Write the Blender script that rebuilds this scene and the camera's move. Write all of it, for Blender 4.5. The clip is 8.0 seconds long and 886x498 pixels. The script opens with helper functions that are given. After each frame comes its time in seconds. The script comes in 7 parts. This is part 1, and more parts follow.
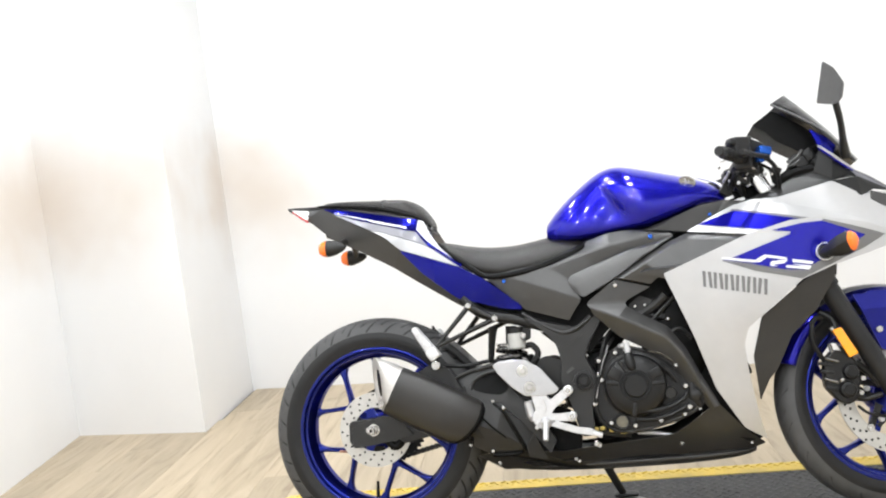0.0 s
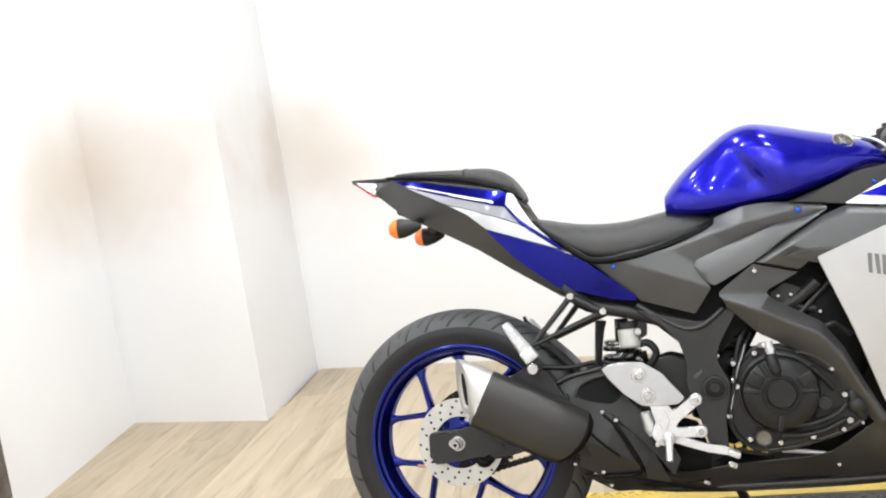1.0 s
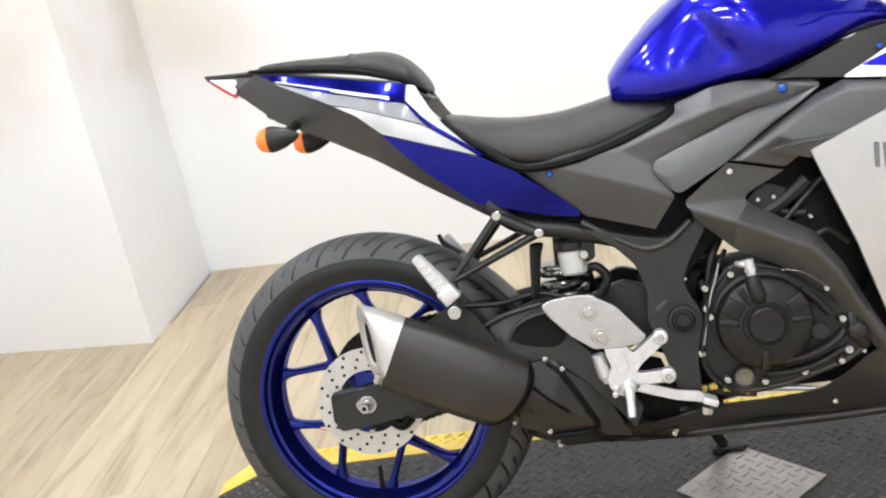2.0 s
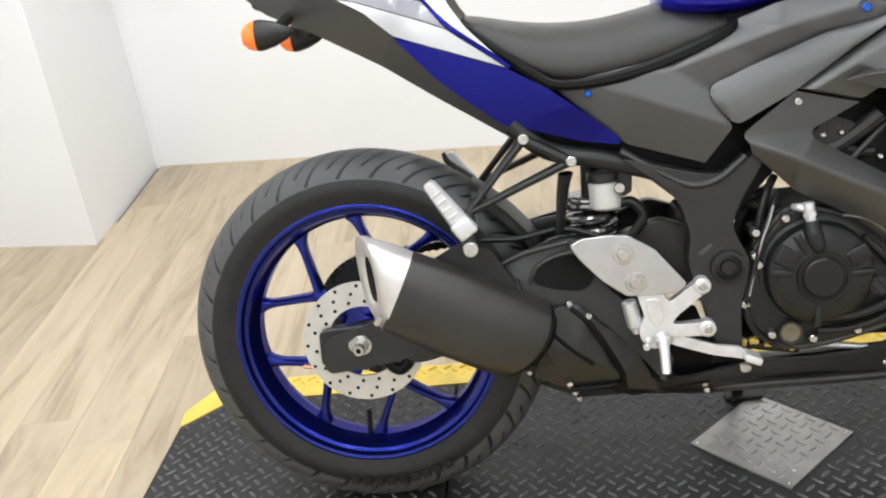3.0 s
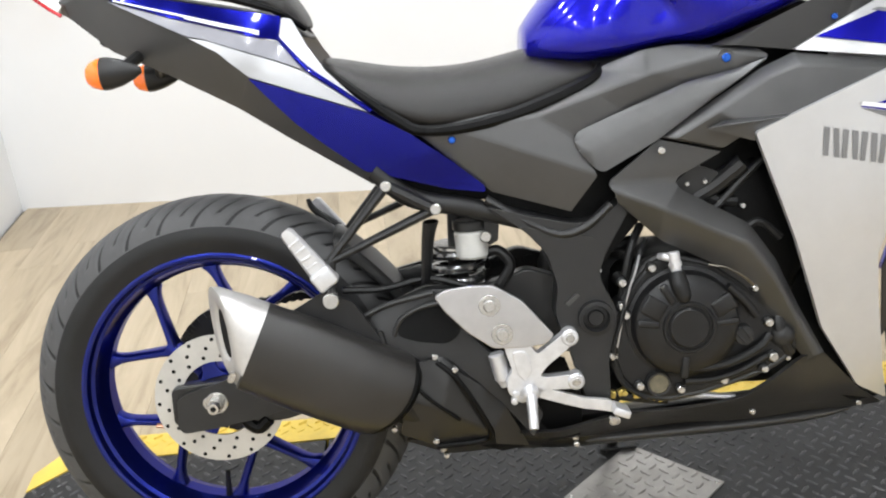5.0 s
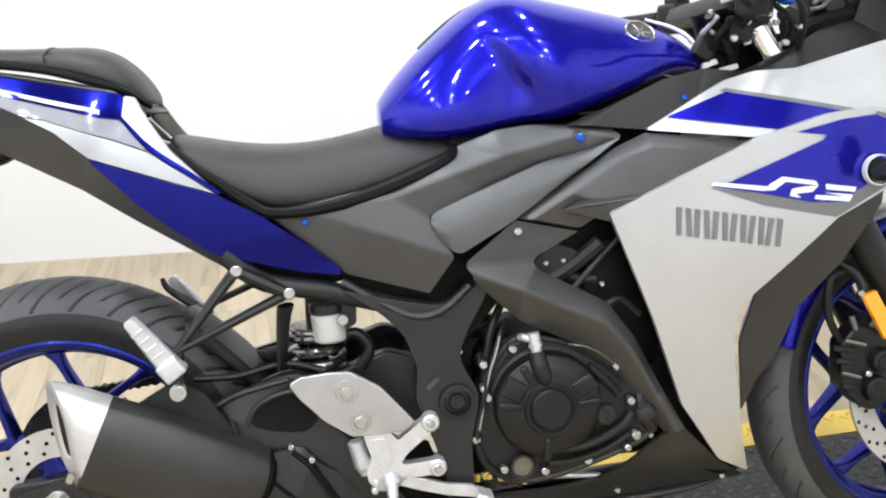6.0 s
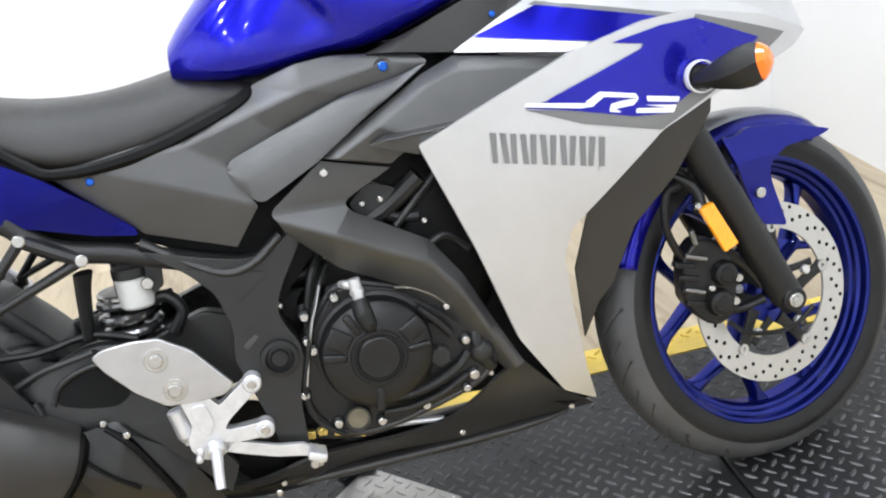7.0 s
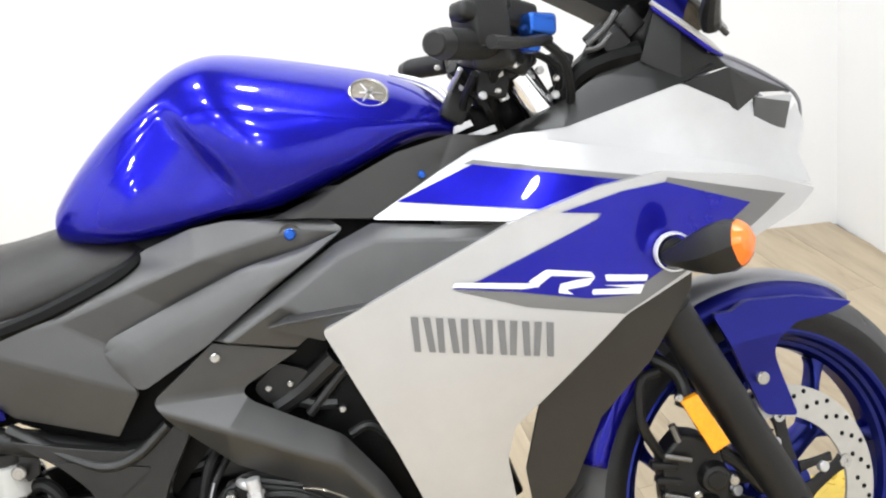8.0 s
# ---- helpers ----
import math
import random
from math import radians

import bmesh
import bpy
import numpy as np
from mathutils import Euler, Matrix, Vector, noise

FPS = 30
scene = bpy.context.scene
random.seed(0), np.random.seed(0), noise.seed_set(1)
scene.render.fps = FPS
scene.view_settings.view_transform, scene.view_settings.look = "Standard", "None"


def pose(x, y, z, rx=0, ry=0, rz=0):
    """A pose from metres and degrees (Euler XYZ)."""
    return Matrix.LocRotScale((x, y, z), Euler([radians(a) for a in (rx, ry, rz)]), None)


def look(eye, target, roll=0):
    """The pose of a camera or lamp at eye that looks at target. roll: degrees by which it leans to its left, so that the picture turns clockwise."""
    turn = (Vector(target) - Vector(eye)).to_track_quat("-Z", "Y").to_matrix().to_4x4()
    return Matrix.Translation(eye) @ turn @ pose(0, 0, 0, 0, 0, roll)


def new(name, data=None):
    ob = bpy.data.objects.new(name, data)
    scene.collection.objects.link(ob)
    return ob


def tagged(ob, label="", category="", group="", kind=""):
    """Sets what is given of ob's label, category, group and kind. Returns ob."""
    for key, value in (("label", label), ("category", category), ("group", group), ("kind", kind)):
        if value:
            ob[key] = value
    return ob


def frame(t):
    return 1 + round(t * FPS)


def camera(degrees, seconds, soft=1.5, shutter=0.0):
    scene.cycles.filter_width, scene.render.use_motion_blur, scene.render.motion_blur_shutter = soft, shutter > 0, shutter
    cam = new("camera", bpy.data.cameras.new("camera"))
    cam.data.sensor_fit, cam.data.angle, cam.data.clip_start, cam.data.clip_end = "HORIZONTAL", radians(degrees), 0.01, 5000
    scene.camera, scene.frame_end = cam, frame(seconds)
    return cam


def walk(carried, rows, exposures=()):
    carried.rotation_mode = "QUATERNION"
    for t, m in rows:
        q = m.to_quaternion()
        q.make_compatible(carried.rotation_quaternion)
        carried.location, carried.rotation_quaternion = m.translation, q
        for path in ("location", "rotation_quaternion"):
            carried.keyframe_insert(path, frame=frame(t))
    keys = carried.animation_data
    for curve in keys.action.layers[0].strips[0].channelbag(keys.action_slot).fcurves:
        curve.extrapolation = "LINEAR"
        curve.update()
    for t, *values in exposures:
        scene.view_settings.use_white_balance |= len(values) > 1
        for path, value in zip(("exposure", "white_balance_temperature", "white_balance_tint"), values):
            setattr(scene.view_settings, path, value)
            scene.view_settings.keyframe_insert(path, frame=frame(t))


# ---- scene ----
cam = camera(48.9, 8.0, soft=2.1)
PATH = [
    (0, (0.712, -2.609, 1.054), (0.365, -0.648, 0.867), -7.3),
    (0.5, (0.667, -2.443, 1.083), (0.148, -0.527, 0.843), -8.0),
    (1, (0.567, -2.172, 1.078), (0.085, -0.249, 0.817), -8.6),
    (1.5, (0.507, -1.907, 1.082), (0.184, 0.009, 0.607), -11.5),
    (1.7, (0.509, -1.796, 1.096), (0.151, 0.099, 0.567), -12.2),
    (2.8, (0.383, -1.45, 1.128), (0.137, 0.383, 0.367), -9.2),
    (3, (0.344, -1.433, 1.115), (0.103, 0.376, 0.299), -8.7),
    (3.5, (0.31, -1.395, 1.099), (0.025, 0.379, 0.221), -6.8),
    (4, (0.304, -1.388, 1.079), (0.007, 0.378, 0.19), -5.9),
    (4.5, (0.332, -1.385, 1.084), (0.124, 0.432, 0.273), -6.3),
    (5, (0.393, -1.369, 1.095), (0.369, 0.48, 0.332), -6.1),
    (5.2, (0.406, -1.366, 1.103), (0.44, 0.497, 0.377), -5.5),
    (6.3, (0.515, -1.3, 1.138), (0.767, 0.551, 0.425), -6.5),
    (6.5, (0.553, -1.296, 1.13), (0.836, 0.531, 0.366), -8.2),
    (7, (0.651, -1.255, 1.098), (0.933, 0.532, 0.247), -8.2),
    (7.5, (0.81, -1.198, 1.116), (0.924, 0.646, 0.35), -5.4),
    (8, (0.91, -1.046, 1.128), (1.023, 0.82, 0.418), -8.6),
]
# the picture brightens and cools a little towards the front of the machine
GAINS = [(0, 0.12, 6500, 10), (1, 0.10, 6500, 10), (1.5, 0.08, 6500, 10), (3, 0.0, 6500, 10), (5, 0.03, 6450, 10), (6.5, 0.14, 6200, 10), (7, 0.20, 6150, 10), (7.5, 0.16, 6250, 10), (8, 0.16, 6450, 10)]
walk(cam, [(t, look(eye, target, roll)) for t, eye, target, roll in PATH], GAINS)

# ---------------------------------------------------------------- light
LAMP_WATTS = 13.2
scene.view_settings.exposure = 0.0
world = bpy.data.worlds.new("world")
world.use_nodes = True
world.node_tree.nodes["Background"].inputs["Color"].default_value = (1.0, 0.97, 0.93, 1)
world.node_tree.nodes["Background"].inputs["Strength"].default_value = 0.05
scene.world = world
FLOOR_Z = -0.034
CEILING_Z = 2.75
# ceiling downlights: rows of round lamps over the bike and the room
LAMP_SPOTS = [(x, y) for y in (-3.95, -2.95, -1.9, -0.85, 0.15, 1.08) for x in (-1.0, 0.1, 1.2)]

# ---------------------------------------------------------------- materials
def shader(name, color, rough=0.5, metal=0.0, coat=0.0, noise_size=0.0, noise_mix=0.15, bump=0.0, bump_size=200.0,
           rough_var=0.0, coat_rough=0.05, spec=0.5, tint=None):
    """A principled material with two scales of variation: broad stains in the colour and fine grain in the relief."""
    m = bpy.data.materials.new(name)
    m.use_nodes = True
    nt = m.node_tree
    b = nt.nodes["Principled BSDF"]
    b.inputs["Base Color"].default_value = (*color, 1)
    b.inputs["Roughness"].default_value = rough
    b.inputs["Metallic"].default_value = metal
    b.inputs["Coat Weight"].default_value = coat
    b.inputs["Coat Roughness"].default_value = coat_rough
    b.inputs["Specular IOR Level"].default_value = spec
    if tint:
        b.inputs["Specular Tint"].default_value = (*tint, 1)
    tc = nt.nodes.new("ShaderNodeTexCoord")
    if noise_size:
        n = nt.nodes.new("ShaderNodeTexNoise")
        n.inputs["Scale"].default_value = noise_size
        n.inputs["Detail"].default_value = 5.0
        n.inputs["Roughness"].default_value = 0.65
        nt.links.new(tc.outputs["Object"], n.inputs["Vector"])
        r = nt.nodes.new("ShaderNodeMapRange")
        r.inputs["From Min"].default_value, r.inputs["From Max"].default_value = 0.3, 0.7
        r.inputs["To Min"].default_value, r.inputs["To Max"].default_value = 1 - noise_mix, 1 + noise_mix
        nt.links.new(n.outputs["Fac"], r.inputs["Value"])
        mix = nt.nodes.new("ShaderNodeMix")
        mix.data_type, mix.blend_type = "RGBA", "MULTIPLY"
        mix.inputs["Factor"].default_value = 1.0
        mix.inputs["A"].default_value = (*color, 1)
        nt.links.new(r.outputs["Result"], mix.inputs["B"])
        nt.links.new(mix.outputs["Result"], b.inputs["Base Color"])
        if rough_var:
            rr = nt.nodes.new("ShaderNodeMapRange")
            rr.inputs["From Min"].default_value, rr.inputs["From Max"].default_value = 0.3, 0.7
            rr.inputs["To Min"].default_value, rr.inputs["To Max"].default_value = rough - rough_var, rough + rough_var
            nt.links.new(n.outputs["Fac"], rr.inputs["Value"])
            nt.links.new(rr.outputs["Result"], b.inputs["Roughness"])
    if bump:
        n2 = nt.nodes.new("ShaderNodeTexNoise")
        n2.inputs["Scale"].default_value = bump_size
        n2.inputs["Detail"].default_value = 3.0
        nt.links.new(tc.outputs["Object"], n2.inputs["Vector"])
        bp = nt.nodes.new("ShaderNodeBump")
        bp.inputs["Strength"].default_value = bump
        bp.inputs["Distance"].default_value = 0.002
        nt.links.new(n2.outputs["Fac"], bp.inputs["Height"])
        nt.links.new(bp.outputs["Normal"], b.inputs["Normal"])
    return m


M_BLUE = shader("blue gloss paint", (0.0095, 0.0085, 0.33), 0.24, 0.68, 0.6, 60, 0.05, coat_rough=0.02, spec=0.2, tint=(0.22, 0.22, 1.0))
M_BLUE_DEEP = shader("deep blue gloss paint", (0.005, 0.006, 0.155), 0.20, 0.80, 0.25, 60, 0.06, coat_rough=0.04, spec=0.1, tint=(0.2, 0.2, 1.0))
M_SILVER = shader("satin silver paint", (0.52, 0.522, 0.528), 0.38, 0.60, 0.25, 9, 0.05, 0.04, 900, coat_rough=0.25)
# darker copy of the silver: the tail's weaker light is put into the colour
M_SILVER_DIMMED = shader("satin silver tail paint", (0.37, 0.372, 0.382), 0.40, 0.60, 0.2, 9, 0.05, 0.04, 900, coat_rough=0.25)
M_GREY = shader("dark grey satin plastic", (0.0315, 0.0314, 0.0313), 0.38, 0.0, 0.0, 18, 0.18, 0.10, 1400, 0.08, spec=0.70)
M_GREY_LIGHT = shader("worn grey satin plastic", (0.0370, 0.0368, 0.0366), 0.36, 0.0, 0.0, 18, 0.18, 0.08, 1400, 0.08, spec=0.70)
M_BLACK = shader("black satin plastic", (0.011, 0.011, 0.011), 0.36, 0.0, 0.0, 20, 0.15, 0.10, 900, 0.05, spec=0.35)
M_MATT = shader("matt black painted metal", (0.009, 0.009, 0.0093), 0.42, 0.0, 0.0, 25, 0.15, 0.12, 700, 0.06, spec=0.35)
M_FRAME = shader("satin black frame paint", (0.014, 0.014, 0.014), 0.42, 0.0, 0.0, 25, 0.12, 0.12, 700, 0.05, spec=0.4)
M_SLEEVE = shader("satin black heat paint", (0.020, 0.0188, 0.0174), 0.34, 0.0, 0.0, 12, 0.18, 0.12, 900, 0.06, spec=0.45)
M_DARK = shader("dark engine metal", (0.006, 0.006, 0.0062), 0.38, 0.0, 0.0, 20, 0.2, 0.15, 500, 0.08, spec=0.35)
# near-black for castings, and for shade painted into gaps and hollows
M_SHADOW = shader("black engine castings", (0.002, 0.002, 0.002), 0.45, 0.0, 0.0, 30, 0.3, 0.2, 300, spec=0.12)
M_SEAT = shader("black seat vinyl", (0.0100, 0.0088, 0.0078), 0.36, 0.0, 0.0, 25, 0.18, 0.25, 900, 0.06, spec=0.36)
M_TYRE = shader("tyre rubber", (0.009, 0.009, 0.0092), 0.52, 0.0, 0.0, 25, 0.25, 0.2, 400, 0.06, spec=0.32)
M_TREAD = shader("worn tread rubber", (0.055, 0.055, 0.056), 0.62, 0.0, 0.0, 35, 0.15, 0.2, 300, 0.05)
M_RIM = shader("metallic blue wheel paint", (0.011, 0.018, 0.165), 0.28, 0.90, 0.3, 40, 0.08, tint=(0.3, 0.35, 1.0))
M_STEEL = shader("brushed steel disc", (0.50, 0.49, 0.465), 0.42, 0.65, 0.0, 30, 0.08, 0.06, 500, 0.05)
M_ALU = shader("brushed aluminium", (0.46, 0.46, 0.47), 0.33, 0.95, 0.0, 40, 0.05, 0.08, 600, 0.05)
M_CAST = shader("cast aluminium", (0.59, 0.59, 0.60), 0.36, 0.66, 0.0, 60, 0.10, 0.2, 500, 0.06)
M_CAP = shader("brushed end cap aluminium", (0.50, 0.485, 0.465), 0.38, 0.50, 0.0, 40, 0.10, 0.12, 500, 0.06)
M_BOLT = shader("zinc bolt", (0.46, 0.45, 0.43), 0.24, 0.9, 0.0, 90, 0.1)
M_CHROME = shader("chrome tube", (0.85, 0.85, 0.86), 0.10, 1.0)
M_CHROME_DARK = shader("dark spring steel", (0.20, 0.20, 0.20), 0.22, 0.9, 0.0, 60, 0.1)
M_ORANGE = shader("orange lens", (0.95, 0.18, 0.012), 0.18, 0.0, 0.6, 120, 0.05)
M_AMBER = shader("amber reflector", (0.95, 0.36, 0.01), 0.15, 0.0, 0.5, 300, 0.12)
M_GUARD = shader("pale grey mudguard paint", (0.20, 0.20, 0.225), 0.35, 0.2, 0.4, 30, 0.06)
M_BLUE_SATIN = shader("satin blue mudguard paint", (0.010, 0.013, 0.19), 0.36, 0.60, 0.25, 40, 0.06, coat_rough=0.2, tint=(0.3, 0.3, 1.0))
M_RED = shader("red tail lens", (0.45, 0.02, 0.03), 0.15, 0.0, 0.6)
M_CLEAR_LENS = shader("clear lens", (0.75, 0.75, 0.76), 0.12, 0.0, 0.6)
M_DECAL = shader("grey lettering film", (0.15, 0.15, 0.152), 0.45)
M_DECAL_GREY = shader("grey decal", (0.16, 0.16, 0.16), 0.40, 0.2)
M_WHITE_MARK = shader("silver mark", (0.78, 0.78, 0.78), 0.35, 0.2)
M_BLUE_ANO = shader("blue anodised bolt", (0.02, 0.10, 0.45), 0.25, 0.8)
M_RESERVOIR = shader("milky reservoir plastic", (0.46, 0.46, 0.44), 0.30, 0.0, 0.1, 60, 0.06)
M_HOSE = shader("black hose rubber", (0.007, 0.007, 0.007), 0.42, 0.0, 0.0, 60, 0.15, spec=0.3)
M_TINT = shader("smoked windscreen", (0.010, 0.010, 0.011), 0.16, 0.0, 0.0, spec=0.4)
M_MIRROR_BACK = shader("mirror shell plastic", (0.055, 0.055, 0.056), 0.5, 0.0, 0.0, 40, 0.1, 0.2, 900)
M_COPPER = shader("copper wheel weight", (0.55, 0.28, 0.18), 0.4, 0.8)
M_SHIELD = shader("satin black shield paint", (0.010, 0.0098, 0.0096), 0.36, 0.0, 0.0, 15, 0.15, 0.12, 800, 0.06, spec=0.42)
M_BELLY = shader("dark grey satin belly plastic", (0.026, 0.0252, 0.0243), 0.40, 0.0, 0.0, 18, 0.12, 0.10, 1400, 0.05, spec=0.5)
M_TRIM = shader("dark matt trim plastic", (0.017, 0.0158, 0.0145), 0.50, 0.0, 0.0, 18, 0.15, 0.12, 1200, 0.05, spec=0.3)
M_BRONZE = shader("dull bronze metal", (0.20, 0.18, 0.15), 0.30, 0.85, 0.0, 120, 0.35)
M_GLASS_OIL = shader("oily sight glass", (0.10, 0.09, 0.06), 0.12, 0.0, 0.6, 90, 0.3)
M_GOLD = shader("gold passivated metal", (0.55, 0.42, 0.12), 0.3, 0.8, 0.0, 80, 0.15)
M_MAT = shader("black tread plate", (0.0125, 0.0125, 0.013), 0.42, 0.0, 0.0, 5, 0.30, 0.15, 250, 0.08, spec=0.4)
M_MAT_WEAR = shader("worn tread studs", (0.070, 0.070, 0.071), 0.30, 0.1, 0.0, 8, 0.35, 0.1, 250, 0.08)
M_YELLOW = shader("yellow edge paint", (0.66, 0.47, 0.075), 0.48, 0.0, 0.0, 9, 0.18, 0.12, 200, 0.08)
M_PLATE = shader("aluminium tread plate", (0.36, 0.345, 0.325), 0.42, 0.75, 0.0, 14, 0.22, 0.08, 300, 0.08)
M_WALL = shader("white wall paint", (0.76, 0.76, 0.76), 0.6, 0.0, 0.0, 1.1, 0.02, 0.05, 120)


def painted_wall_light(m, spots):
    """Faint warm patches of uneven light put into the wall colour, each with a centre, a size and a strength."""
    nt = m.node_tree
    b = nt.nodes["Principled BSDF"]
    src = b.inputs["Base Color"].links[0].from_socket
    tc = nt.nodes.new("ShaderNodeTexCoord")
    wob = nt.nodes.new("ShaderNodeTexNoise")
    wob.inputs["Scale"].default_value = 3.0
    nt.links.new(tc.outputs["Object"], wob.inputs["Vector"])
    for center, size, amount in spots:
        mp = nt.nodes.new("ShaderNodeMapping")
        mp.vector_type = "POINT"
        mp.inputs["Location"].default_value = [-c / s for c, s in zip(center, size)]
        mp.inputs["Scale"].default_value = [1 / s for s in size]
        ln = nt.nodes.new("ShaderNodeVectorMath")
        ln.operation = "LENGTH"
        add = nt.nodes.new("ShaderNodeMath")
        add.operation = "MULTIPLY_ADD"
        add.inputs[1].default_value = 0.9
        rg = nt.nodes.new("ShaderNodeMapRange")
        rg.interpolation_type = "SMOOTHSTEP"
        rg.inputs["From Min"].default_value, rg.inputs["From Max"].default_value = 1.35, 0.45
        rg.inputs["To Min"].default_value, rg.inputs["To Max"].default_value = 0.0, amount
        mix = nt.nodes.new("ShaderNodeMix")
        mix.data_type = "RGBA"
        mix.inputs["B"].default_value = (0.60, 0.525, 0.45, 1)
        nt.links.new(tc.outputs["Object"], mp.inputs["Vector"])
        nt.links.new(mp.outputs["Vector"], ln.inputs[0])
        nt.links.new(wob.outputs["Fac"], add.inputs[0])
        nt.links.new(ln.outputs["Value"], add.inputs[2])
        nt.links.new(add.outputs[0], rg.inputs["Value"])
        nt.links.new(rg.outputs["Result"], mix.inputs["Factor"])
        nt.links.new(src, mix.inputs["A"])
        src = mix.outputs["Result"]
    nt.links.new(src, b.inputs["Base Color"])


# uneven warm light on the left walls, painted into their colour
painted_wall_light(M_WALL, [((-1.80, 1.50, 1.08), (1.0, 1.4, 0.50), 0.75), ((-1.02, 2.18, 0.98), (0.66, 0.6, 0.50), 0.70)])
M_CEIL = shader("grey ceiling paint", (0.14, 0.14, 0.14), 0.8, 0.0, 0.0, 1.0, 0.02)
M_BACKWALL = shader("white wall paint by the entrance", (0.78, 0.78, 0.78), 0.7, 0.0, 0.0, 1.1, 0.02)
M_FRAME_WOOD = shader("weathered dark wood", (0.12, 0.105, 0.09), 0.6, 0.0, 0.0, 16, 0.5, 0.4, 60)
M_PANEL = shader("white ribbed panel", (0.82, 0.82, 0.82), 0.45, 0.0, 0.0, 3, 0.03)


def wood_floor():
    m = bpy.data.materials.new("light oak planks")
    m.use_nodes = True
    nt = m.node_tree
    b = nt.nodes["Principled BSDF"]
    tc, info = nt.nodes.new("ShaderNodeTexCoord"), nt.nodes.new("ShaderNodeObjectInfo")
    shift = nt.nodes.new("ShaderNodeVectorMath")
    shift.operation = "MULTIPLY_ADD"
    shift.inputs[1].default_value = (15.0, 1.7, 10.0)
    mult = nt.nodes.new("ShaderNodeMath")
    mult.operation = "MULTIPLY"
    mult.inputs[1].default_value = 60.0
    nt.links.new(info.outputs["Random"], mult.inputs[0])
    nt.links.new(tc.outputs["Object"], shift.inputs[0])
    nt.links.new(mult.outputs[0], shift.inputs[2])
    grain = nt.nodes.new("ShaderNodeTexNoise")
    grain.inputs["Scale"].default_value, grain.inputs["Detail"].default_value = 1.0, 7.0
    grain.inputs["Roughness"].default_value, grain.inputs["Distortion"].default_value = 0.62, 1.2
    nt.links.new(shift.outputs["Vector"], grain.inputs["Vector"])
    ramp = nt.nodes.new("ShaderNodeValToRGB")
    el = ramp.color_ramp.elements
    el[0].position, el[0].color = 0.28, (0.26, 0.20, 0.13, 1)
    el[1].position, el[1].color = 0.72, (0.48, 0.395, 0.28, 1)
    e = el.new(0.46)
    e.color = (0.40, 0.325, 0.222, 1)
    nt.links.new(grain.outputs["Fac"], ramp.inputs["Fac"])
    hue = nt.nodes.new("ShaderNodeHueSaturation")
    rng = nt.nodes.new("ShaderNodeMapRange")
    rng.inputs["To Min"].default_value, rng.inputs["To Max"].default_value = 0.88, 1.08
    nt.links.new(info.outputs["Random"], rng.inputs["Value"])
    nt.links.new(rng.outputs["Result"], hue.inputs["Value"])
    nt.links.new(ramp.outputs["Color"], hue.inputs["Color"])
    nt.links.new(hue.outputs["Color"], b.inputs["Base Color"])
    b.inputs["Roughness"].default_value = 0.42
    bp = nt.nodes.new("ShaderNodeBump")
    bp.inputs["Strength"].default_value, bp.inputs["Distance"].default_value = 0.15, 0.002
    nt.links.new(grain.outputs["Fac"], bp.inputs["Height"])
    nt.links.new(bp.outputs["Normal"], b.inputs["Normal"])
    return m


M_WOOD = wood_floor()


def lamp_glow():
    m = bpy.data.materials.new("lamp diffuser")
    m.use_nodes = True
    b = m.node_tree.nodes["Principled BSDF"]
    b.inputs["Base Color"].default_value = (0.9, 0.9, 0.9, 1)
    b.inputs["Emission Color"].default_value = (1.0, 0.96, 0.90, 1)
    b.inputs["Emission Strength"].default_value = 12.0
    return m


M_GLOW = lamp_glow()

# ---------------------------------------------------------------- mesh tools
from mathutils.geometry import tessellate_polygon


def mesh_of(bm, name, material, smooth=True):
    me = bpy.data.meshes.new(name)
    bm.to_mesh(me)
    bm.free()
    if material is not None:
        me.materials.append(material)
    if smooth:
        me.shade_smooth()
    return me


def part(name, bm, material, parent=None, label="", smooth=True, m=None, sharp=35):
    """Link a bmesh as one mesh object under a thing or a part."""
    bmesh.ops.recalc_face_normals(bm, faces=bm.faces)
    me = mesh_of(bm, name, material, smooth)
    if smooth:
        me.set_sharp_from_angle(angle=radians(sharp))
    ob = new(name, me)
    if parent is not None:
        ob.parent = parent
    if m is not None:
        ob.matrix_basis = m
    if label:
        tagged(ob, label)
    return ob


def thing(name, label, category, m=None, group="", kind=""):
    ob = new(name)
    ob.empty_display_size = 0.05
    if m is not None:
        ob.matrix_basis = m
    return tagged(ob, label, category, group, kind)


def add_box(bm, cx, cy, cz, sx, sy, sz, m=None, bevel=0.0, seg=2):
    r = bmesh.ops.create_cube(bm, size=1.0)
    vs = r["verts"]
    bmesh.ops.scale(bm, vec=(sx, sy, sz), verts=vs)
    if bevel:
        es = list({e for v in vs for e in v.link_edges})
        rb = bmesh.ops.bevel(bm, geom=es, offset=bevel, segments=seg, affect="EDGES", profile=0.5)
        vs = list({v for f in rb["faces"] for v in f.verts} | {v for v in vs if v.is_valid})
    mat = Matrix.Translation((cx, cy, cz)) @ (m or Matrix.Identity(4))
    bmesh.ops.transform(bm, matrix=mat, verts=vs)
    return vs


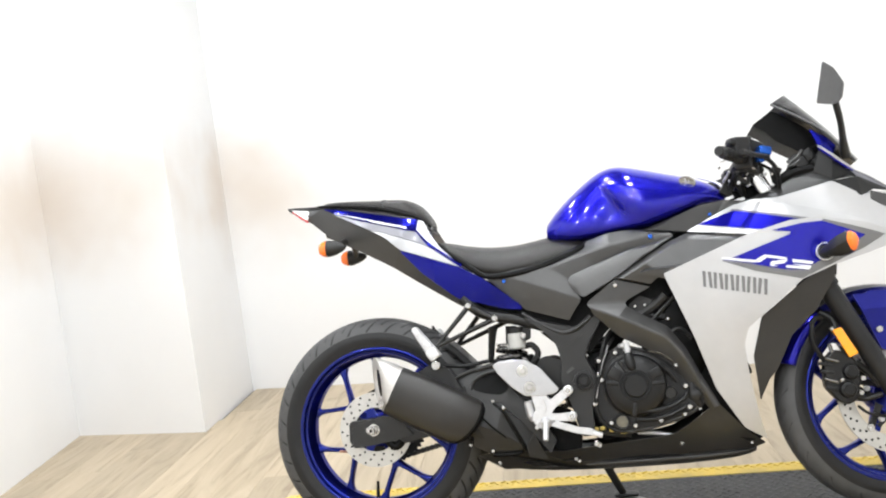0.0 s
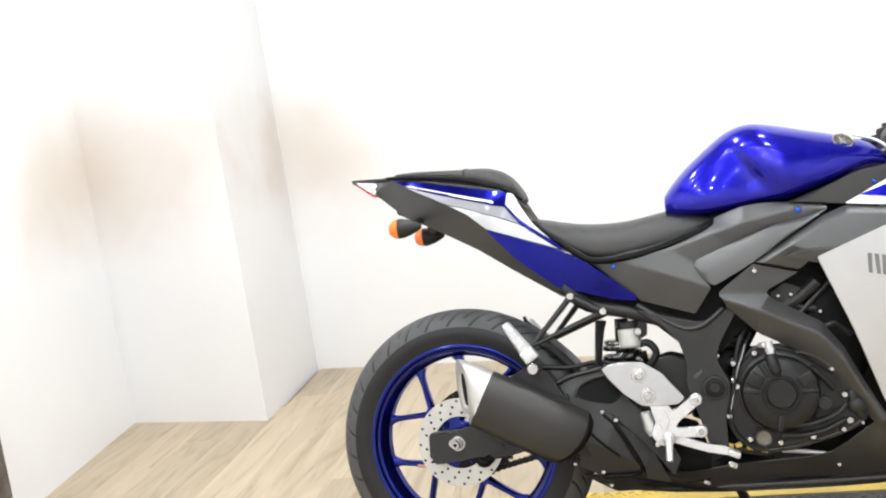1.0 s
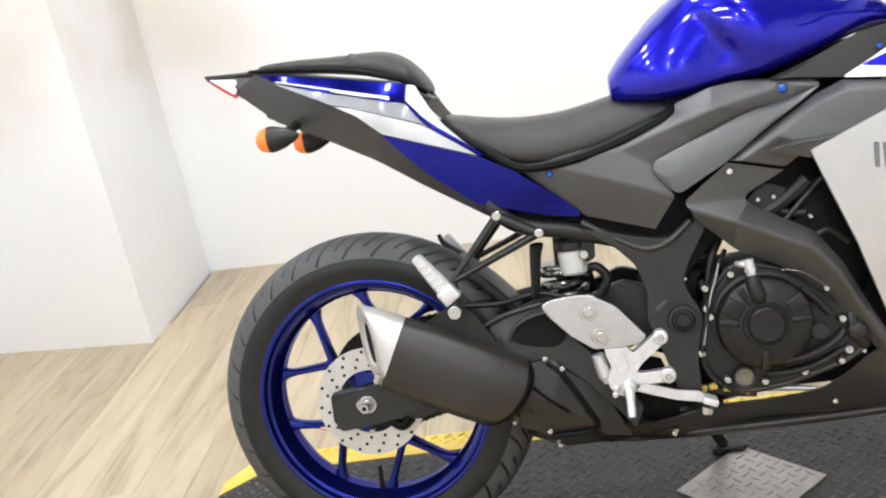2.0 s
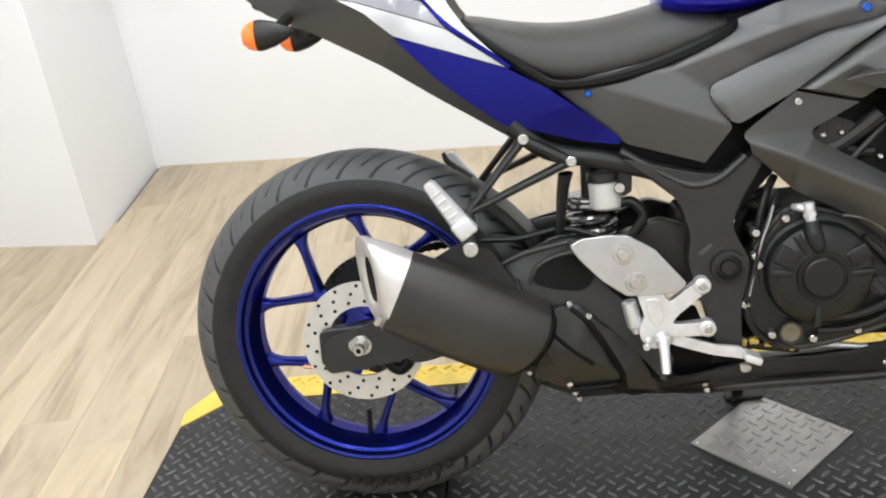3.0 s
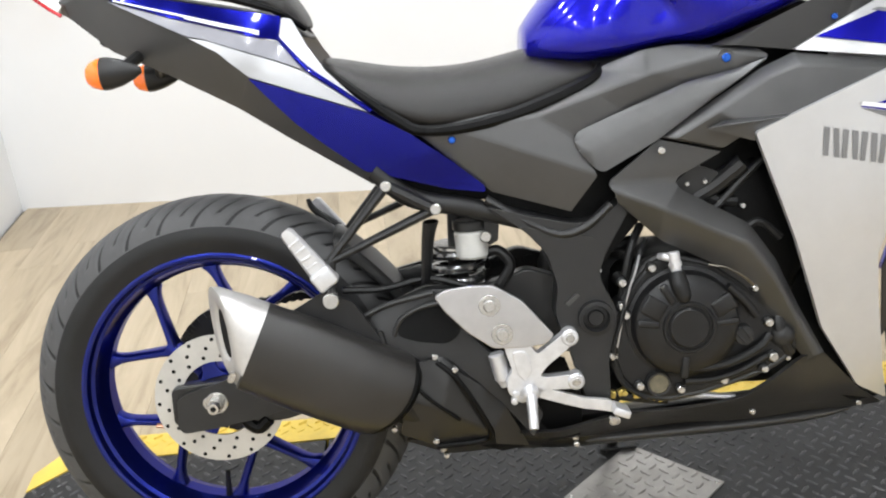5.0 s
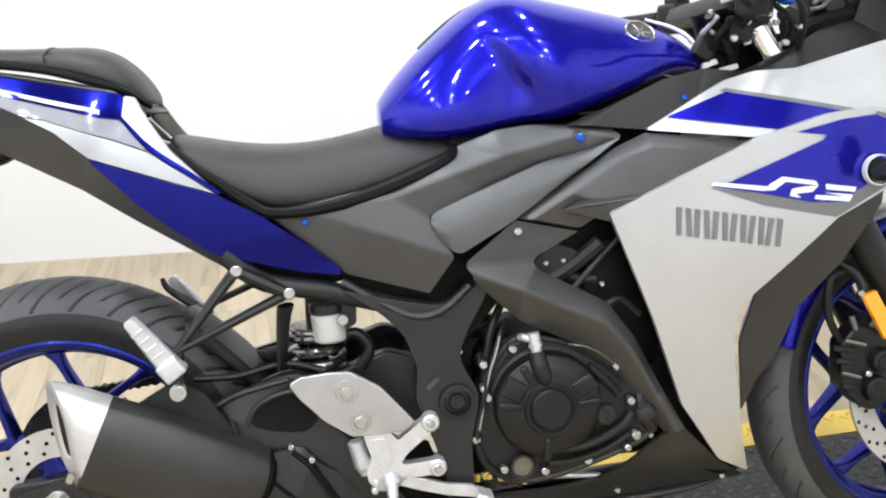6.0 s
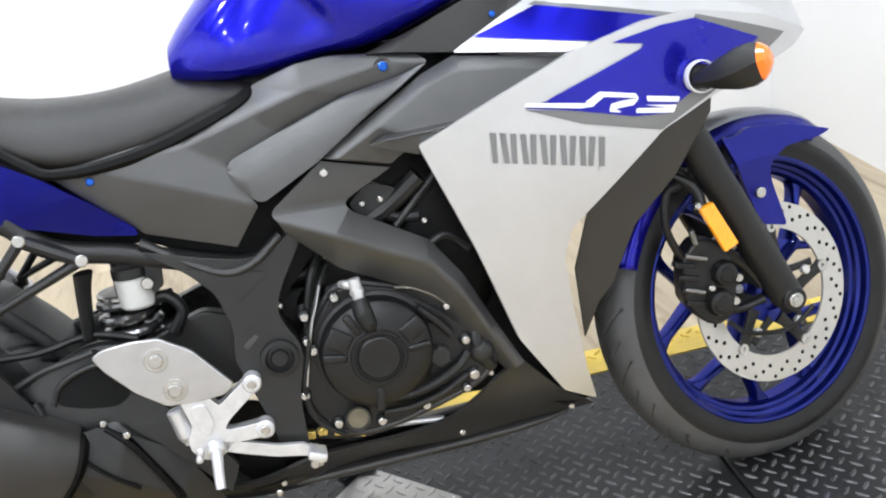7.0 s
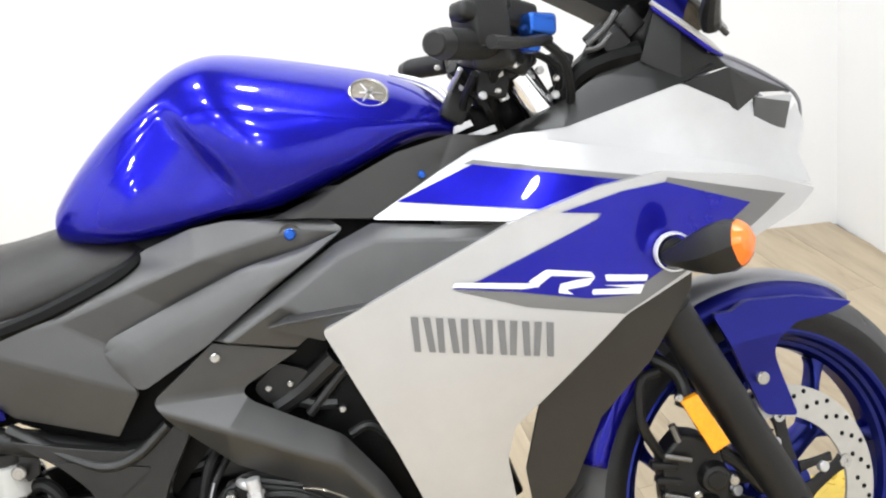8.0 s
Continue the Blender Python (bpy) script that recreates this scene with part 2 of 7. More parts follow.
def add_cyl(bm, a, b, r1, r2=None, seg=20, caps=True, bevel=0.0):
    """A round bar from a to b."""
    a, b = Vector(a), Vector(b)
    d = b - a
    q = d.to_track_quat("Z", "Y").to_matrix().to_4x4()
    r2 = r1 if r2 is None else r2
    rings = [(0, r1), (d.length, r2)]
    if bevel:
        rings = [(0, r1 - bevel), (bevel, r1), (d.length - bevel, r2), (d.length, r2 - bevel)]
    loops = []
    for z, r in rings:
        loops.append([bm.verts.new(Matrix.Translation(a) @ q @ Vector((r * math.cos(t), r * math.sin(t), z)))
                      for t in (2 * math.pi * i / seg for i in range(seg))])
    for p, n in zip(loops, loops[1:]):
        for i in range(seg):
            bm.faces.new((p[i], p[(i + 1) % seg], n[(i + 1) % seg], n[i]))
    if caps:
        bm.faces.new(loops[0][::-1])
        bm.faces.new(loops[-1])


def smooth_path(points, steps=6):
    """Catmull-Rom through the points."""
    p = [Vector(q) for q in points]
    p = [p[0] * 2 - p[1]] + p + [p[-1] * 2 - p[-2]]
    out = []
    for i in range(1, len(p) - 2):
        for s in range(steps):
            t = s / steps
            a, b, c, d = p[i - 1], p[i], p[i + 1], p[i + 2]
            out.append(0.5 * (2 * b + (c - a) * t + (2 * a - 5 * b + 4 * c - d) * t * t + (3 * b - a - 3 * c + d) * t ** 3))
    out.append(p[-2])
    return out


def add_tube(bm, points, radius, seg=10, steps=6, smooth=True, flat=1.0):
    """A hose or bar along points; radius may be a list along the way."""
    pts = smooth_path(points, steps) if smooth else [Vector(q) for q in points]
    n = len(pts)
    up = Vector((0, 0, 1))
    loops = []
    for i, p in enumerate(pts):
        d = (pts[min(i + 1, n - 1)] - pts[max(i - 1, 0)]).normalized()
        if abs(d.dot(up)) > 0.95:
            up = Vector((0, 1, 0))
        s = d.cross(up).normalized()
        u = s.cross(d).normalized()
        up = u
        if isinstance(radius, (int, float)):
            r = radius
        else:
            f = i / max(1, n - 1) * (len(radius) - 1)
            k = min(int(f), len(radius) - 2)
            r = radius[k] * (1 - f + k) + radius[k + 1] * (f - k)
        loops.append([bm.verts.new(p + r * (math.cos(t) * s + flat * math.sin(t) * u)) for t in (2 * math.pi * j / seg for j in range(seg))])
    for a, b in zip(loops, loops[1:]):
        for j in range(seg):
            bm.faces.new((a[j], a[(j + 1) % seg], b[(j + 1) % seg], b[j]))
    bm.faces.new(loops[0][::-1])
    bm.faces.new(loops[-1])


def add_lathe(bm, profile, seg=96, axis="y", center=(0, 0, 0), closed=False):
    """Turn a profile of (radius, offset along the axis) round the y axis."""
    c = Vector(center)
    loops = []
    for i in range(seg):
        t = 2 * math.pi * i / seg
        loops.append([bm.verts.new(c + Vector((r * math.cos(t), o, r * math.sin(t)))) for r, o in profile])
    n = len(profile)
    for i in range(seg):
        a, b = loops[i], loops[(i + 1) % seg]
        for j in range(n if closed else n - 1):
            bm.faces.new((a[j], a[(j + 1) % n], b[(j + 1) % n], b[j]))


def add_plate(bm, outline, l0, l1):
    """A flat plate: an outline in (x, h) between two lateral planes."""
    a = [bm.verts.new((x, l0, h)) for x, h in outline]
    b = [bm.verts.new((x, l1, h)) for x, h in outline]
    bm.faces.new(a)
    bm.faces.new(b[::-1])
    n = len(outline)
    for i in range(n):
        bm.faces.new((a[i], b[i], b[(i + 1) % n], a[(i + 1) % n]))


def rounded(outline, radius=0.01, seg=4):
    """The outline with its corners rounded."""
    out, n = [], len(outline)
    for i in range(n):
        p, a, b = Vector(outline[i]), Vector(outline[i - 1]), Vector(outline[(i + 1) % n])
        da, db = (a - p), (b - p)
        r = min(radius, da.length * 0.45, db.length * 0.45)
        s, e = p + da.normalized() * r, p + db.normalized() * r
        for k in range(seg + 1):
            t = k / seg
            out.append(tuple((1 - t) ** 2 * s + 2 * t * (1 - t) * p + t * t * e))
    return out


def bevelled(ob, width=0.003, seg=2, angle=25):
    md = ob.modifiers.new("bevel", "BEVEL")
    md.width, md.segments, md.limit_method, md.angle_limit = width, seg, "ANGLE", radians(angle)
    md.harden_normals = True
    return ob


def shell(name, verts, faces, material, parent, label="", thick=0.004, bevel=0.004, seg=3, angle=8):
    """A moulded panel: facets through the given corners, with thickness and softened creases."""
    bm = bmesh.new()
    vs = [bm.verts.new(v) for v in verts]
    for f in faces:
        bm.faces.new([vs[i] for i in f])
    bmesh.ops.recalc_face_normals(bm, faces=bm.faces)
    # turn outwards, to the machine's right
    if sum(f.normal.y * f.calc_area() for f in bm.faces) > 0:
        bmesh.ops.reverse_faces(bm, faces=bm.faces)
    me = mesh_of(bm, name, material, True)
    ob = new(name, me)
    ob.parent = parent
    if bevel:
        md = ob.modifiers.new("bevel", "BEVEL")
        md.width, md.segments, md.limit_method, md.angle_limit = bevel * 0.55, seg, "ANGLE", radians(angle)
        md.harden_normals = True
    md = ob.modifiers.new("solidify", "SOLIDIFY")
    md.thickness, md.offset = thick, -1.0
    ob.modifiers.new("facets", "WEIGHTED_NORMAL")
    if label:
        tagged(ob, label)
    return ob


def loft(sections, close_ends=True):
    """A skin over closed sections of equal length, each a list of points."""
    bm = bmesh.new()
    loops = [[bm.verts.new(p) for p in s] for s in sections]
    n = len(loops[0])
    for a, b in zip(loops, loops[1:]):
        for j in range(n):
            bm.faces.new((a[j], a[(j + 1) % n], b[(j + 1) % n], b[j]))
    if close_ends:
        bm.faces.new(loops[0][::-1])
        bm.faces.new(loops[-1])
    return bm


def subdivided(ob, levels=2):
    md = ob.modifiers.new("subsurf", "SUBSURF")
    md.levels = md.render_levels = levels
    return ob


def grown(section_pts):
    """A closed section from its right half: points (l, h) from the bottom to the top, mirrored over the middle plane."""
    return section_pts + [(-l, h) for l, h in reversed(section_pts)]


def body_of(name, stations, material, parent, label="", levels=2, ends=True):
    """A rounded body: stations of (x, right half section), skinned and smoothed."""
    bm = loft([[(x, l, h) for l, h in grown(sec)] for x, sec in stations], ends)
    ob = part(name, bm, material, parent, label, sharp=180)
    return subdivided(ob, levels)


def panel(name, verts, faces, material, parent, label="", mirror=True, **kw):
    ob = shell(name, verts, faces, material, parent, label, **kw)
    if mirror:
        other = new(name, ob.data.copy())
        other.parent = parent
        other.data.transform(Matrix.Diagonal((1, -1, 1, 1)))
        other.data.flip_normals()
        for md in ob.modifiers:
            m2 = other.modifiers.new(md.name, md.type)
            if md.type == "BEVEL":
                m2.width, m2.segments, m2.limit_method, m2.angle_limit = md.width, md.segments, md.limit_method, md.angle_limit
                m2.harden_normals = True
            elif md.type == "SOLIDIFY":
                m2.thickness, m2.offset = md.thickness, md.offset
        if label:
            tagged(other, label)
    return ob


def filled(outline):
    """Triangles that fill an outline of (x, h), hollows and notches included."""
    bm = bmesh.new()
    vs = [bm.verts.new((x, 0, h)) for x, h in outline]
    for t in tessellate_polygon([[Vector((x, h, 0)) for x, h in outline]]):
        if len(set(t)) == 3:
            bm.faces.new([vs[i] for i in t])
    return bm


def smooth_at(verts, soft=0.0):
    """A smooth lateral surface over (x, h): a thin plate spline through a panel's corners."""
    p = np.array([(v[0], v[2]) for v in verts])
    y = np.array([v[1] for v in verts])
    n = len(p)

    def base(d2):
        return 0.5 * d2 * np.log(d2 + 1e-12)
    k = base(((p[:, None] - p[None]) ** 2).sum(-1)) + soft * np.eye(n)
    q = np.hstack([np.ones((n, 1)), p])
    a = np.block([[k, q], [q.T, np.zeros((3, 3))]])
    w = np.linalg.solve(a, np.concatenate([y, np.zeros(3)]))

    def at(x, h):
        d2 = ((p - np.array((x, h))) ** 2).sum(-1)
        return float(base(d2) @ w[:n] + w[n] + w[n + 1] * x + w[n + 2] * h)
    return at


def skin(name, outline, at, material, parent, label="", fine=0.014, corner=0.006, edge=0.0028, far=None):
    """A smooth moulded panel inside an outline of (x, h), rolled over at its rim, and its twin on the far side, which may have an outline of its own."""
    made = []
    for side in (1, -1):
        bm = filled(rounded(far if far and side < 0 else outline, corner, 3))
        for _ in range(6):
            es = [e for e in bm.edges if e.calc_length() > fine]
            if not es:
                break
            bmesh.ops.subdivide_edges(bm, edges=es, cuts=1)
            bmesh.ops.triangulate(bm, faces=bm.faces)
        for v in bm.verts:
            v.co.y = at(v.co.x, v.co.z)
        # the rim turns inwards
        rim = [e for e in bm.edges if e.is_boundary]
        r = bmesh.ops.extrude_edge_only(bm, edges=rim)
        for v in [g for g in r["geom"] if isinstance(g, bmesh.types.BMVert)]:
            v.co.y += 0.012
        if side < 0:
            for v in bm.verts:
                v.co.y = -v.co.y
        bmesh.ops.recalc_face_normals(bm, faces=bm.faces)
        big = max(bm.faces, key=lambda f: f.calc_area())
        if big.normal.y * side > 0:
            bmesh.ops.reverse_faces(bm, faces=bm.faces)
        me = mesh_of(bm, name, material, True)
        me.set_sharp_from_angle(angle=radians(50))
        ob = new(name, me)
        ob.parent = parent
        bevelled(ob, edge, 3, 45)
        if label:
            tagged(ob, label)
        made.append(ob)
    return made[0]


def b_spline(points, steps, closed):
    """Uniform cubic B-spline through the control points, by matrices."""
    p = [np.array(q, float) for q in points]
    n = len(p)
    out = []
    for i in range(n if closed else n - 1):
        if closed:
            a, b, c, d = (p[(i + k) % n] for k in (-1, 0, 1, 2))
        else:
            b, c = p[i], p[i + 1]
            a = p[i - 1] if i else 2 * b - c
            d = p[i + 2] if i + 2 < n else 2 * c - b
        for s in range(steps):
            t = s / steps
            out.append(((1 - t) ** 3 * a + (3 * t ** 3 - 6 * t * t + 4) * b + (-3 * t ** 3 + 3 * t * t + 3 * t + 1) * c + t ** 3 * d) / 6)
    if not closed:
        out.append(p[-1])
    return out


def fine_body(name, stations, material, parent, label="", steps=(10, 10), shape=None):
    """Like body_of, but finely drawn, so that shape(x, l, h) may press creases into it."""
    rings = [b_spline([(x, l, h) for l, h in grown(sec)], steps[1], True) for x, sec in stations]
    cols = [b_spline([r[j] for r in rings], steps[0], False) for j in range(len(rings[0]))]
    secs = [[c[i] for c in cols] for i in range(len(cols[0]))]
    if shape:
        secs = [[shape(*v) for v in s] for s in secs]
    bm = loft([[tuple(v) for v in s] for s in secs])
    return part(name, bm, material, parent, label, sharp=180)


def decal(name, outline, at, material, parent, label="", lift=0.0016, fine=0.012, round_off=0.0):
    """A thin painted shape that follows a panel."""
    if round_off:
        outline = rounded(outline, round_off, 3)
    bm = filled(outline)
    for _ in range(6):
        es = [e for e in bm.edges if e.calc_length() > fine]
        if not es:
            break
        bmesh.ops.subdivide_edges(bm, edges=es, cuts=1)
        bmesh.ops.triangulate(bm, faces=bm.faces)
    for v in bm.verts:
        v.co.y = at(v.co.x, v.co.z) - lift
    bm.normal_update()
    for f in bm.faces:
        if f.normal.y > 0:
            f.normal_flip()
    me = mesh_of(bm, name, material, True)
    ob = new(name, me)
    ob.parent = parent
    if label:
        tagged(ob, label)
    return ob

# ---------------------------------------------------------------- the room
WALL_T = 0.12


def wall_run(name, a, b, label, z0=FLOOR_Z, z1=CEILING_Z, out=1, paint=None, a_back=None, b_back=None):
    """A wall from a to b with its thickness on the outer side; a_back and b_back mitre its ends."""
    a, b = Vector((*a, 0)), Vector((*b, 0))
    d = (b - a).normalized()
    n = Vector((-d.y, d.x, 0)) * out * WALL_T
    bm = bmesh.new()
    plan = (a, b, Vector((*b_back, 0)) if b_back else b + n, Vector((*a_back, 0)) if a_back else a + n)
    lo = [bm.verts.new(p + Vector((0, 0, z0 - 0.02))) for p in plan]
    hi = [bm.verts.new(p + Vector((0, 0, z1))) for p in plan]
    bm.faces.new(lo[::-1])
    bm.faces.new(hi)
    for i in range(4):
        bm.faces.new((lo[i], lo[(i + 1) % 4], hi[(i + 1) % 4], hi[i]))
    return tagged(part(name, bm, paint or M_WALL, None, smooth=False), label, "wall", kind="structure")


W_LEFT_NEAR, W_LEFT_BEND, W_A = (-1.60, -4.6), (-1.60, -0.16), (-1.868, 1.54)
W_B, W_C, W_D, W_RIGHT = (-1.180, 1.420), (-1.246, 2.200), (2.297, 1.664), (2.15, -4.6)
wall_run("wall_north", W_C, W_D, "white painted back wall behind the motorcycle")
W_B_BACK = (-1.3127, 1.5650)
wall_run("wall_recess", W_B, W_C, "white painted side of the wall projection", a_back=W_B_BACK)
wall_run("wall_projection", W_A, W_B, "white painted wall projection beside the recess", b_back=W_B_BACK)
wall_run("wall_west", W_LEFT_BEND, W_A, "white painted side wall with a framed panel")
wall_run("wall_west_near", W_LEFT_NEAR, W_LEFT_BEND, "white painted side wall near the entrance", paint=M_BACKWALL)
wall_run("wall_east", W_D, W_RIGHT, "white painted side wall by the front wheel")
wall_run("wall_south", W_RIGHT, W_LEFT_NEAR, "white painted wall closing the showroom", paint=M_BACKWALL)

bm = bmesh.new()
add_box(bm, 0.2, -1.2, CEILING_Z + 0.05, 4.9, 7.4, 0.1)
tagged(part("ceiling", bm, M_CEIL, None, smooth=False), "plain grey ceiling with round downlights", "ceiling", kind="structure")


def ceiling_light(x, y):
    t = thing("ceiling_light", "round white recessed ceiling downlight, switched on", "ceiling light", pose(x, y, CEILING_Z), "ceiling downlights")
    bm = bmesh.new()
    add_lathe(bm, [(0.075, 0.0), (0.10, 0.0), (0.098, -0.012), (0.078, -0.014)], 40, closed=True)
    part("ring", bm, M_CEIL, t, m=pose(0, 0, 0, 90, 0, 0))
    bm = bmesh.new()
    add_cyl(bm, (0, 0, -0.006), (0, 0, -0.002), 0.074, seg=32)
    part("diffuser", bm, M_GLOW, t, "glowing white diffuser")
    lamp = bpy.data.lights.new("downlight", "AREA")
    lamp.shape, lamp.size, lamp.energy, lamp.color = "DISK", 0.145, LAMP_WATTS, (0.945, 0.975, 1.0)
    ob = new("downlight", lamp)
    ob.matrix_basis = pose(x, y, CEILING_Z - 0.02)
    return t


for lx, ly in LAMP_SPOTS:
    ceiling_light(lx, ly)


# framed ribbed panel on the side wall
def framed_panel():
    a, b = Vector((*W_A, 0)), Vector((*W_LEFT_BEND, 0))
    d = (b - a).normalized()
    ang = math.degrees(math.atan2(d.y, d.x))
    t = thing("framed_panel", "white panel in a weathered dark wooden frame", "framed panel",
              pose(a.x + d.x * 1.10, a.y + d.y * 1.10, 0.07, 0, 0, ang))
    wd, hi, bar = 0.62, 1.35, 0.085
    # local x runs along the wall towards the entrance, local y = out of the wall is +y when d points to -y
    for nm, cx, cz, sx, sz in (("frame_bar", bar / 2, hi / 2, bar, hi), ("frame_bar", wd - bar / 2, hi / 2, bar, hi),
                               ("frame_bar", wd / 2, bar / 2, wd - 2 * bar - 0.004, bar), ("frame_bar", wd / 2, hi - bar / 2, wd - 2 * bar - 0.004, bar)):
        bm = bmesh.new()
        add_box(bm, cx, 0.022, cz, sx, 0.04, sz, bevel=0.004)
        part(nm, bm, M_FRAME_WOOD, t, sharp=30)
    bm = bmesh.new()
    n = 46
    prof = [(0.006 + 0.0012 * (i % 2), bar + (hi - 2 * bar) * i / n) for i in range(n + 1)]
    lo = [bm.verts.new((bar, y, z)) for y, z in prof]
    hi_v = [bm.verts.new((wd - bar, y, z)) for y, z in prof]
    for i in range(n):
        bm.faces.new((lo[i], hi_v[i], hi_v[i + 1], lo[i + 1]))
    part("ribbed_panel", bm, M_PANEL, t, "white horizontally ribbed panel", smooth=False)
    return t


framed_panel()


# ---------------------------------------------------------------- the tread-plate platform under the bike
MAT_X0, MAT_X1, MAT_Y0, MAT_Y1, EDGE = -0.50, 1.874, -0.215, 0.335, 0.10
SEAMS = (0.094, 1.280)
DIA = (0.686, 0.065)
DIA_R = 0.1435


def lozenge_grid(bm, inside, pitch, length, width, high, z, x0, x1, y0, y1, rnd):
    """Raised tread bars on two interlocked square lattices, each with its own slant."""
    half = pitch / 2
    nx, ny = int((x1 - x0) / half) + 1, int((y1 - y0) / half) + 1
    for i in range(nx):
        for j in range(ny):
            x, y = x0 + i * half, y0 + j * half
            if (i + j) % 2 or not inside(x, y):
                continue
            a = radians(-48 if i % 2 else 42) + rnd.uniform(-0.04, 0.04)
            c, s = math.cos(a), math.sin(a)
            hl, hw = length / 2, width / 2
            ring = [(-hl, 0), (-hl * 0.5, -hw), (hl * 0.5, -hw), (hl, 0), (hl * 0.5, hw), (-hl * 0.5, hw)]
            base = [bm.verts.new((x + p * c - q * s, y + p * s + q * c, z)) for p, q in ring]
            top = [bm.verts.new((x + p * c * 0.72 - q * s * 0.35, y + p * s * 0.72 + q * c * 0.35, z + high)) for p, q in ring]
            for k in range(6):
                bm.faces.new((base[k], base[(k + 1) % 6], top[(k + 1) % 6], top[k]))
            bm.faces.new(top)


def platform():
    t = thing("display_platform", "low black tread-plate platform with yellow edges on a wood floor", "platform",
              pose(0, 0, 0))
    rnd = random.Random(4)
    ch = 0.085
    zb = FLOOR_Z - 0.0
    bounds = [MAT_X0, *SEAMS, MAT_X1]
    for i, (a, b) in enumerate(zip(bounds, bounds[1:])):
        a2, b2 = a + (0.0025 if i else 0), b - (0.0025 if i < 2 else 0)
        bm = bmesh.new()
        pts = [(a2, MAT_Y0), (b2, MAT_Y0), (b2, MAT_Y1), (a2, MAT_Y1)]
        if i == 0:
            pts = [(a2, MAT_Y0 + ch), (a2 + ch, MAT_Y0), (b2, MAT_Y0), (b2, MAT_Y1), (a2 + ch, MAT_Y1), (a2, MAT_Y1 - ch)]
        if i == 2:
            pts = [(a2, MAT_Y0), (b2 - ch, MAT_Y0), (b2, MAT_Y0 + ch), (b2, MAT_Y1 - ch), (b2 - ch, MAT_Y1), (a2, MAT_Y1)]
        lo = [bm.verts.new((x, y, zb)) for x, y in pts]
        hi = [bm.verts.new((x, y, -0.0015)) for x, y in pts]
        bm.faces.new(lo[::-1])
        bm.faces.new(hi)
        n = len(pts)
        for k in range(n):
            bm.faces.new((lo[k], lo[(k + 1) % n], hi[(k + 1) % n], hi[k]))
        deck = bevelled(part("deck_plate", bm, M_MAT, t, smooth=False), 0.003, 2)

        def inside(x, y, a=a2, b=b2, i=i):
            if not (a + 0.012 < x < b - 0.012 and MAT_Y0 + 0.01 < y < MAT_Y1 - 0.01):
                return False
            if abs(x - DIA[0]) + abs(y - DIA[1]) < DIA_R + 0.016:
                return False
            ends = (x - a) if i == 0 else (b - x) if i == 2 else 9
            return ends + min(y - MAT_Y0, MAT_Y1 - y) > ch + 0.012
        bm = bmesh.new()
        lozenge_grid(bm, inside, 0.0345, 0.025, 0.0072, 0.0024, -0.0016, a2, b2, MAT_Y0, MAT_Y1, rnd)
        tagged(part("tread_studs", bm, M_MAT_WEAR, deck, "worn raised tread bars", smooth=False), kind="stuff")
    # yellow edges: sloping strips with mitred ends
    for sgn, y in ((1, MAT_Y1), (-1, MAT_Y0)):
        bm = bmesh.new()
        x0, x1 = MAT_X0, MAT_X1
        inner = [(x0, y - sgn * ch), (x0 + ch, y), (x1 - ch, y), (x1, y - sgn * ch)]
        outer = [(x0 - 0.012, y - sgn * (ch - 0.075)), (x0 + ch - 0.035, y + sgn * EDGE), (x1 - ch + 0.035, y + sgn * EDGE), (x1 + 0.012, y - sgn * (ch - 0.075))]
        gi = [bm.verts.new((px, py + sgn * 0.002, -0.001)) for px, py in inner]
        go = [bm.verts.new((px, py, -0.010)) for px, py in outer]
        gl = [bm.verts.new((px, py, zb)) for px, py in outer]
        gb = [bm.verts.new((px, py + sgn * 0.002, zb)) for px, py in inner]
        for k in range(3):
            bm.faces.new((gi[k], gi[k + 1], go[k + 1], go[k]))
            bm.faces.new((go[k], go[k + 1], gl[k + 1], gl[k]))
            bm.faces.new((gi[k], gi[k + 1], gb[k + 1], gb[k]))
        bm.faces.new((gi[0], go[0], gl[0], gb[0]))
        bm.faces.new((gi[3], go[3], gl[3], gb[3]))
        strip = part("edge_strip", bm, M_YELLOW, t, "yellow painted edge", smooth=False)
        bm = bmesh.new()

        def on_strip(px, py):
            return True
        lozenge_grid(bm, on_strip, 0.0345, 0.025, 0.0075, 0.0045, -0.0085, x0 + ch, x1 - ch,
                     y + 0.012 if sgn > 0 else y - EDGE + 0.012, y + EDGE - 0.008 if sgn > 0 else y - 0.008, rnd)
        tagged(part("tread_studs", bm, M_YELLOW, strip, "yellow painted tread bars", smooth=False), kind="stuff")
    # aluminium centre plate
    bm = bmesh.new()
    pts = [(DIA[0] - DIA_R, DIA[1]), (DIA[0], DIA[1] - DIA_R), (DIA[0] + DIA_R, DIA[1]), (DIA[0], DIA[1] + DIA_R)]
    lo = [bm.verts.new((x, y, -0.002)) for x, y in pts]
    hi = [bm.verts.new((x, y, 0.0022)) for x, y in pts]
    bm.faces.new(hi)
    for k in range(4):
        bm.faces.new((lo[k], lo[(k + 1) % 4], hi[(k + 1) % 4], hi[k]))
    plate = part("centre_plate", bm, M_PLATE, t, "bare aluminium tread plate screwed down at its corners", smooth=False)
    bm = bmesh.new()
    lozenge_grid(bm, lambda x, y: abs(x - DIA[0]) + abs(y - DIA[1]) < DIA_R - 0.012, 0.0345, 0.025, 0.0075, 0.002, 0.002,
                 DIA[0] - DIA_R, DIA[0] + DIA_R, DIA[1] - DIA_R, DIA[1] + DIA_R, rnd)
    tagged(part("tread_studs", bm, M_PLATE, plate, smooth=False), kind="stuff")
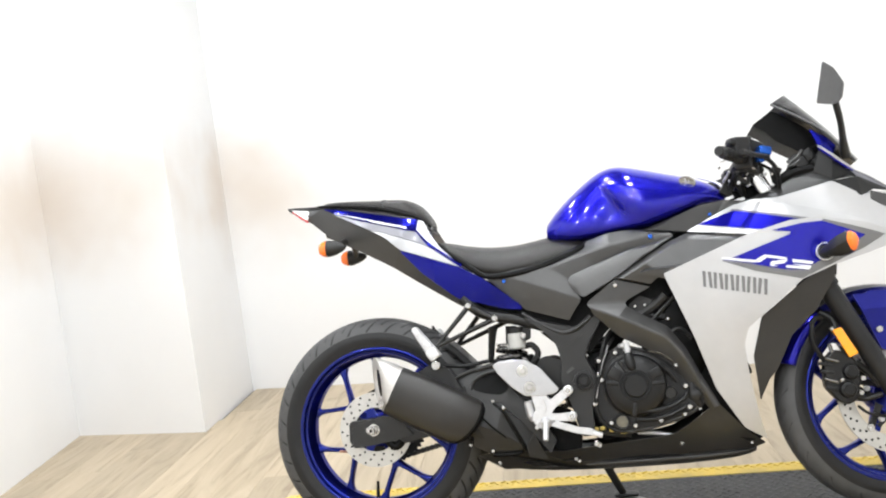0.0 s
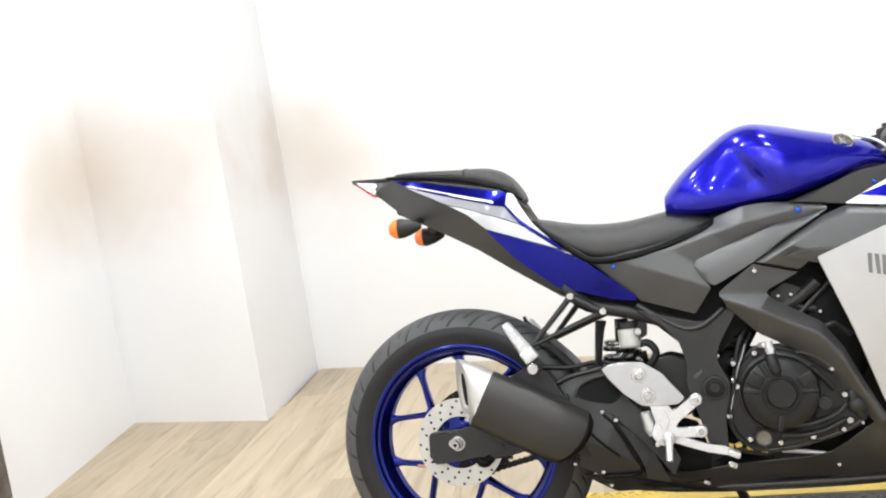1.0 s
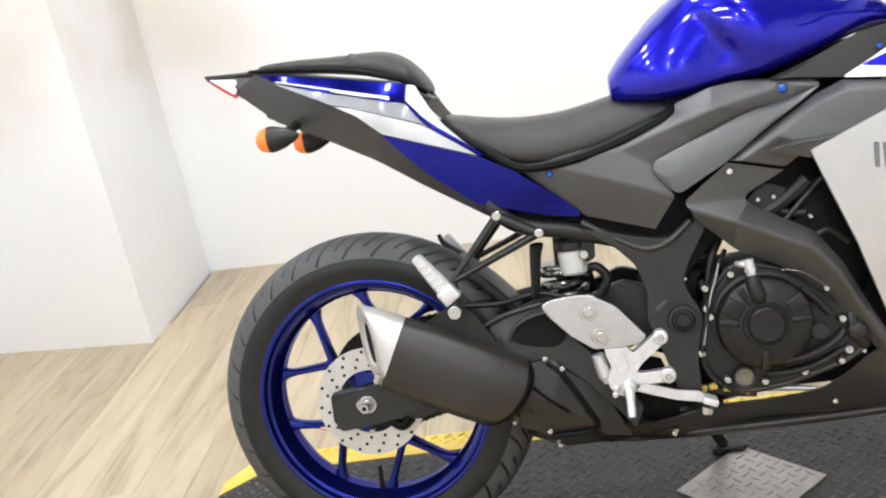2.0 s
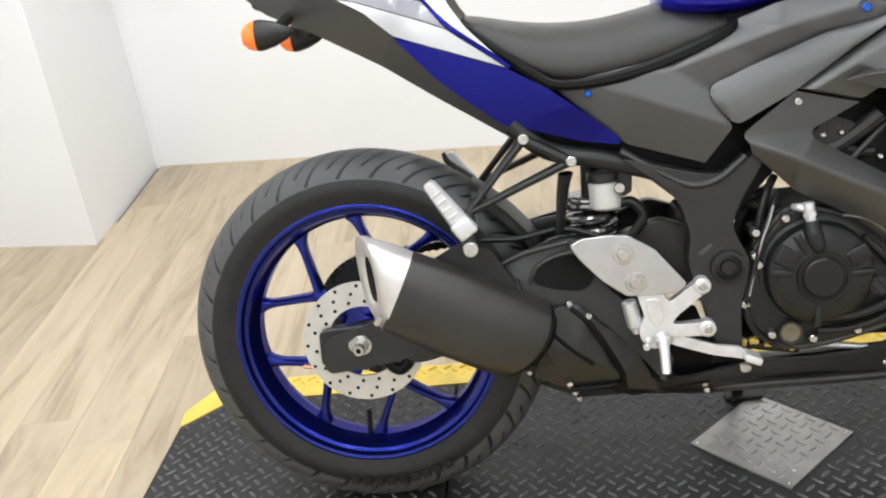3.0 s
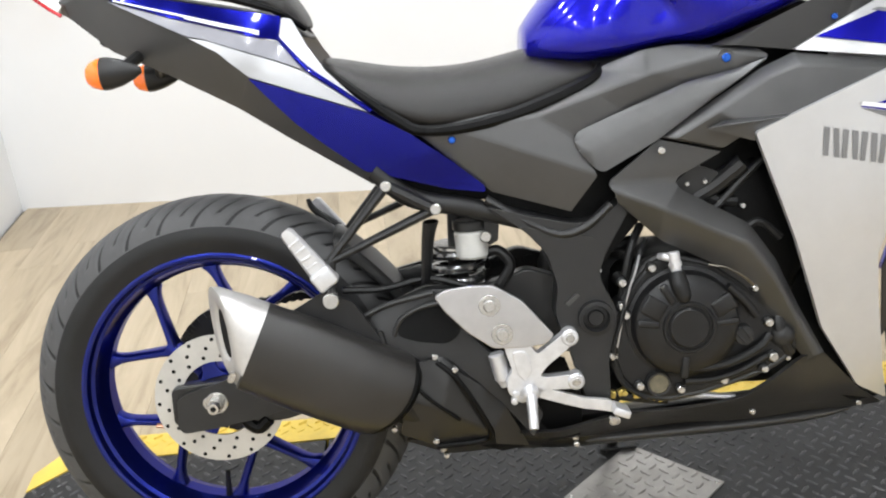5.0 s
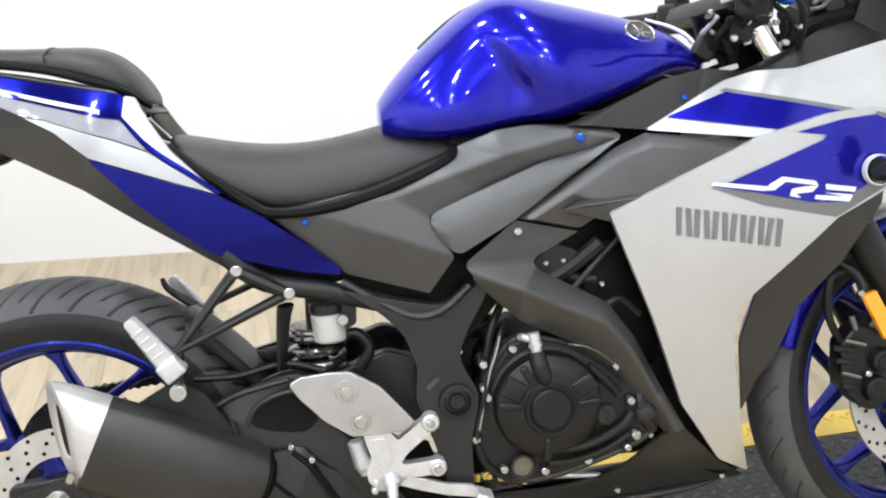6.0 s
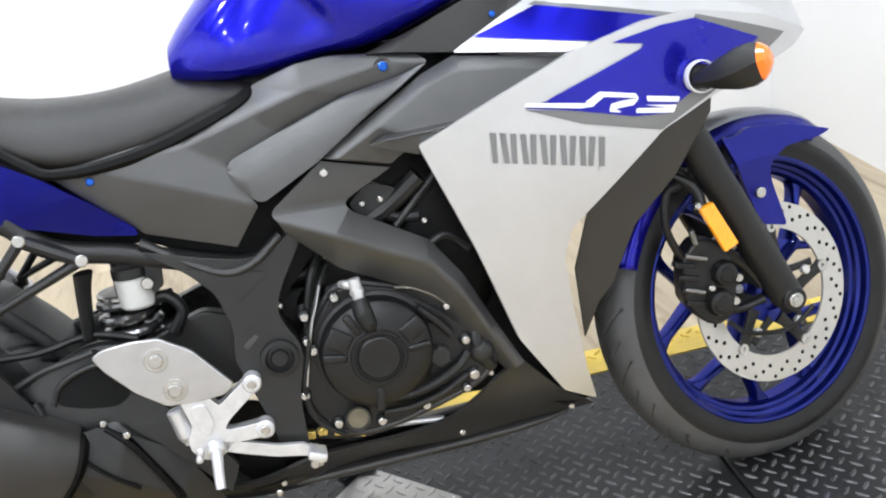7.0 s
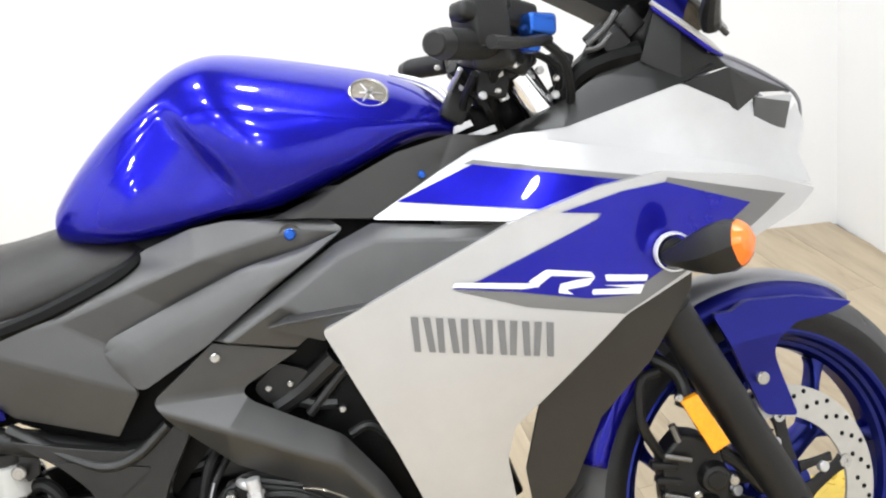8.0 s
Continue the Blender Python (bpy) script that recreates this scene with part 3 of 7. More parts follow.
    for x, y in pts:
        bm = bmesh.new()
        cx, cy = x + (DIA[0] - x) * 0.09, y + (DIA[1] - y) * 0.09
        add_cyl(bm, (cx, cy, 0.001), (cx, cy, 0.0045), 0.0045, 0.003, seg=12)
        part("screw", bm, M_BOLT, plate)
    return t


platform()

# ---------------------------------------------------------------- the motorcycle
# bike axes: x forward, y to its left, z up from the tyre contact line; it leans on its side stand
LEAN_DEG = 12.0
bike = thing("motorcycle", "blue and silver sport motorcycle leaning on its side stand", "motorcycle", pose(0, 0, 0, -LEAN_DEG, 0, 0))
REAR, FRONT = (0.0, 0.0, 0.312), (1.38, 0.0, 0.292)


def bolt(parent, x, l, h, r=0.008, high=0.006, name="bolt", material=None, out=-1):
    """A hexagon socket bolt whose head faces the machine's right."""
    bm = bmesh.new()
    r *= 0.88
    add_cyl(bm, (x, l + 0.006, h), (x, l - high, h), r, seg=18, bevel=min(0.0015, high * 0.4))
    add_cyl(bm, (x, l - high * 0.6, h), (x, l - high - 0.0006, h), r * 0.48, seg=6)
    return part(name, bm, material or M_BOLT, parent)


def tyre_profile(r_out, half_w, r_bead, bead_w, n=44):
    """Outer section of a tyre from the left bead over the crown to the right bead."""
    out = []
    h = r_out - r_bead
    for i in range(n + 1):
        t = math.pi * i / n
        c, s = math.cos(t), math.sin(t)
        # width swells past the bead, crown is round
        w = half_w * math.copysign(abs(c) ** 0.80, c)
        r = r_bead + h * abs(s) ** 0.86
        k = max(0.0, 1 - abs(s) * 3.2)
        w = w * (1 - k) + math.copysign(bead_w, c) * k
        out.append((r, w))
    return out


def add_tyre(name, r_out, half_w, r_bead, bead_w, parent, tread, flip):
    """A tyre whose slanting grooves follow the mesh: tread is (count, slant, inner and outer end, columns a groove)."""
    prof = tyre_profile(r_out, half_w, r_bead, bead_w)
    n = len(prof)
    count, slant, lo, hi, wide = tread
    per = 16
    seg = count * per
    bm = bmesh.new()
    loops, cut = [], set()
    for i in range(seg):
        ring = []
        for j, (r, o) in enumerate(prof):
            u = abs(o) / half_w
            t = 2 * math.pi * i / seg + flip * slant * min(max(0.0, u - lo), hi - lo) ** 1.25 / count * 2 * math.pi
            d = 0.0
            k = (i + (per // 2 if o > 0 else 0)) % per
            # every other groove is shorter
            odd = ((i + (per // 2 if o > 0 else 0)) // per) % 2
            if k < wide and lo + 0.12 * odd < u < hi - 0.16 * odd and r > r_bead + 0.35 * (r_out - r_bead):
                d = 0.0032
                cut.add((i, j))
            rr = r - d
            ring.append(bm.verts.new((rr * math.cos(t), o, rr * math.sin(t))))
        loops.append(ring)
    for i in range(seg):
        a, b = loops[i], loops[(i + 1) % seg]
        for j in range(n - 1):
            f = bm.faces.new((a[j], a[j + 1], b[j + 1], b[j]))
            if ((i, j) in cut) + ((i, j + 1) in cut) + (((i + 1) % seg, j) in cut) + (((i + 1) % seg, j + 1) in cut) > 2:
                f.material_index = 2
    ob = part(name, bm, M_TYRE, parent, sharp=60)
    ob.data.materials.append(M_TREAD)
    ob.data.materials.append(M_TYRE)
    # the scrubbed tread band has its own dusty rubber
    for p in ob.data.polygons:
        c = p.center
        if p.material_index == 0 and abs(c.y) < half_w * 0.90 and math.hypot(c.x, c.z) > r_bead + 0.52 * (r_out - r_bead):
            p.material_index = 1
    return ob


def add_spoke(bm, a, b, w0, w1, d0, d1, flare=(0.55, 0.55)):
    """A cast spoke from a to b in the wheel plane: width and depth at both ends, flared into what it meets, with rounded flanks."""
    a, b = Vector(a), Vector(b)
    d = (b - a).normalized()
    s = Vector((-d.z, 0, d.x))
    loops = []
    n = 10
    for k in range(n + 1):
        t = k / n
        p = a.lerp(b, t)
        w = (w0 * (1 - t) + w1 * t) * (1 + flare[0] * max(0.0, 1 - 2 * t) ** 4 + flare[1] * max(0.0, 2 * t - 1) ** 4)
        dp = d0 * (1 - t) + d1 * t
        ring = []
        for q, e in ((-0.5, -0.30), (-0.40, -0.44), (-0.22, -0.5), (0.22, -0.5), (0.40, -0.44), (0.5, -0.30), (0.5, 0.32), (0.34, 0.5), (-0.34, 0.5), (-0.5, 0.32)):
            ring.append(bm.verts.new(p + s * (w * q) + Vector((0, dp * e, 0))))
        loops.append(ring)
    m = len(loops[0])
    for p, q in zip(loops, loops[1:]):
        for j in range(m):
            bm.faces.new((p[j], p[(j + 1) % m], q[(j + 1) % m], q[j]))
    bm.faces.new(loops[0][::-1])
    bm.faces.new(loops[-1])


def add_rim(wheel, r_lip, half_w, phase, spread, hub_r, hub_half, fork_r=0.116):
    """A cast wheel: a deep barrel between two rounded lips, and five stems that fork into two arms each."""
    bm = bmesh.new()
    w = half_w
    near = [(r_lip, -w + 0.010), (r_lip + 0.0015, -w + 0.002), (r_lip - 0.001, -w - 0.0035), (r_lip - 0.0055, -w - 0.005), (r_lip - 0.010, -w - 0.0035), (r_lip - 0.0125, -w + 0.001),
            (r_lip - 0.0135, -w + 0.007), (r_lip - 0.019, -w + 0.010), (r_lip - 0.0205, -w + 0.018), (r_lip - 0.026, -0.022), (r_lip - 0.031, -0.014)]
    far = [(r, -o) for r, o in near]
    add_lathe(bm, near + far[::-1], 160, closed=True)
    rim = part("rim", bm, M_RIM, wheel, "metallic blue cast rim", sharp=32)
    for k in range(5):
        c = radians(phase + 72 * k)

        def at(r, a):
            return Vector((r * math.cos(a), 0, r * math.sin(a)))
        bm = bmesh.new()
        add_spoke(bm, at(hub_r * 0.85, c), at(fork_r + 0.004, c), 0.030, 0.021, 0.050, 0.036, (0.35, 0.30))
        part("spoke_stem", bm, M_RIM, wheel)
        for sg in (-1, 1):
            bm = bmesh.new()
            add_spoke(bm, at(fork_r - 0.006, c + sg * 0.035), at(r_lip - 0.028, c + sg * radians(spread)), 0.0135, 0.0115, 0.037, 0.026, (0.25, 1.7))
            part("spoke", bm, M_RIM, wheel)
    bm = bmesh.new()
    add_lathe(bm, [(0.012, -hub_half), (hub_r * 0.72, -hub_half), (hub_r * 0.8, -hub_half + 0.006), (hub_r * 0.86, -hub_half * 0.4), (hub_r, -hub_half * 0.3), (hub_r, hub_half * 0.3),
                   (hub_r * 0.86, hub_half * 0.4), (hub_r * 0.8, hub_half), (0.012, hub_half)], 48, closed=True)
    part("hub", bm, M_RIM, wheel)
    return rim


def add_disc(wheel, r_out, r_in, l, thick, holes_rings):
    """A drilled brake disc; the holes are dark recessed studs through the plate."""
    bm = bmesh.new()
    seg = 180
    prof = [(r_out, -thick / 2), (r_out, thick / 2), (r_in, thick / 2), (r_in, -thick / 2)]
    add_lathe(bm, prof, seg, center=(0, l, 0), closed=True)
    disc = part("brake_disc", bm, M_STEEL, wheel, "drilled steel brake disc", sharp=30)
    hr = holes_rings[0][3]
    bm = bmesh.new()
    add_cyl(bm, (0, -thick / 2 - 0.0005, 0), (0, thick / 2 + 0.0005, 0), hr, seg=10)
    hole = mesh_of(bm, "drill_hole", M_SHADOW, False)
    for r, n, ph, _ in holes_rings:
        for i in range(n):
            a = 2 * math.pi * (i + ph) / n
            ob = new("drill_hole", hole)
            ob.parent = wheel
            ob.matrix_basis = pose(r * math.cos(a), l, r * math.sin(a))
    return disc

# ---- rear wheel
rear_wheel = new("rear_wheel")
rear_wheel.parent = bike
rear_wheel.matrix_basis = pose(*REAR)
tagged(rear_wheel, "rear wheel with a metallic blue cast rim")
GROOVES = (62, 2.6, 0.12, 0.88, 5)
add_tyre("tyre", 0.314, 0.071, 0.222, 0.060, rear_wheel, GROOVES, 1)
add_rim(rear_wheel, 0.231, 0.058, 143, 21, 0.052, 0.075)
add_disc(rear_wheel, 0.1035, 0.061, -0.088, 0.005, [(0.097, 16, 0.0, 0.0032), (0.084, 16, 0.34, 0.0032), (0.070, 16, 0.62, 0.0032)])
bm = bmesh.new()
for k in range(5):
    a = radians(30 + 72 * k)
    add_spoke(bm, (0.035 * math.cos(a), -0.085, 0.035 * math.sin(a)), (0.072 * math.cos(a), -0.085, 0.072 * math.sin(a)), 0.03, 0.018, 0.006, 0.006)
part("disc_carrier", bm, M_RIM, rear_wheel)
# sprocket and chain on the far side
bm = bmesh.new()
ring = []
for i in range(43 * 4):
    a = 2 * math.pi * i / (43 * 4)
    r = 0.108 + (0.0045 if i % 4 in (1, 2) else -0.003)
    ring.append((r * math.cos(a), r * math.sin(a)))
add_plate(bm, ring, 0.078, 0.085)
part("sprocket", bm, M_MATT, rear_wheel, smooth=False)
bm = bmesh.new()
add_tube(bm, [(-0.106, -0.0195, -0.0610), (-0.130, -0.0190, -0.0590)], [0.0075, 0.0075], 8, 2, flat=0.5)
part("wheel_weight", bm, M_COPPER, rear_wheel, "copper-coloured wheel balance weight")
# plain raised bars where the sidewall carries its lettering
for k in range(9):
    a = radians(258 + 4.6 * k)
    bm = bmesh.new()
    r0, r1 = 0.258, 0.275
    da = radians(1.5)
    ring = [(r0, -da), (r1, -da), (r1, da), (r0, da)]
    f_ = [bm.verts.new((r * math.cos(a + d), -0.0714 + (r - 0.258) * 0.16, r * math.sin(a + d))) for r, d in ring]
    b_ = [bm.verts.new((r * math.cos(a + d), -0.060, r * math.sin(a + d))) for r, d in ring]
    bm.faces.new(f_)
    for i in range(4):
        bm.faces.new((f_[i], b_[i], b_[(i + 1) % 4], f_[(i + 1) % 4]))
    part("sidewall_bar", bm, M_TYRE, rear_wheel, smooth=False)
bm = bmesh.new()
add_cyl(bm, (-0.03, -0.01, -0.196), (-0.024, -0.022, -0.150), 0.0055, 0.004, seg=12)
part("valve", bm, M_HOSE, rear_wheel, "black tyre valve")

# chain: two runs of short links
bm = bmesh.new()
for z0, z1 in ((0.418, 0.455), (0.205, 0.330)):
    n = 40
    for i in range(n):
        f, g = i / n, (i + 0.8) / n
        a, b = (-0.02 + 0.56 * f, 0.082, z0 + (z1 - z0) * f), (-0.02 + 0.56 * g, 0.082, z0 + (z1 - z0) * g)
        w = 0.0045 if i % 2 else 0.0075
        add_cyl(bm, (a[0], 0.082 - w, a[2]), (a[0], 0.082 + w, a[2]), 0.0085, seg=8)
        add_box(bm, (a[0] + b[0]) / 2, 0.082 + w, (a[2] + b[2]) / 2, 0.015, 0.002, 0.011)
        add_box(bm, (a[0] + b[0]) / 2, 0.082 - w, (a[2] + b[2]) / 2, 0.015, 0.002, 0.011)
n = 24
for i in range(n):
    a = math.pi / 2 + math.pi * i / n
    c = (0.110 * math.cos(a), 0.312 + 0.110 * math.sin(a))
    add_box(bm, c[0], 0.082, c[1], 0.013, 0.018, 0.010, pose(0, 0, 0, 0, -math.degrees(a) + 90, 0))
part("chain", bm, M_DARK, bike, "oily drive chain", smooth=False)

# ---- swingarm
bm = bmesh.new()
for s in (-1, 1):
    out = rounded([(0.62, 0.43), (0.60, 0.375), (0.34, 0.325), (0.10, 0.270), (-0.075, 0.277), (-0.072, 0.340), (0.06, 0.348), (0.34, 0.425), (0.50, 0.475)], 0.012)
    add_plate(bm, out, s * 0.105, s * 0.075)
bm2 = bm
add_box(bm2, 0.44, 0, 0.40, 0.10, 0.16, 0.06, bevel=0.01)
swing = bevelled(part("swingarm", bm2, M_SHIELD, bike, "matt black box-section swingarm"), 0.004, 2)
# axle block plate and nut
bm = bmesh.new()
add_plate(bm, rounded([(-0.061, 0.324), (-0.046, 0.331), (0.029, 0.35), (0.052, 0.345), (0.087, 0.325), (0.112, 0.292), (0.065, 0.28), (-0.009, 0.27), (-0.058, 0.266), (-0.067, 0.276)], 0.006), -0.112, -0.106)
bevelled(part("axle_plate", bm, M_FRAME, swing), 0.002)
bm = bmesh.new()
add_cyl(bm, (0.0, -0.105, 0.312), (0.0, -0.1145, 0.312), 0.0175, seg=28, bevel=0.001)
add_cyl(bm, (-0.012, -0.110, 0.312), (-0.012, -0.1135, 0.312), 0.0110, seg=20, bevel=0.001)
add_cyl(bm, (0.0, -0.1145, 0.312), (0.0, -0.129, 0.312), 0.0128, seg=6, bevel=0.0012)
add_lathe(bm, [(0.0045, -0.143), (0.0085, -0.143), (0.0092, -0.141), (0.0092, -0.125), (0.0045, -0.130)], 20, center=(0.0, 0.0, 0.312), closed=True)
part("axle_nut", bm, M_BOLT, bike, "bright axle nut on a broad washer", sharp=25)
bm = bmesh.new()
add_cyl(bm, (0.0, -0.128, 0.312), (0.0, -0.1335, 0.312), 0.0050, seg=14)
part("axle_bore", bm, M_SHADOW, bike, "dark hollow of the spindle")
# rear caliper bracket below the arm
bm = bmesh.new()
add_tube(bm, [(0.03, -0.10, 0.285), (0.055, -0.10, 0.262), (0.075, -0.10, 0.275)], 0.011, 10)
part("caliper_bracket", bm, M_SHADOW, bike)

# ---- exhaust
# silencer: an oval drum lying along the swingarm, with a bright end cap
SA, SB = Vector((0.058, -0.19, 0.433)), Vector((0.272, -0.165, 0.316))


def oval_drum(stations, up_axis, side_axis, seg=40):
    loops = []
    for p, a, b, k in stations:
        loop = []
        for i in range(seg):
            t = 2 * math.pi * i / seg
            c, s = math.cos(t), math.sin(t)
            e = 0.82
            loop.append(p + up_axis * (a * math.copysign(abs(c) ** e, c)) + side_axis * (b * math.copysign(abs(s) ** e, s)))
        loops.append(loop)
    return loops


def silencer():
    d = (SB - SA).normalized()
    side = Vector((0, -1, 0))
    side = (side - d * side.dot(d)).normalized()
    upv = d.cross(side).normalized()
    if upv.z < 0:
        upv = -upv
    L = (SB - SA).length
    sil = new("silencer")
    sil.parent = bike
    tagged(sil, "short black silencer with a bright aluminium end cap")

    def at(f, lift=0.0):
        return SA + d * (L * f) + upv * lift
    # black sleeve: its front end is rounded off towards the bottom
    def nosed(loop):
        return [p - d * (L * 0.156 * (((upv.dot(p - SA)) / 0.067 - 0.4) / 1.37) ** 2) for p in loop]
    st = [(at(0.118), 0.064, 0.047, 0), (at(0.128), 0.067, 0.050, 0), (at(0.5), 0.070, 0.051, 0), (at(0.80), 0.0695, 0.051, 0), (at(1.075), 0.0685, 0.050, 0), (at(1.092), 0.0665, 0.048, 0)]
    loops = oval_drum(st, upv, side, 56)
    loops = loops[:4] + [nosed(lp) for lp in loops[4:]]
    part("sleeve", loft(loops), M_SLEEVE, sil, "satin black silencer sleeve", sharp=30)
    # end cap: bright, cut on the slant with a narrow outlet
    slant = lambda loop, k: [p + d * k * (0.55 * side.dot(p - SA) - 0.58 * upv.dot(p - SA)) for p in loop]
    loops = oval_drum([(at(0.128), 0.0665, 0.0500, 0), (at(0.06, 0.001), 0.0655, 0.049, 0), (at(-0.03, 0.001), 0.062, 0.046, 0), (at(-0.062, 0.002), 0.057, 0.041, 0),
                       (at(-0.072, 0.002), 0.050, 0.034, 0), (at(-0.058, 0.002), 0.036, 0.020, 0), (at(0.0, 0.003), 0.025, 0.012, 0), (at(0.07, 0.003), 0.021, 0.009, 0)], upv, side, 56)
    loops = [slant(lp, k) for lp, k in zip(loops, (0.0, 0.35, 0.85, 1.0, 1.0, 1.0, 1.0, 1.0))]
    part("end_cap", loft(loops), M_CAP, sil, "brushed aluminium end cap", sharp=40)
    bm = loft([slant(lp, 1.0) for lp in oval_drum([(at(-0.050, 0.003), 0.031, 0.0135, 0), (at(-0.030, 0.003), 0.0305, 0.0130, 0), (at(0.05, 0.003), 0.019, 0.008, 0)], upv, side, 28)])
    part("outlet", bm, M_SHADOW, sil, "dark exhaust outlet")
    for lift, sd in ((-0.04, 0.036), (-0.052, 0.02)):
        p = at(0.075, lift) + side * sd
        bm = bmesh.new()
        add_cyl(bm, p - side * 0.004, p + side * 0.006, 0.005, seg=12)
        part("rivet", bm, M_BOLT, sil)
    # clamp strap and hanger
    bm = loft([nosed(lp) for lp in oval_drum([(at(1.085), 0.0665, 0.048, 0), (at(1.115), 0.0655, 0.047, 0), (at(1.14), 0.056, 0.038, 0)], upv, side, 56)])
    part("clamp", bm, M_SHADOW, sil, "dark clamp at the sleeve's front end")
    return sil


silencer()
# exhaust shield ahead of the silencer, and the link pipe under the engine
panel("exhaust_shield", [(0.276, -0.172, 0.375), (0.301, -0.176, 0.362), (0.343, -0.172, 0.365), (0.371, -0.176, 0.347), (0.421, -0.166, 0.24), (0.409, -0.15, 0.219), (0.335, -0.16, 0.225), (0.285, -0.17, 0.253), (0.302, -0.186, 0.312), (0.351, -0.182, 0.29)],
      [(0, 1, 8), (1, 2, 9, 8), (2, 3, 9), (3, 4, 9), (9, 4, 5, 6), (8, 9, 6, 7)], M_SHIELD, bike, "satin black heat shield over the exhaust link pipe", mirror=False, bevel=0.008, thick=0.004)
panel("exhaust_shield", [(0.343, -0.16, 0.364), (0.365, -0.15, 0.361), (0.413, -0.146, 0.311), (0.446, -0.146, 0.273), (0.478, -0.132, 0.2), (0.427, -0.146, 0.213), (0.426, -0.156, 0.241), (0.38, -0.162, 0.34)],
      [(0, 1, 7), (1, 2, 7), (2, 3, 6, 7), (3, 4, 5, 6)], M_SHIELD, bike, "satin black heat shield edge", mirror=False, bevel=0.006)
# moulded cover over the swingarm: a rim, a flat dark patch of painted shade and a curved edge
COVER_AT = smooth_at([(0.227, -0.138, 0.425), (0.276, -0.14, 0.446), (0.354, -0.14, 0.46), (0.409, -0.142, 0.381), (0.457, -0.142, 0.329), (0.489, -0.138, 0.268), (0.274, -0.15, 0.409), (0.284, -0.156, 0.361), (0.343, -0.155, 0.36), (0.359, -0.146, 0.403)])
skin("swingarm_cover", [(0.228, 0.425), (0.276, 0.446), (0.354, 0.461), (0.408, 0.382), (0.457, 0.33), (0.504, 0.251), (0.486, 0.216), (0.446, 0.272), (0.405, 0.32), (0.356, 0.357), (0.3, 0.347), (0.281, 0.361), (0.271, 0.406), (0.257, 0.416)], COVER_AT, M_SHIELD, bike, "satin black swingarm cover")
decal("cover_hollow", [(0.292, 0.402), (0.305, 0.424), (0.331, 0.438), (0.37, 0.444), (0.385, 0.42), (0.392, 0.396), (0.37, 0.38), (0.324, 0.389)], COVER_AT, M_SHADOW, bike, "shade painted on the cover as a flat dark patch", lift=0.0012, round_off=0.012)
for q, r in (([(0.229, -0.147, 0.427), (0.277, -0.147, 0.447), (0.315, -0.147, 0.455), (0.354, -0.147, 0.461)], 0.0045), ([(0.268, -0.158, 0.412), (0.273, -0.158, 0.389), (0.282, -0.158, 0.367), (0.302, -0.158, 0.346), (0.335, -0.158, 0.358)], 0.005), ([(0.289, -0.153, 0.402), (0.302, -0.153, 0.426), (0.331, -0.153, 0.441), (0.371, -0.153, 0.447)], 0.004)):
    bm = bmesh.new()
    add_tube(bm, q, r, 8)
    part("cover_edge", bm, M_FRAME, bike, "rolled cover edge")
for q, r in (([(0.349, -0.172, 0.361), (0.377, -0.18, 0.334), (0.403, -0.178, 0.286), (0.419, -0.17, 0.243), (0.405, -0.158, 0.225), (0.335, -0.164, 0.225)], 0.0042), ([(0.308, -0.186, 0.338), (0.339, -0.186, 0.303), (0.375, -0.18, 0.27)], 0.003)):
    bm = bmesh.new()
    add_tube(bm, q, r, 8)
    part("shield_groove", bm, M_SHADOW, bike, "dark shield groove")
bm = bmesh.new()
add_tube(bm, [tuple(SB), (0.351, -0.13, 0.254), (0.456, -0.1, 0.219), (0.578, -0.05, 0.184), (0.9, 0.0, 0.18)], [0.030, 0.030, 0.026, 0.026, 0.026], 16)
part("link_pipe", bm, M_DARK, bike, "dark exhaust link pipe")
for c in ((0.375, -0.178, 0.348), (0.336, -0.17, 0.237), (0.55, -0.14, 0.198), (0.347, -0.166, 0.367), (0.349, -0.15, 0.204)):
    bolt(bike, *c, r=0.0055, high=0.005)

# ---- rear subframe, hanger bracket and passenger peg
bm = bmesh.new()
add_tube(bm, [(0.285, -0.13, 0.65), (0.337, -0.13, 0.604), (0.419, -0.13, 0.581), (0.517, -0.13, 0.548), (0.565, -0.135, 0.533)], 0.015, 12)
part("subframe_rail", bm, M_MATT, bike, "matt black subframe rail")
bm = bmesh.new()
add_tube(bm, [(x, -l, h) for x, l, h in ((0.285, -0.13, 0.65), (0.337, -0.13, 0.604), (0.419, -0.13, 0.581), (0.517, -0.13, 0.548), (0.565, -0.135, 0.533))], 0.015, 12)
part("subframe_rail", bm, M_MATT, bike, "matt black subframe rail")


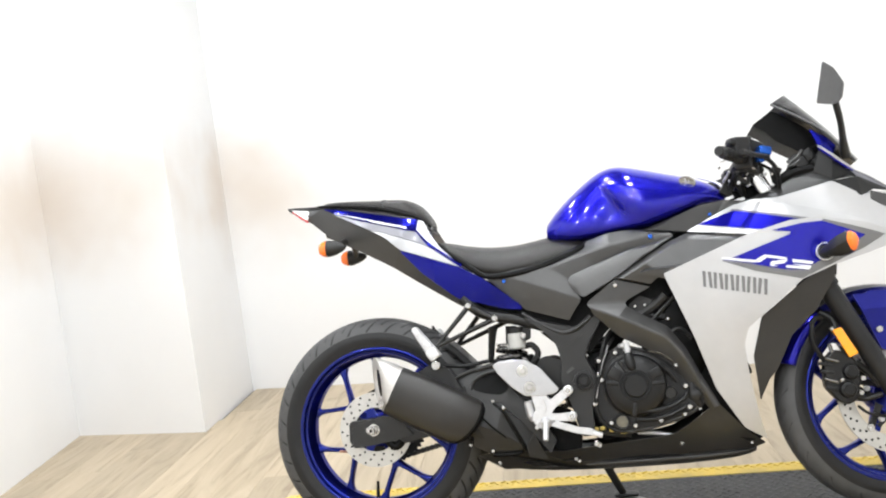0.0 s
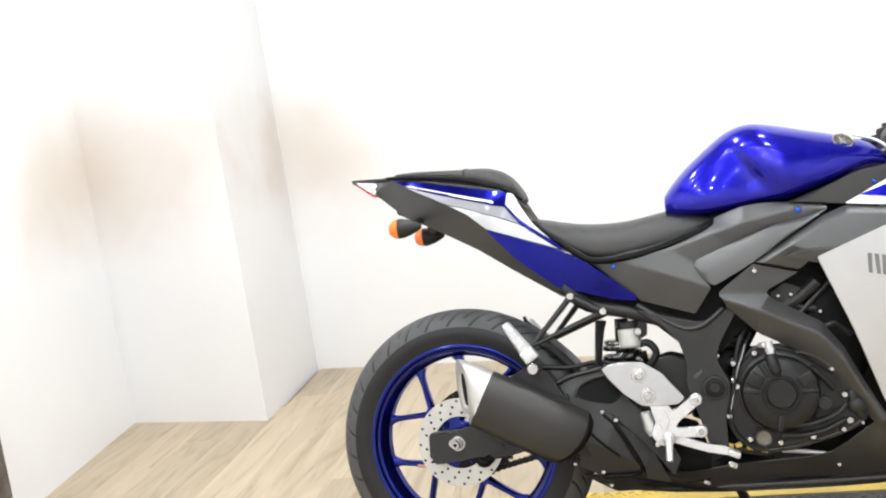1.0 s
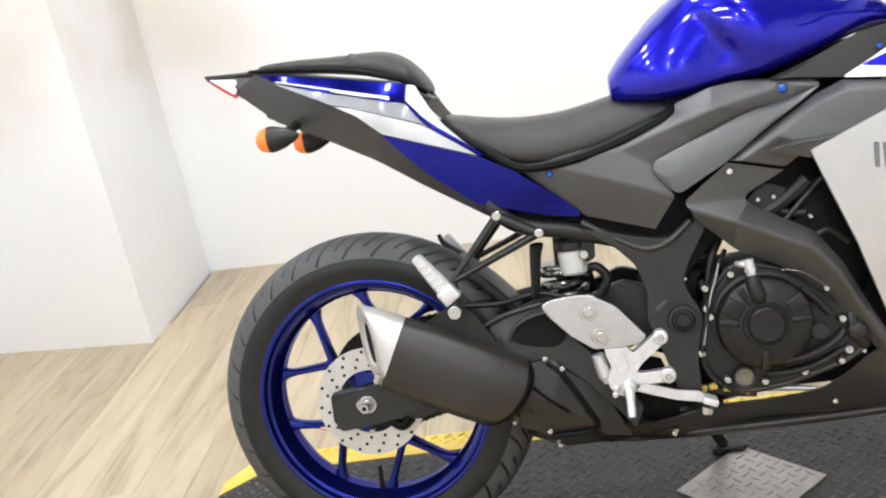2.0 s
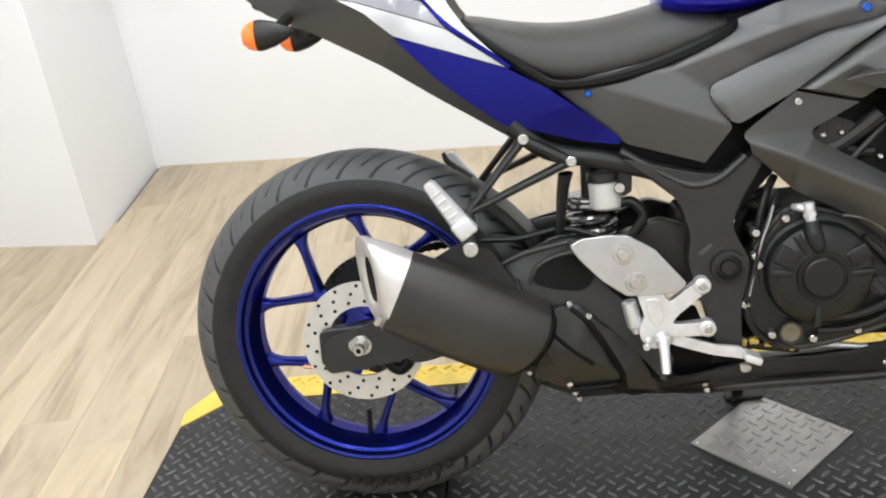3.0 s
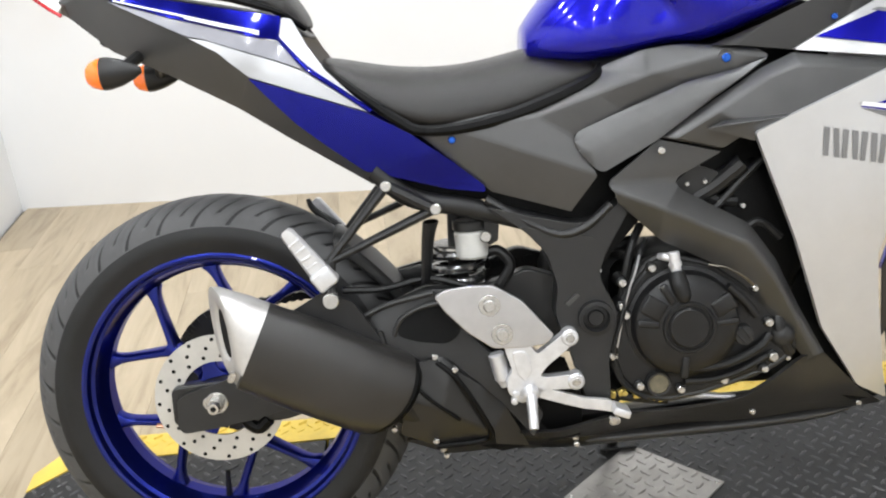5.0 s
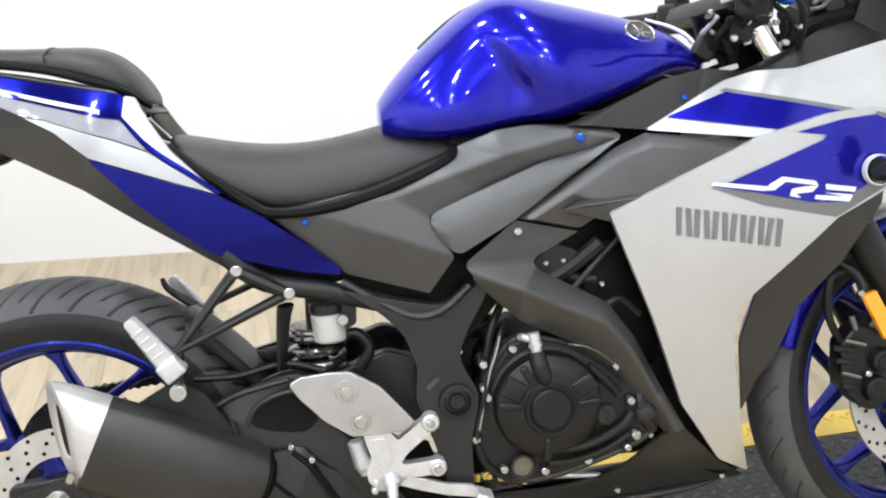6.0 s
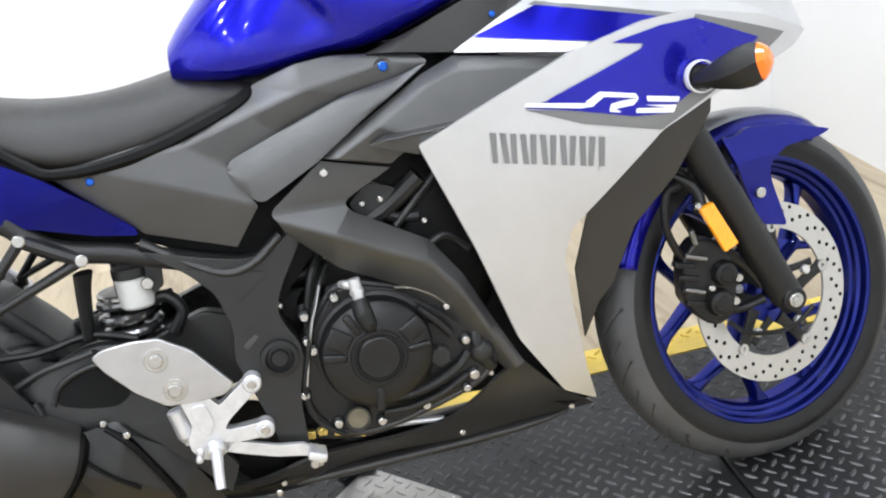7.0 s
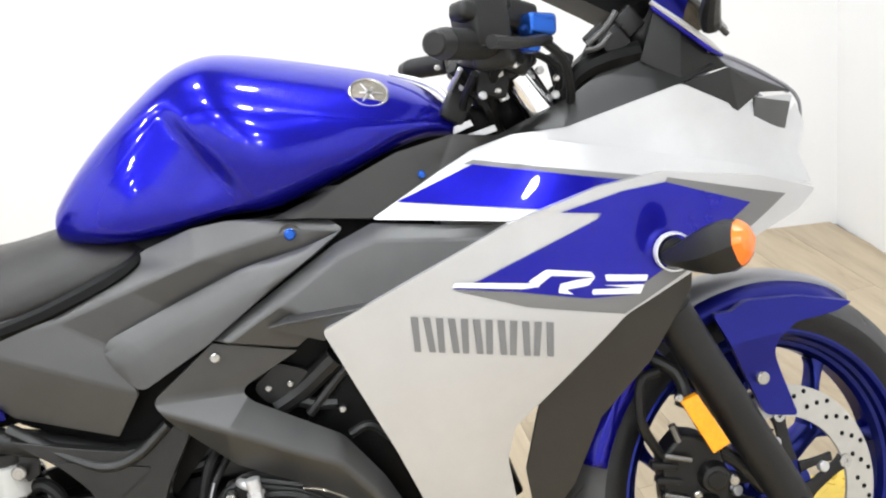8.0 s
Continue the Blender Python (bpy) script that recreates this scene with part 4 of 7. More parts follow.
def hanger(side):
    pts = [(0.301, -0.138, 0.626), (0.369, -0.138, 0.585), (0.205, -0.16, 0.524), (0.205, -0.175, 0.472)]
    pts = [Vector((x, l * side, h)) for x, l, h in pts]
    bm = bmesh.new()
    add_tube(bm, [pts[0], pts[2]], [0.011, 0.008], 10, 2, flat=0.7)
    add_tube(bm, [pts[1], pts[2]], [0.011, 0.008], 10, 2, flat=0.7)
    add_tube(bm, [pts[0], pts[1]], [0.015, 0.015], 10, 2, flat=0.7)
    add_tube(bm, [pts[2], (pts[2] + pts[3]) / 2, pts[3]], [0.012, 0.010, 0.012], 10, 2)
    hang = part("peg_hanger", bm, M_MATT, bike, "black forged passenger peg hanger")
    if side > 0:
        bolt(bike, *(0.302, -0.15, 0.627), r=0.0095, high=0.006)
        bolt(bike, *(0.371, -0.15, 0.586), r=0.0095, high=0.006)
    # folded aluminium peg
    a, b = Vector((0.152, -0.175, 0.579)), Vector((0.196, -0.172, 0.51))
    a.y, b.y = a.y * side, b.y * side
    d_ = (b - a).normalized()
    s_ = d_.cross(Vector((0, 1, 0))).normalized()
    bm = bmesh.new()
    rows = []
    for f, w in ((-0.02, 0.006), (0.03, 0.0095), (0.30, 0.0115), (0.70, 0.0140), (0.98, 0.0155)):
        p = a.lerp(b, f)
        rows.append([p + s_ * (w * i) + Vector((0, 0.009 * j, 0)) for i, j in ((-1, -0.55), (-0.75, -1), (0.75, -1), (1, -0.55), (1, 0.55), (0.75, 1), (-0.75, 1), (-1, 0.55))])
    part("passenger_peg", loft(rows), M_CAST, bike, "folded cast aluminium passenger peg", sharp=30)
    bm = bmesh.new()
    q = d_.to_track_quat("X", "Z").to_matrix().to_4x4()
    end = b + d_ * 0.006
    add_box(bm, end.x, end.y, end.z, 0.030, 0.034, 0.034, q, bevel=0.005, seg=3)
    part("peg_knuckle", bm, M_CAST, bike, "forged peg knuckle")
    for f in (0.25, 0.42, 0.59, 0.76):
        p = a.lerp(b, f) + Vector((0, -0.009 * side, 0))
        bm = bmesh.new()
        add_box(bm, p.x, p.y, p.z, 0.004, 0.003, 0.020, q, bevel=0.001)
        part("peg_rib", bm, M_CAST, bike)


hanger(1)
hanger(-1)
bolt(bike, *(0.207, -0.188, 0.474), r=0.0135, high=0.010)
# silencer bracket plate behind the big bolt
bm = bmesh.new()
add_plate(bm, rounded([(0.138, 0.455), (0.195, 0.483), (0.236, 0.463), (0.273, 0.396), (0.254, 0.361), (0.189, 0.401)], 0.01), -0.165, -0.158)
part("silencer_bracket", bm, M_MATT, bike)

# mudguard over the rear wheel
bm = bmesh.new()
loops = []
for i in range(9):
    a = radians(50 - 32 * i / 8)
    r = 0.3205
    loops.append([bm.verts.new((r * math.cos(a) * (1 + 0.08 * i / 8), l, 0.312 + r * math.sin(a) - d)) for l, d in ((-0.070, 0.030), (-0.058, 0.009), (0, 0), (0.058, 0.009), (0.070, 0.030))])
for p, q in zip(loops, loops[1:]):
    for j in range(4):
        bm.faces.new((p[j], p[j + 1], q[j + 1], q[j]))
ob = part("rear_mudguard", bm, M_HOSE, bike, "black plastic rear hugger")
md = ob.modifiers.new("solidify", "SOLIDIFY")
md.thickness = 0.004
# chain guard beyond the wheel
bm = bmesh.new()
add_box(bm, 0.30, 0.05, 0.445, 0.30, 0.012, 0.035, pose(0, 0, 0, 0, -8, 0), bevel=0.004)
part("chain_guard", bm, M_BLACK, bike, "black chain guard")
# swingarm brace and hose
bm = bmesh.new()
add_tube(bm, [(0.228, -0.1, 0.399), (0.301, -0.1, 0.435), (0.363, -0.095, 0.448), (0.431, -0.09, 0.411)], 0.013, 10)
part("swingarm_brace", bm, M_MATT, bike)
bm = bmesh.new()
add_tube(bm, [(0.217, -0.12, 0.472), (0.277, -0.11, 0.466), (0.347, -0.1, 0.473), (0.406, -0.1, 0.455)], 0.0055, 8)
part("brake_hose", bm, M_HOSE, bike)

# ---- rear shock with its spring
shock = new("rear_shock")
shock.parent = bike
tagged(shock, "rear shock absorber with a dark coil spring")
A_, B_ = Vector((0.402, -0.052, 0.565)), Vector((0.390, -0.048, 0.378))
bm = bmesh.new()
add_cyl(bm, A_, B_, 0.016, seg=18)
part("damper", bm, M_DARK, shock)
bm = bmesh.new()
ax = (B_ - A_)
u = ax.cross(Vector((0, 1, 0))).normalized()
v = ax.cross(u).normalized()
pts = [A_ + ax * (0.30 + 0.70 * i / 96) + 0.038 * (math.cos(i * 2 * math.pi / 16) * u + math.sin(i * 2 * math.pi / 16) * v) for i in range(97)]
add_tube(bm, pts, 0.0078, 10, 1, smooth=False)
part("spring", bm, M_CHROME_DARK, shock, "dark polished coil spring")
bm = bmesh.new()
c0 = A_ + ax * 0.26
add_cyl(bm, c0, c0 + ax * 0.05, 0.042, seg=28, bevel=0.003)
part("spring_seat", bm, M_BOLT, shock)

# ---- brake fluid reservoir
res = new("brake_reservoir")
res.parent = bike
tagged(res, "milky plastic brake fluid reservoir with a black cap")
c = Vector((0.42, -0.1, 0.525))
bm = bmesh.new()
add_cyl(bm, c + Vector((0, 0, -0.026)), c + Vector((0, 0, 0.018)), 0.0245, 0.026, seg=28, bevel=0.004)
part("bottle", bm, M_RESERVOIR, res, "milky plastic bottle", m=None)
bm = bmesh.new()
add_cyl(bm, c + Vector((0, 0, 0.018)), c + Vector((0, 0, 0.034)), 0.0275, seg=20, bevel=0.002)
part("cap", bm, M_BLACK, res, "black screw cap")
bolt(bike, *(0.441, -0.125, 0.534), r=0.010, high=0.006)
bm = bmesh.new()
add_tube(bm, [c + Vector((0.02, 0, -0.02)), (0.46, -0.105, 0.506), (0.475, -0.108, 0.483), (0.457, -0.108, 0.454)], 0.0085, 10)
part("reservoir_hose", bm, M_HOSE, bike, "black rubber reservoir hose")
bm = bmesh.new()
add_plate(bm, rounded([(0.421, 0.556), (0.463, 0.555), (0.46, 0.525), (0.445, 0.517), (0.437, 0.544)], 0.004), -0.118, -0.112)
part("reservoir_bracket", bm, M_BLACK, bike)

# ---- tail
tail = new("tail_unit")
tail.parent = bike
tagged(tail, "pointed tail cowl in blue, silver and dark grey")
panel("tail_undercowl", [(-0.241, -0.004, 0.978), (-0.112, -0.055, 0.961), (-0.079, -0.075, 0.934), (0.029, -0.098, 0.87), (0.082, -0.112, 0.843), (0.119, -0.122, 0.812), (0.178, -0.130, 0.752), (0.292, -0.134, 0.662), (0.281, -0.11, 0.628), (0.168, -0.085, 0.703), (0.089, -0.07, 0.759), (-0.015, -0.06, 0.821), (-0.093, -0.05, 0.862), (-0.156, -0.035, 0.919), (-0.233, -0.006, 0.967), (-0.156, -0.052, 0.939)],
      [(0, 1, 15), (1, 2, 13, 15), (0, 15, 14), (15, 13, 14), (2, 3, 12, 13), (3, 4, 11, 12), (4, 5, 10, 11), (5, 6, 9, 10), (6, 7, 8, 9)], M_GREY, tail, "dark grey tail undercowl", bevel=0.003, seg=2)
TAIL_AT = smooth_at([(-0.241, -0.008, 0.978), (-0.112, -0.059, 0.962), (0.011, -0.088, 0.929), (0.119, -0.102, 0.899), (0.172, -0.104, 0.885), (0.171, -0.116, 0.847), (0.142, -0.121, 0.853), (0.034, -0.107, 0.891),
                     (-0.077, -0.081, 0.936), (0.056, -0.115, 0.864), (0.128, -0.128, 0.843), (0.181, -0.129, 0.821), (0.121, -0.129, 0.803), (0.223, -0.141, 0.761), (0.288, -0.145, 0.733), (0.37, -0.148, 0.669),
                     (0.452, -0.144, 0.601), (0.399, -0.138, 0.611), (0.295, -0.139, 0.639), (0.22, -0.139, 0.679), (0.164, -0.135, 0.735)], 0.00002)
skin("tail_side_panel", [(-0.112, 0.955), (0.011, 0.926), (0.120, 0.898), (0.174, 0.886), (0.168, 0.852), (0.143, 0.857), (0.010, 0.901), (-0.078, 0.936)], TAIL_AT, M_BLUE_DEEP, tail, "blue tail side panel", corner=0.003, edge=0.0016)
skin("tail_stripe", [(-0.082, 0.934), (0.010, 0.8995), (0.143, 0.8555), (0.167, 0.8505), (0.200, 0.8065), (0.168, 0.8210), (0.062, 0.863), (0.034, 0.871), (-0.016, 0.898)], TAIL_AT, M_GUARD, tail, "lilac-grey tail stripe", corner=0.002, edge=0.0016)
skin("tail_side_panel", [(0.037, 0.868), (0.064, 0.861), (0.166, 0.8195), (0.200, 0.804), (0.290, 0.736), (0.121, 0.803), (0.078, 0.843)], TAIL_AT, M_SILVER_DIMMED, tail, "silver tail side panel", corner=0.003, edge=0.0016)
skin("tail_side_panel", [(0.119, 0.8015), (0.288, 0.7345), (0.346, 0.699), (0.401, 0.654), (0.446, 0.613), (0.447, 0.603), (0.394, 0.612), (0.329, 0.634), (0.274, 0.651), (0.223, 0.693), (0.181, 0.730), (0.146, 0.770)], TAIL_AT, M_BLUE_DEEP, tail, "deep blue tail side panel", corner=0.004, edge=0.0020)
skin("seat_cowl_corner", [(0.175, 0.884), (0.188, 0.881), (0.208, 0.840), (0.232, 0.802), (0.291, 0.7375), (0.203, 0.808), (0.169, 0.8515)], lambda x, h: TAIL_AT(x, h) + 0.9 * max(0.0, x - 0.172) * max(0.0, h - 0.76), M_SILVER_DIMMED, tail, "silver cowl between the seats", corner=0.003, edge=0.0016)
for pts, r, mat, lab in (([(0.166, 0.857), (0.204, 0.810), (0.250, 0.772), (0.293, 0.737)], 0.0040, M_BLUE_DEEP, "deep blue crease line"), ([(-0.072, 0.934), (0.010, 0.9075), (0.080, 0.885), (0.142, 0.866)], 0.0019, M_WHITE_MARK, "thin silver line"),
                         ([(0.034, 0.897), (0.080, 0.882), (0.142, 0.8625)], 0.0016, M_WHITE_MARK, "thin silver line")):
    bm = bmesh.new()
    add_tube(bm, [(x, TAIL_AT(x, h) - 0.0004, h) for x, h in pts], [r * 0.6] + [r] * (len(pts) - 1), 8)
    part("cowl_line", bm, mat, tail, lab)
# top of the tail between the sides
bm = bmesh.new()
secs = [(-0.235, 0.978, 0.010), (-0.13, 0.965, 0.055), (0.0, 0.935, 0.088), (0.16, 0.893, 0.102), (0.20, 0.86, 0.10)]
lo = [[bm.verts.new((x, l, h)) for l in (-w, 0, w)] for x, h, w in secs]
for p, q in zip(lo, lo[1:]):
    for j in range(2):
        bm.faces.new((p[j], p[j + 1], q[j + 1], q[j]))
ob = part("tail_top", bm, M_GREY, tail)
md = ob.modifiers.new("solidify", "SOLIDIFY")
md.thickness = 0.005
bm = bmesh.new()
add_plate(bm, rounded([(-0.214, 0.965), (-0.162, 0.957), (-0.159, 0.942), (-0.169, 0.929)], 0.003), -0.046, 0.046)
lens = part("tail_lens", bm, M_CLEAR_LENS, tail, "clear upper tail lamp lens")
bm = bmesh.new()
add_tube(bm, [(-0.214, -0.035, 0.961), (-0.188, -0.044, 0.94), (-0.164, -0.049, 0.923)], 0.003, 8, 3)
part("tail_lamp_rim", bm, M_RED, tail, "red tail lamp edge")

# rear turn signals on short stalks
def rear_signal(center, side):
    t = new("rear_turn_signal")
    t.parent = bike
    tagged(t, "black turn signal with an orange lens")
    c = Vector(center)
    axis = Vector((1, 0, -0.02)).normalized()
    prof = [(0.0, 0.0), (0.012, 0.0015), (0.019, 0.008), (0.0225, 0.018), (0.0235, 0.024)]
    rings = []
    for name, pr, mat, lab in (("lens", prof, M_ORANGE, "orange lens"), ("housing", [(0.024, 0.024), (0.0235, 0.034), (0.019, 0.052), (0.011, 0.070), (0.004, 0.080)], M_BLACK, "black housing")):
        bm = bmesh.new()
        loops = [[bm.verts.new(c + Vector((o, r * 0.85 * math.cos(a), r * math.sin(a)))) for a in (2 * math.pi * i / 24 for i in range(24))] for r, o in [(max(r, 0.0006), o) for r, o in [(q[0], q[1]) for q in pr]]]
        for p, q in zip(loops, loops[1:]):
            for j in range(24):
                bm.faces.new((p[j], p[(j + 1) % 24], q[(j + 1) % 24], q[j]))
        bm.faces.new(loops[0])
        bm.faces.new(loops[-1])
        part(name, bm, mat, t, lab)
    bm = bmesh.new()
    add_tube(bm, [c + Vector((0.045, 0, 0.0)), c + Vector((0.055, -side * -0.03, 0.012)), (c.x + 0.062, side * -0.03, c.z + 0.03)], [0.010, 0.009, 0.010], 10)
    part("stalk", bm, M_BLACK, t)


rear_signal((-0.114, -0.125, 0.829), 1)
rear_signal((-0.115, 0.1, 0.822), -1)
# number plate bracket stub under the tail
bm = bmesh.new()
add_box(bm, -0.10, 0, 0.882, 0.04, 0.06, 0.03, pose(0, 0, 0, 0, 25, 0), bevel=0.008)
part("plate_bracket", bm, M_BLACK, tail)

# ---- seats
body_of("pillion_seat", [
    (-0.128, [(-0.045, 0.962), (-0.060, 0.967), (-0.052, 0.974), (-0.025, 0.976), (0.0, 0.976)]),
    (-0.05, [(-0.065, 0.952), (-0.078, 0.958), (-0.070, 0.970), (-0.035, 0.975), (0.0, 0.976)]),
    (0.06, [(-0.078, 0.930), (-0.092, 0.937), (-0.085, 0.953), (-0.045, 0.962), (0.0, 0.964)]),
    (0.125, [(-0.080, 0.908), (-0.095, 0.917), (-0.088, 0.945), (-0.048, 0.963), (0.0, 0.966)]),
    (0.175, [(-0.075, 0.888), (-0.090, 0.895), (-0.083, 0.915), (-0.045, 0.935), (0.0, 0.940)]),
    (0.207, [(-0.055, 0.862), (-0.070, 0.866), (-0.065, 0.875), (-0.035, 0.885), (0.0, 0.888)]),
], M_SEAT, bike, "black vinyl passenger seat pad")
bm = bmesh.new()
add_tube(bm, [(-0.130, -0.052, 0.964), (-0.05, -0.078, 0.953), (0.06, -0.092, 0.932), (0.125, -0.095, 0.911), (0.172, -0.090, 0.891), (0.204, -0.068, 0.866)], [0.004, 0.0055, 0.0055, 0.006, 0.006, 0.004], 8)
part("seat_edge", bm, M_SHADOW, bike, "black base edge of the passenger pad")
bm = bmesh.new()
add_tube(bm, [(0.072, -0.0895, 0.934), (0.070, -0.0845, 0.950), (0.070, -0.05, 0.9618), (0.070, 0.0, 0.9645), (0.070, 0.05, 0.9618), (0.070, 0.0845, 0.950)], 0.0018, 6)
part("seat_seam", bm, M_BLACK, bike)
bm = bmesh.new()
add_tube(bm, [(0.098, -0.084, 0.925), (0.096, -0.082, 0.938), (0.094, -0.05, 0.9545), (0.094, 0.0, 0.9575), (0.094, 0.05, 0.9545), (0.096, 0.082, 0.938), (0.098, 0.084, 0.925)], 0.0022, 6)
part("seat_seam", bm, M_BLACK, bike)
body_of("rider_seat", [
    (0.212, [(-0.080, 0.800), (-0.108, 0.808), (-0.095, 0.822), (-0.05, 0.828), (0.0, 0.829)]),
    (0.290, [(-0.115, 0.738), (-0.143, 0.748), (-0.128, 0.785), (-0.062, 0.804), (0.0, 0.806)]),
    (0.355, [(-0.118, 0.690), (-0.151, 0.702), (-0.142, 0.748), (-0.078, 0.790), (0.0, 0.793)]),
    (0.440, [(-0.116, 0.690), (-0.151, 0.702), (-0.140, 0.746), (-0.078, 0.786), (0.0, 0.789)]),
    (0.520, [(-0.110, 0.706), (-0.146, 0.717), (-0.130, 0.764), (-0.068, 0.800), (0.0, 0.804)]),
    (0.575, [(-0.105, 0.724), (-0.140, 0.735), (-0.122, 0.778), (-0.062, 0.808), (0.0, 0.812)]),
    (0.618, [(-0.095, 0.744), (-0.130, 0.753), (-0.112, 0.778), (-0.058, 0.798), (0.0, 0.802)]),
    (0.640, [(-0.085, 0.752), (-0.115, 0.757), (-0.102, 0.770), (-0.052, 0.784), (0.0, 0.788)]),
], M_SEAT, bike, "black vinyl rider seat")
# seat base edge, made thicker so its black also paints the shaded gap
bm = bmesh.new()
add_tube(bm, [(0.226, -0.108, 0.808), (0.262, -0.124, 0.776), (0.299, -0.137, 0.745), (0.335, -0.144, 0.716), (0.362, -0.147, 0.702), (0.42, -0.148, 0.700), (0.497, -0.146, 0.711), (0.576, -0.141, 0.734), (0.618, -0.133, 0.752), (0.632, -0.120, 0.768)], [0.006, 0.007, 0.008, 0.008, 0.008, 0.009, 0.011, 0.012, 0.010, 0.006], 8)
part("seat_edge", bm, M_SHADOW, bike, "black seat base edge, thickened to paint the shaded gap below")

# ---- fuel tank
CREASE_A, CREASE_B = Vector((0.700, 0.925)), Vector((0.786, 0.797))


def tank_shape(x, l, h):
    """The knee recess: the flank steps in behind a slanting crease and comes back towards the seat."""
    d = CREASE_B - CREASE_A
    p = Vector((x, h)) - CREASE_A
    along = p.dot(d) / d.length_squared
    away = (p.x * d.y - p.y * d.x) / d.length
    win = max(0.0, min(1.0, (along + 0.10) / 0.22)) * max(0.0, min(1.0, (0.86 - along) / 0.30))
    side = min(1.0, abs(l) / 0.06)
    if l and away > 0:
        k = min(1.0, away / 0.026)
        k = k * k * (3 - 2 * k) * math.exp(-max(0.0, away - 0.016) / 0.050)
        l -= math.copysign(0.012 * k * win * side, l)
    l += math.copysign(0.003 * win * side * math.exp(-abs(away) / 0.028), l)
    # the upper flank has a soft shoulder that runs forward under the badge
    r = h - (0.905 - 0.30 * (x - 0.80))
    l += math.copysign(0.004 * side * math.exp(-(r / 0.014) ** 2) * max(0.0, min(1.0, (x - 0.80) / 0.06)), l)
    if x < 0.66:
        x += 0.010 * ((0.66 - x) / 0.14) ** 1.5
    return (x, l, h - 0.004 * max(0.0, min(1.0, (h - 0.90) / 0.05)))


tank = fine_body("fuel_tank", [
    (0.520, [(-0.050, 0.782), (-0.080, 0.790), (-0.088, 0.808), (-0.068, 0.828), (-0.03, 0.838), (0.0, 0.840)]),
    (0.545, [(-0.080, 0.776), (-0.112, 0.790), (-0.116, 0.818), (-0.092, 0.848), (-0.045, 0.866), (0.0, 0.870)]),
    (0.610, [(-0.110, 0.768), (-0.142, 0.786), (-0.144, 0.835), (-0.118, 0.886), (-0.060, 0.918), (0.0, 0.924)]),
    (0.680, [(-0.114, 0.774), (-0.143, 0.794), (-0.141, 0.850), (-0.138, 0.918), (-0.078, 0.970), (0.0, 0.978)]),
    (0.725, [(-0.112, 0.784), (-0.138, 0.798), (-0.136, 0.845), (-0.158, 0.912), (-0.090, 0.978), (0.0, 0.987)]),
    (0.750, [(-0.112, 0.784), (-0.142, 0.798), (-0.150, 0.842), (-0.172, 0.905), (-0.092, 0.976), (0.0, 0.985)]),
    (0.790, [(-0.116, 0.782), (-0.152, 0.795), (-0.174, 0.838), (-0.166, 0.894), (-0.090, 0.964), (0.0, 0.976)]),
    (0.860, [(-0.112, 0.802), (-0.142, 0.814), (-0.158, 0.848), (-0.140, 0.890), (-0.078, 0.942), (0.0, 0.956)]),
    (0.930, [(-0.105, 0.828), (-0.128, 0.838), (-0.138, 0.862), (-0.118, 0.892), (-0.066, 0.920), (0.0, 0.934)]),
    (0.985, [(-0.085, 0.842), (-0.105, 0.850), (-0.112, 0.866), (-0.095, 0.884), (-0.052, 0.900), (0.0, 0.908)]),
    (1.020, [(-0.060, 0.832), (-0.078, 0.840), (-0.080, 0.850), (-0.065, 0.860), (-0.035, 0.868), (0.0, 0.872)]),
], M_BLUE, bike, "gloss blue fuel tank with a creased knee recess", steps=(12, 12), shape=tank_shape)
# round badge with its rim
c = Vector((0.9195, -0.1005, 0.9015))
nrm = Vector((0.22, -0.70, 0.66)).normalized()
u = nrm.cross(Vector((0, 0, 1))).normalized()
v = u.cross(nrm)
bm = bmesh.new()
add_cyl(bm, c - nrm * 0.012, c + nrm * 0.0022, 0.0235, seg=36, bevel=0.0012)
badge = part("tank_badge", bm, M_BRONZE, bike, "round bronze-grey metal tank badge")
bm = bmesh.new()
add_tube(bm, [c + nrm * 0.0024 + (u * math.cos(radians(k * 10)) + v * math.sin(radians(k * 10))) * 0.0222 for k in range(37)], 0.0017, 8, 1, smooth=False)
part("badge_rim", bm, M_BOLT, badge, "bright badge rim")
bm = bmesh.new()
for k in range(6):
    a = radians(15 + 60 * k)
    p = c + nrm * 0.0022
    add_cyl(bm, p + (u * math.cos(a) + v * math.sin(a)) * 0.003, p + (u * math.cos(a) + v * math.sin(a)) * (0.017 if k % 2 else 0.011), 0.0018, 0.0010, seg=6)
part("badge_relief", bm, M_ALU, badge)
bm = bmesh.new()
add_tube(bm, [(0.606, 0.050, 0.916), (0.650, 0.053, 0.949), (0.692, 0.055, 0.972), (0.732, 0.055, 0.979)], 0.0036, 8)
part("tank_pad", bm, M_BLACK, bike, "dark rubber tank pad")
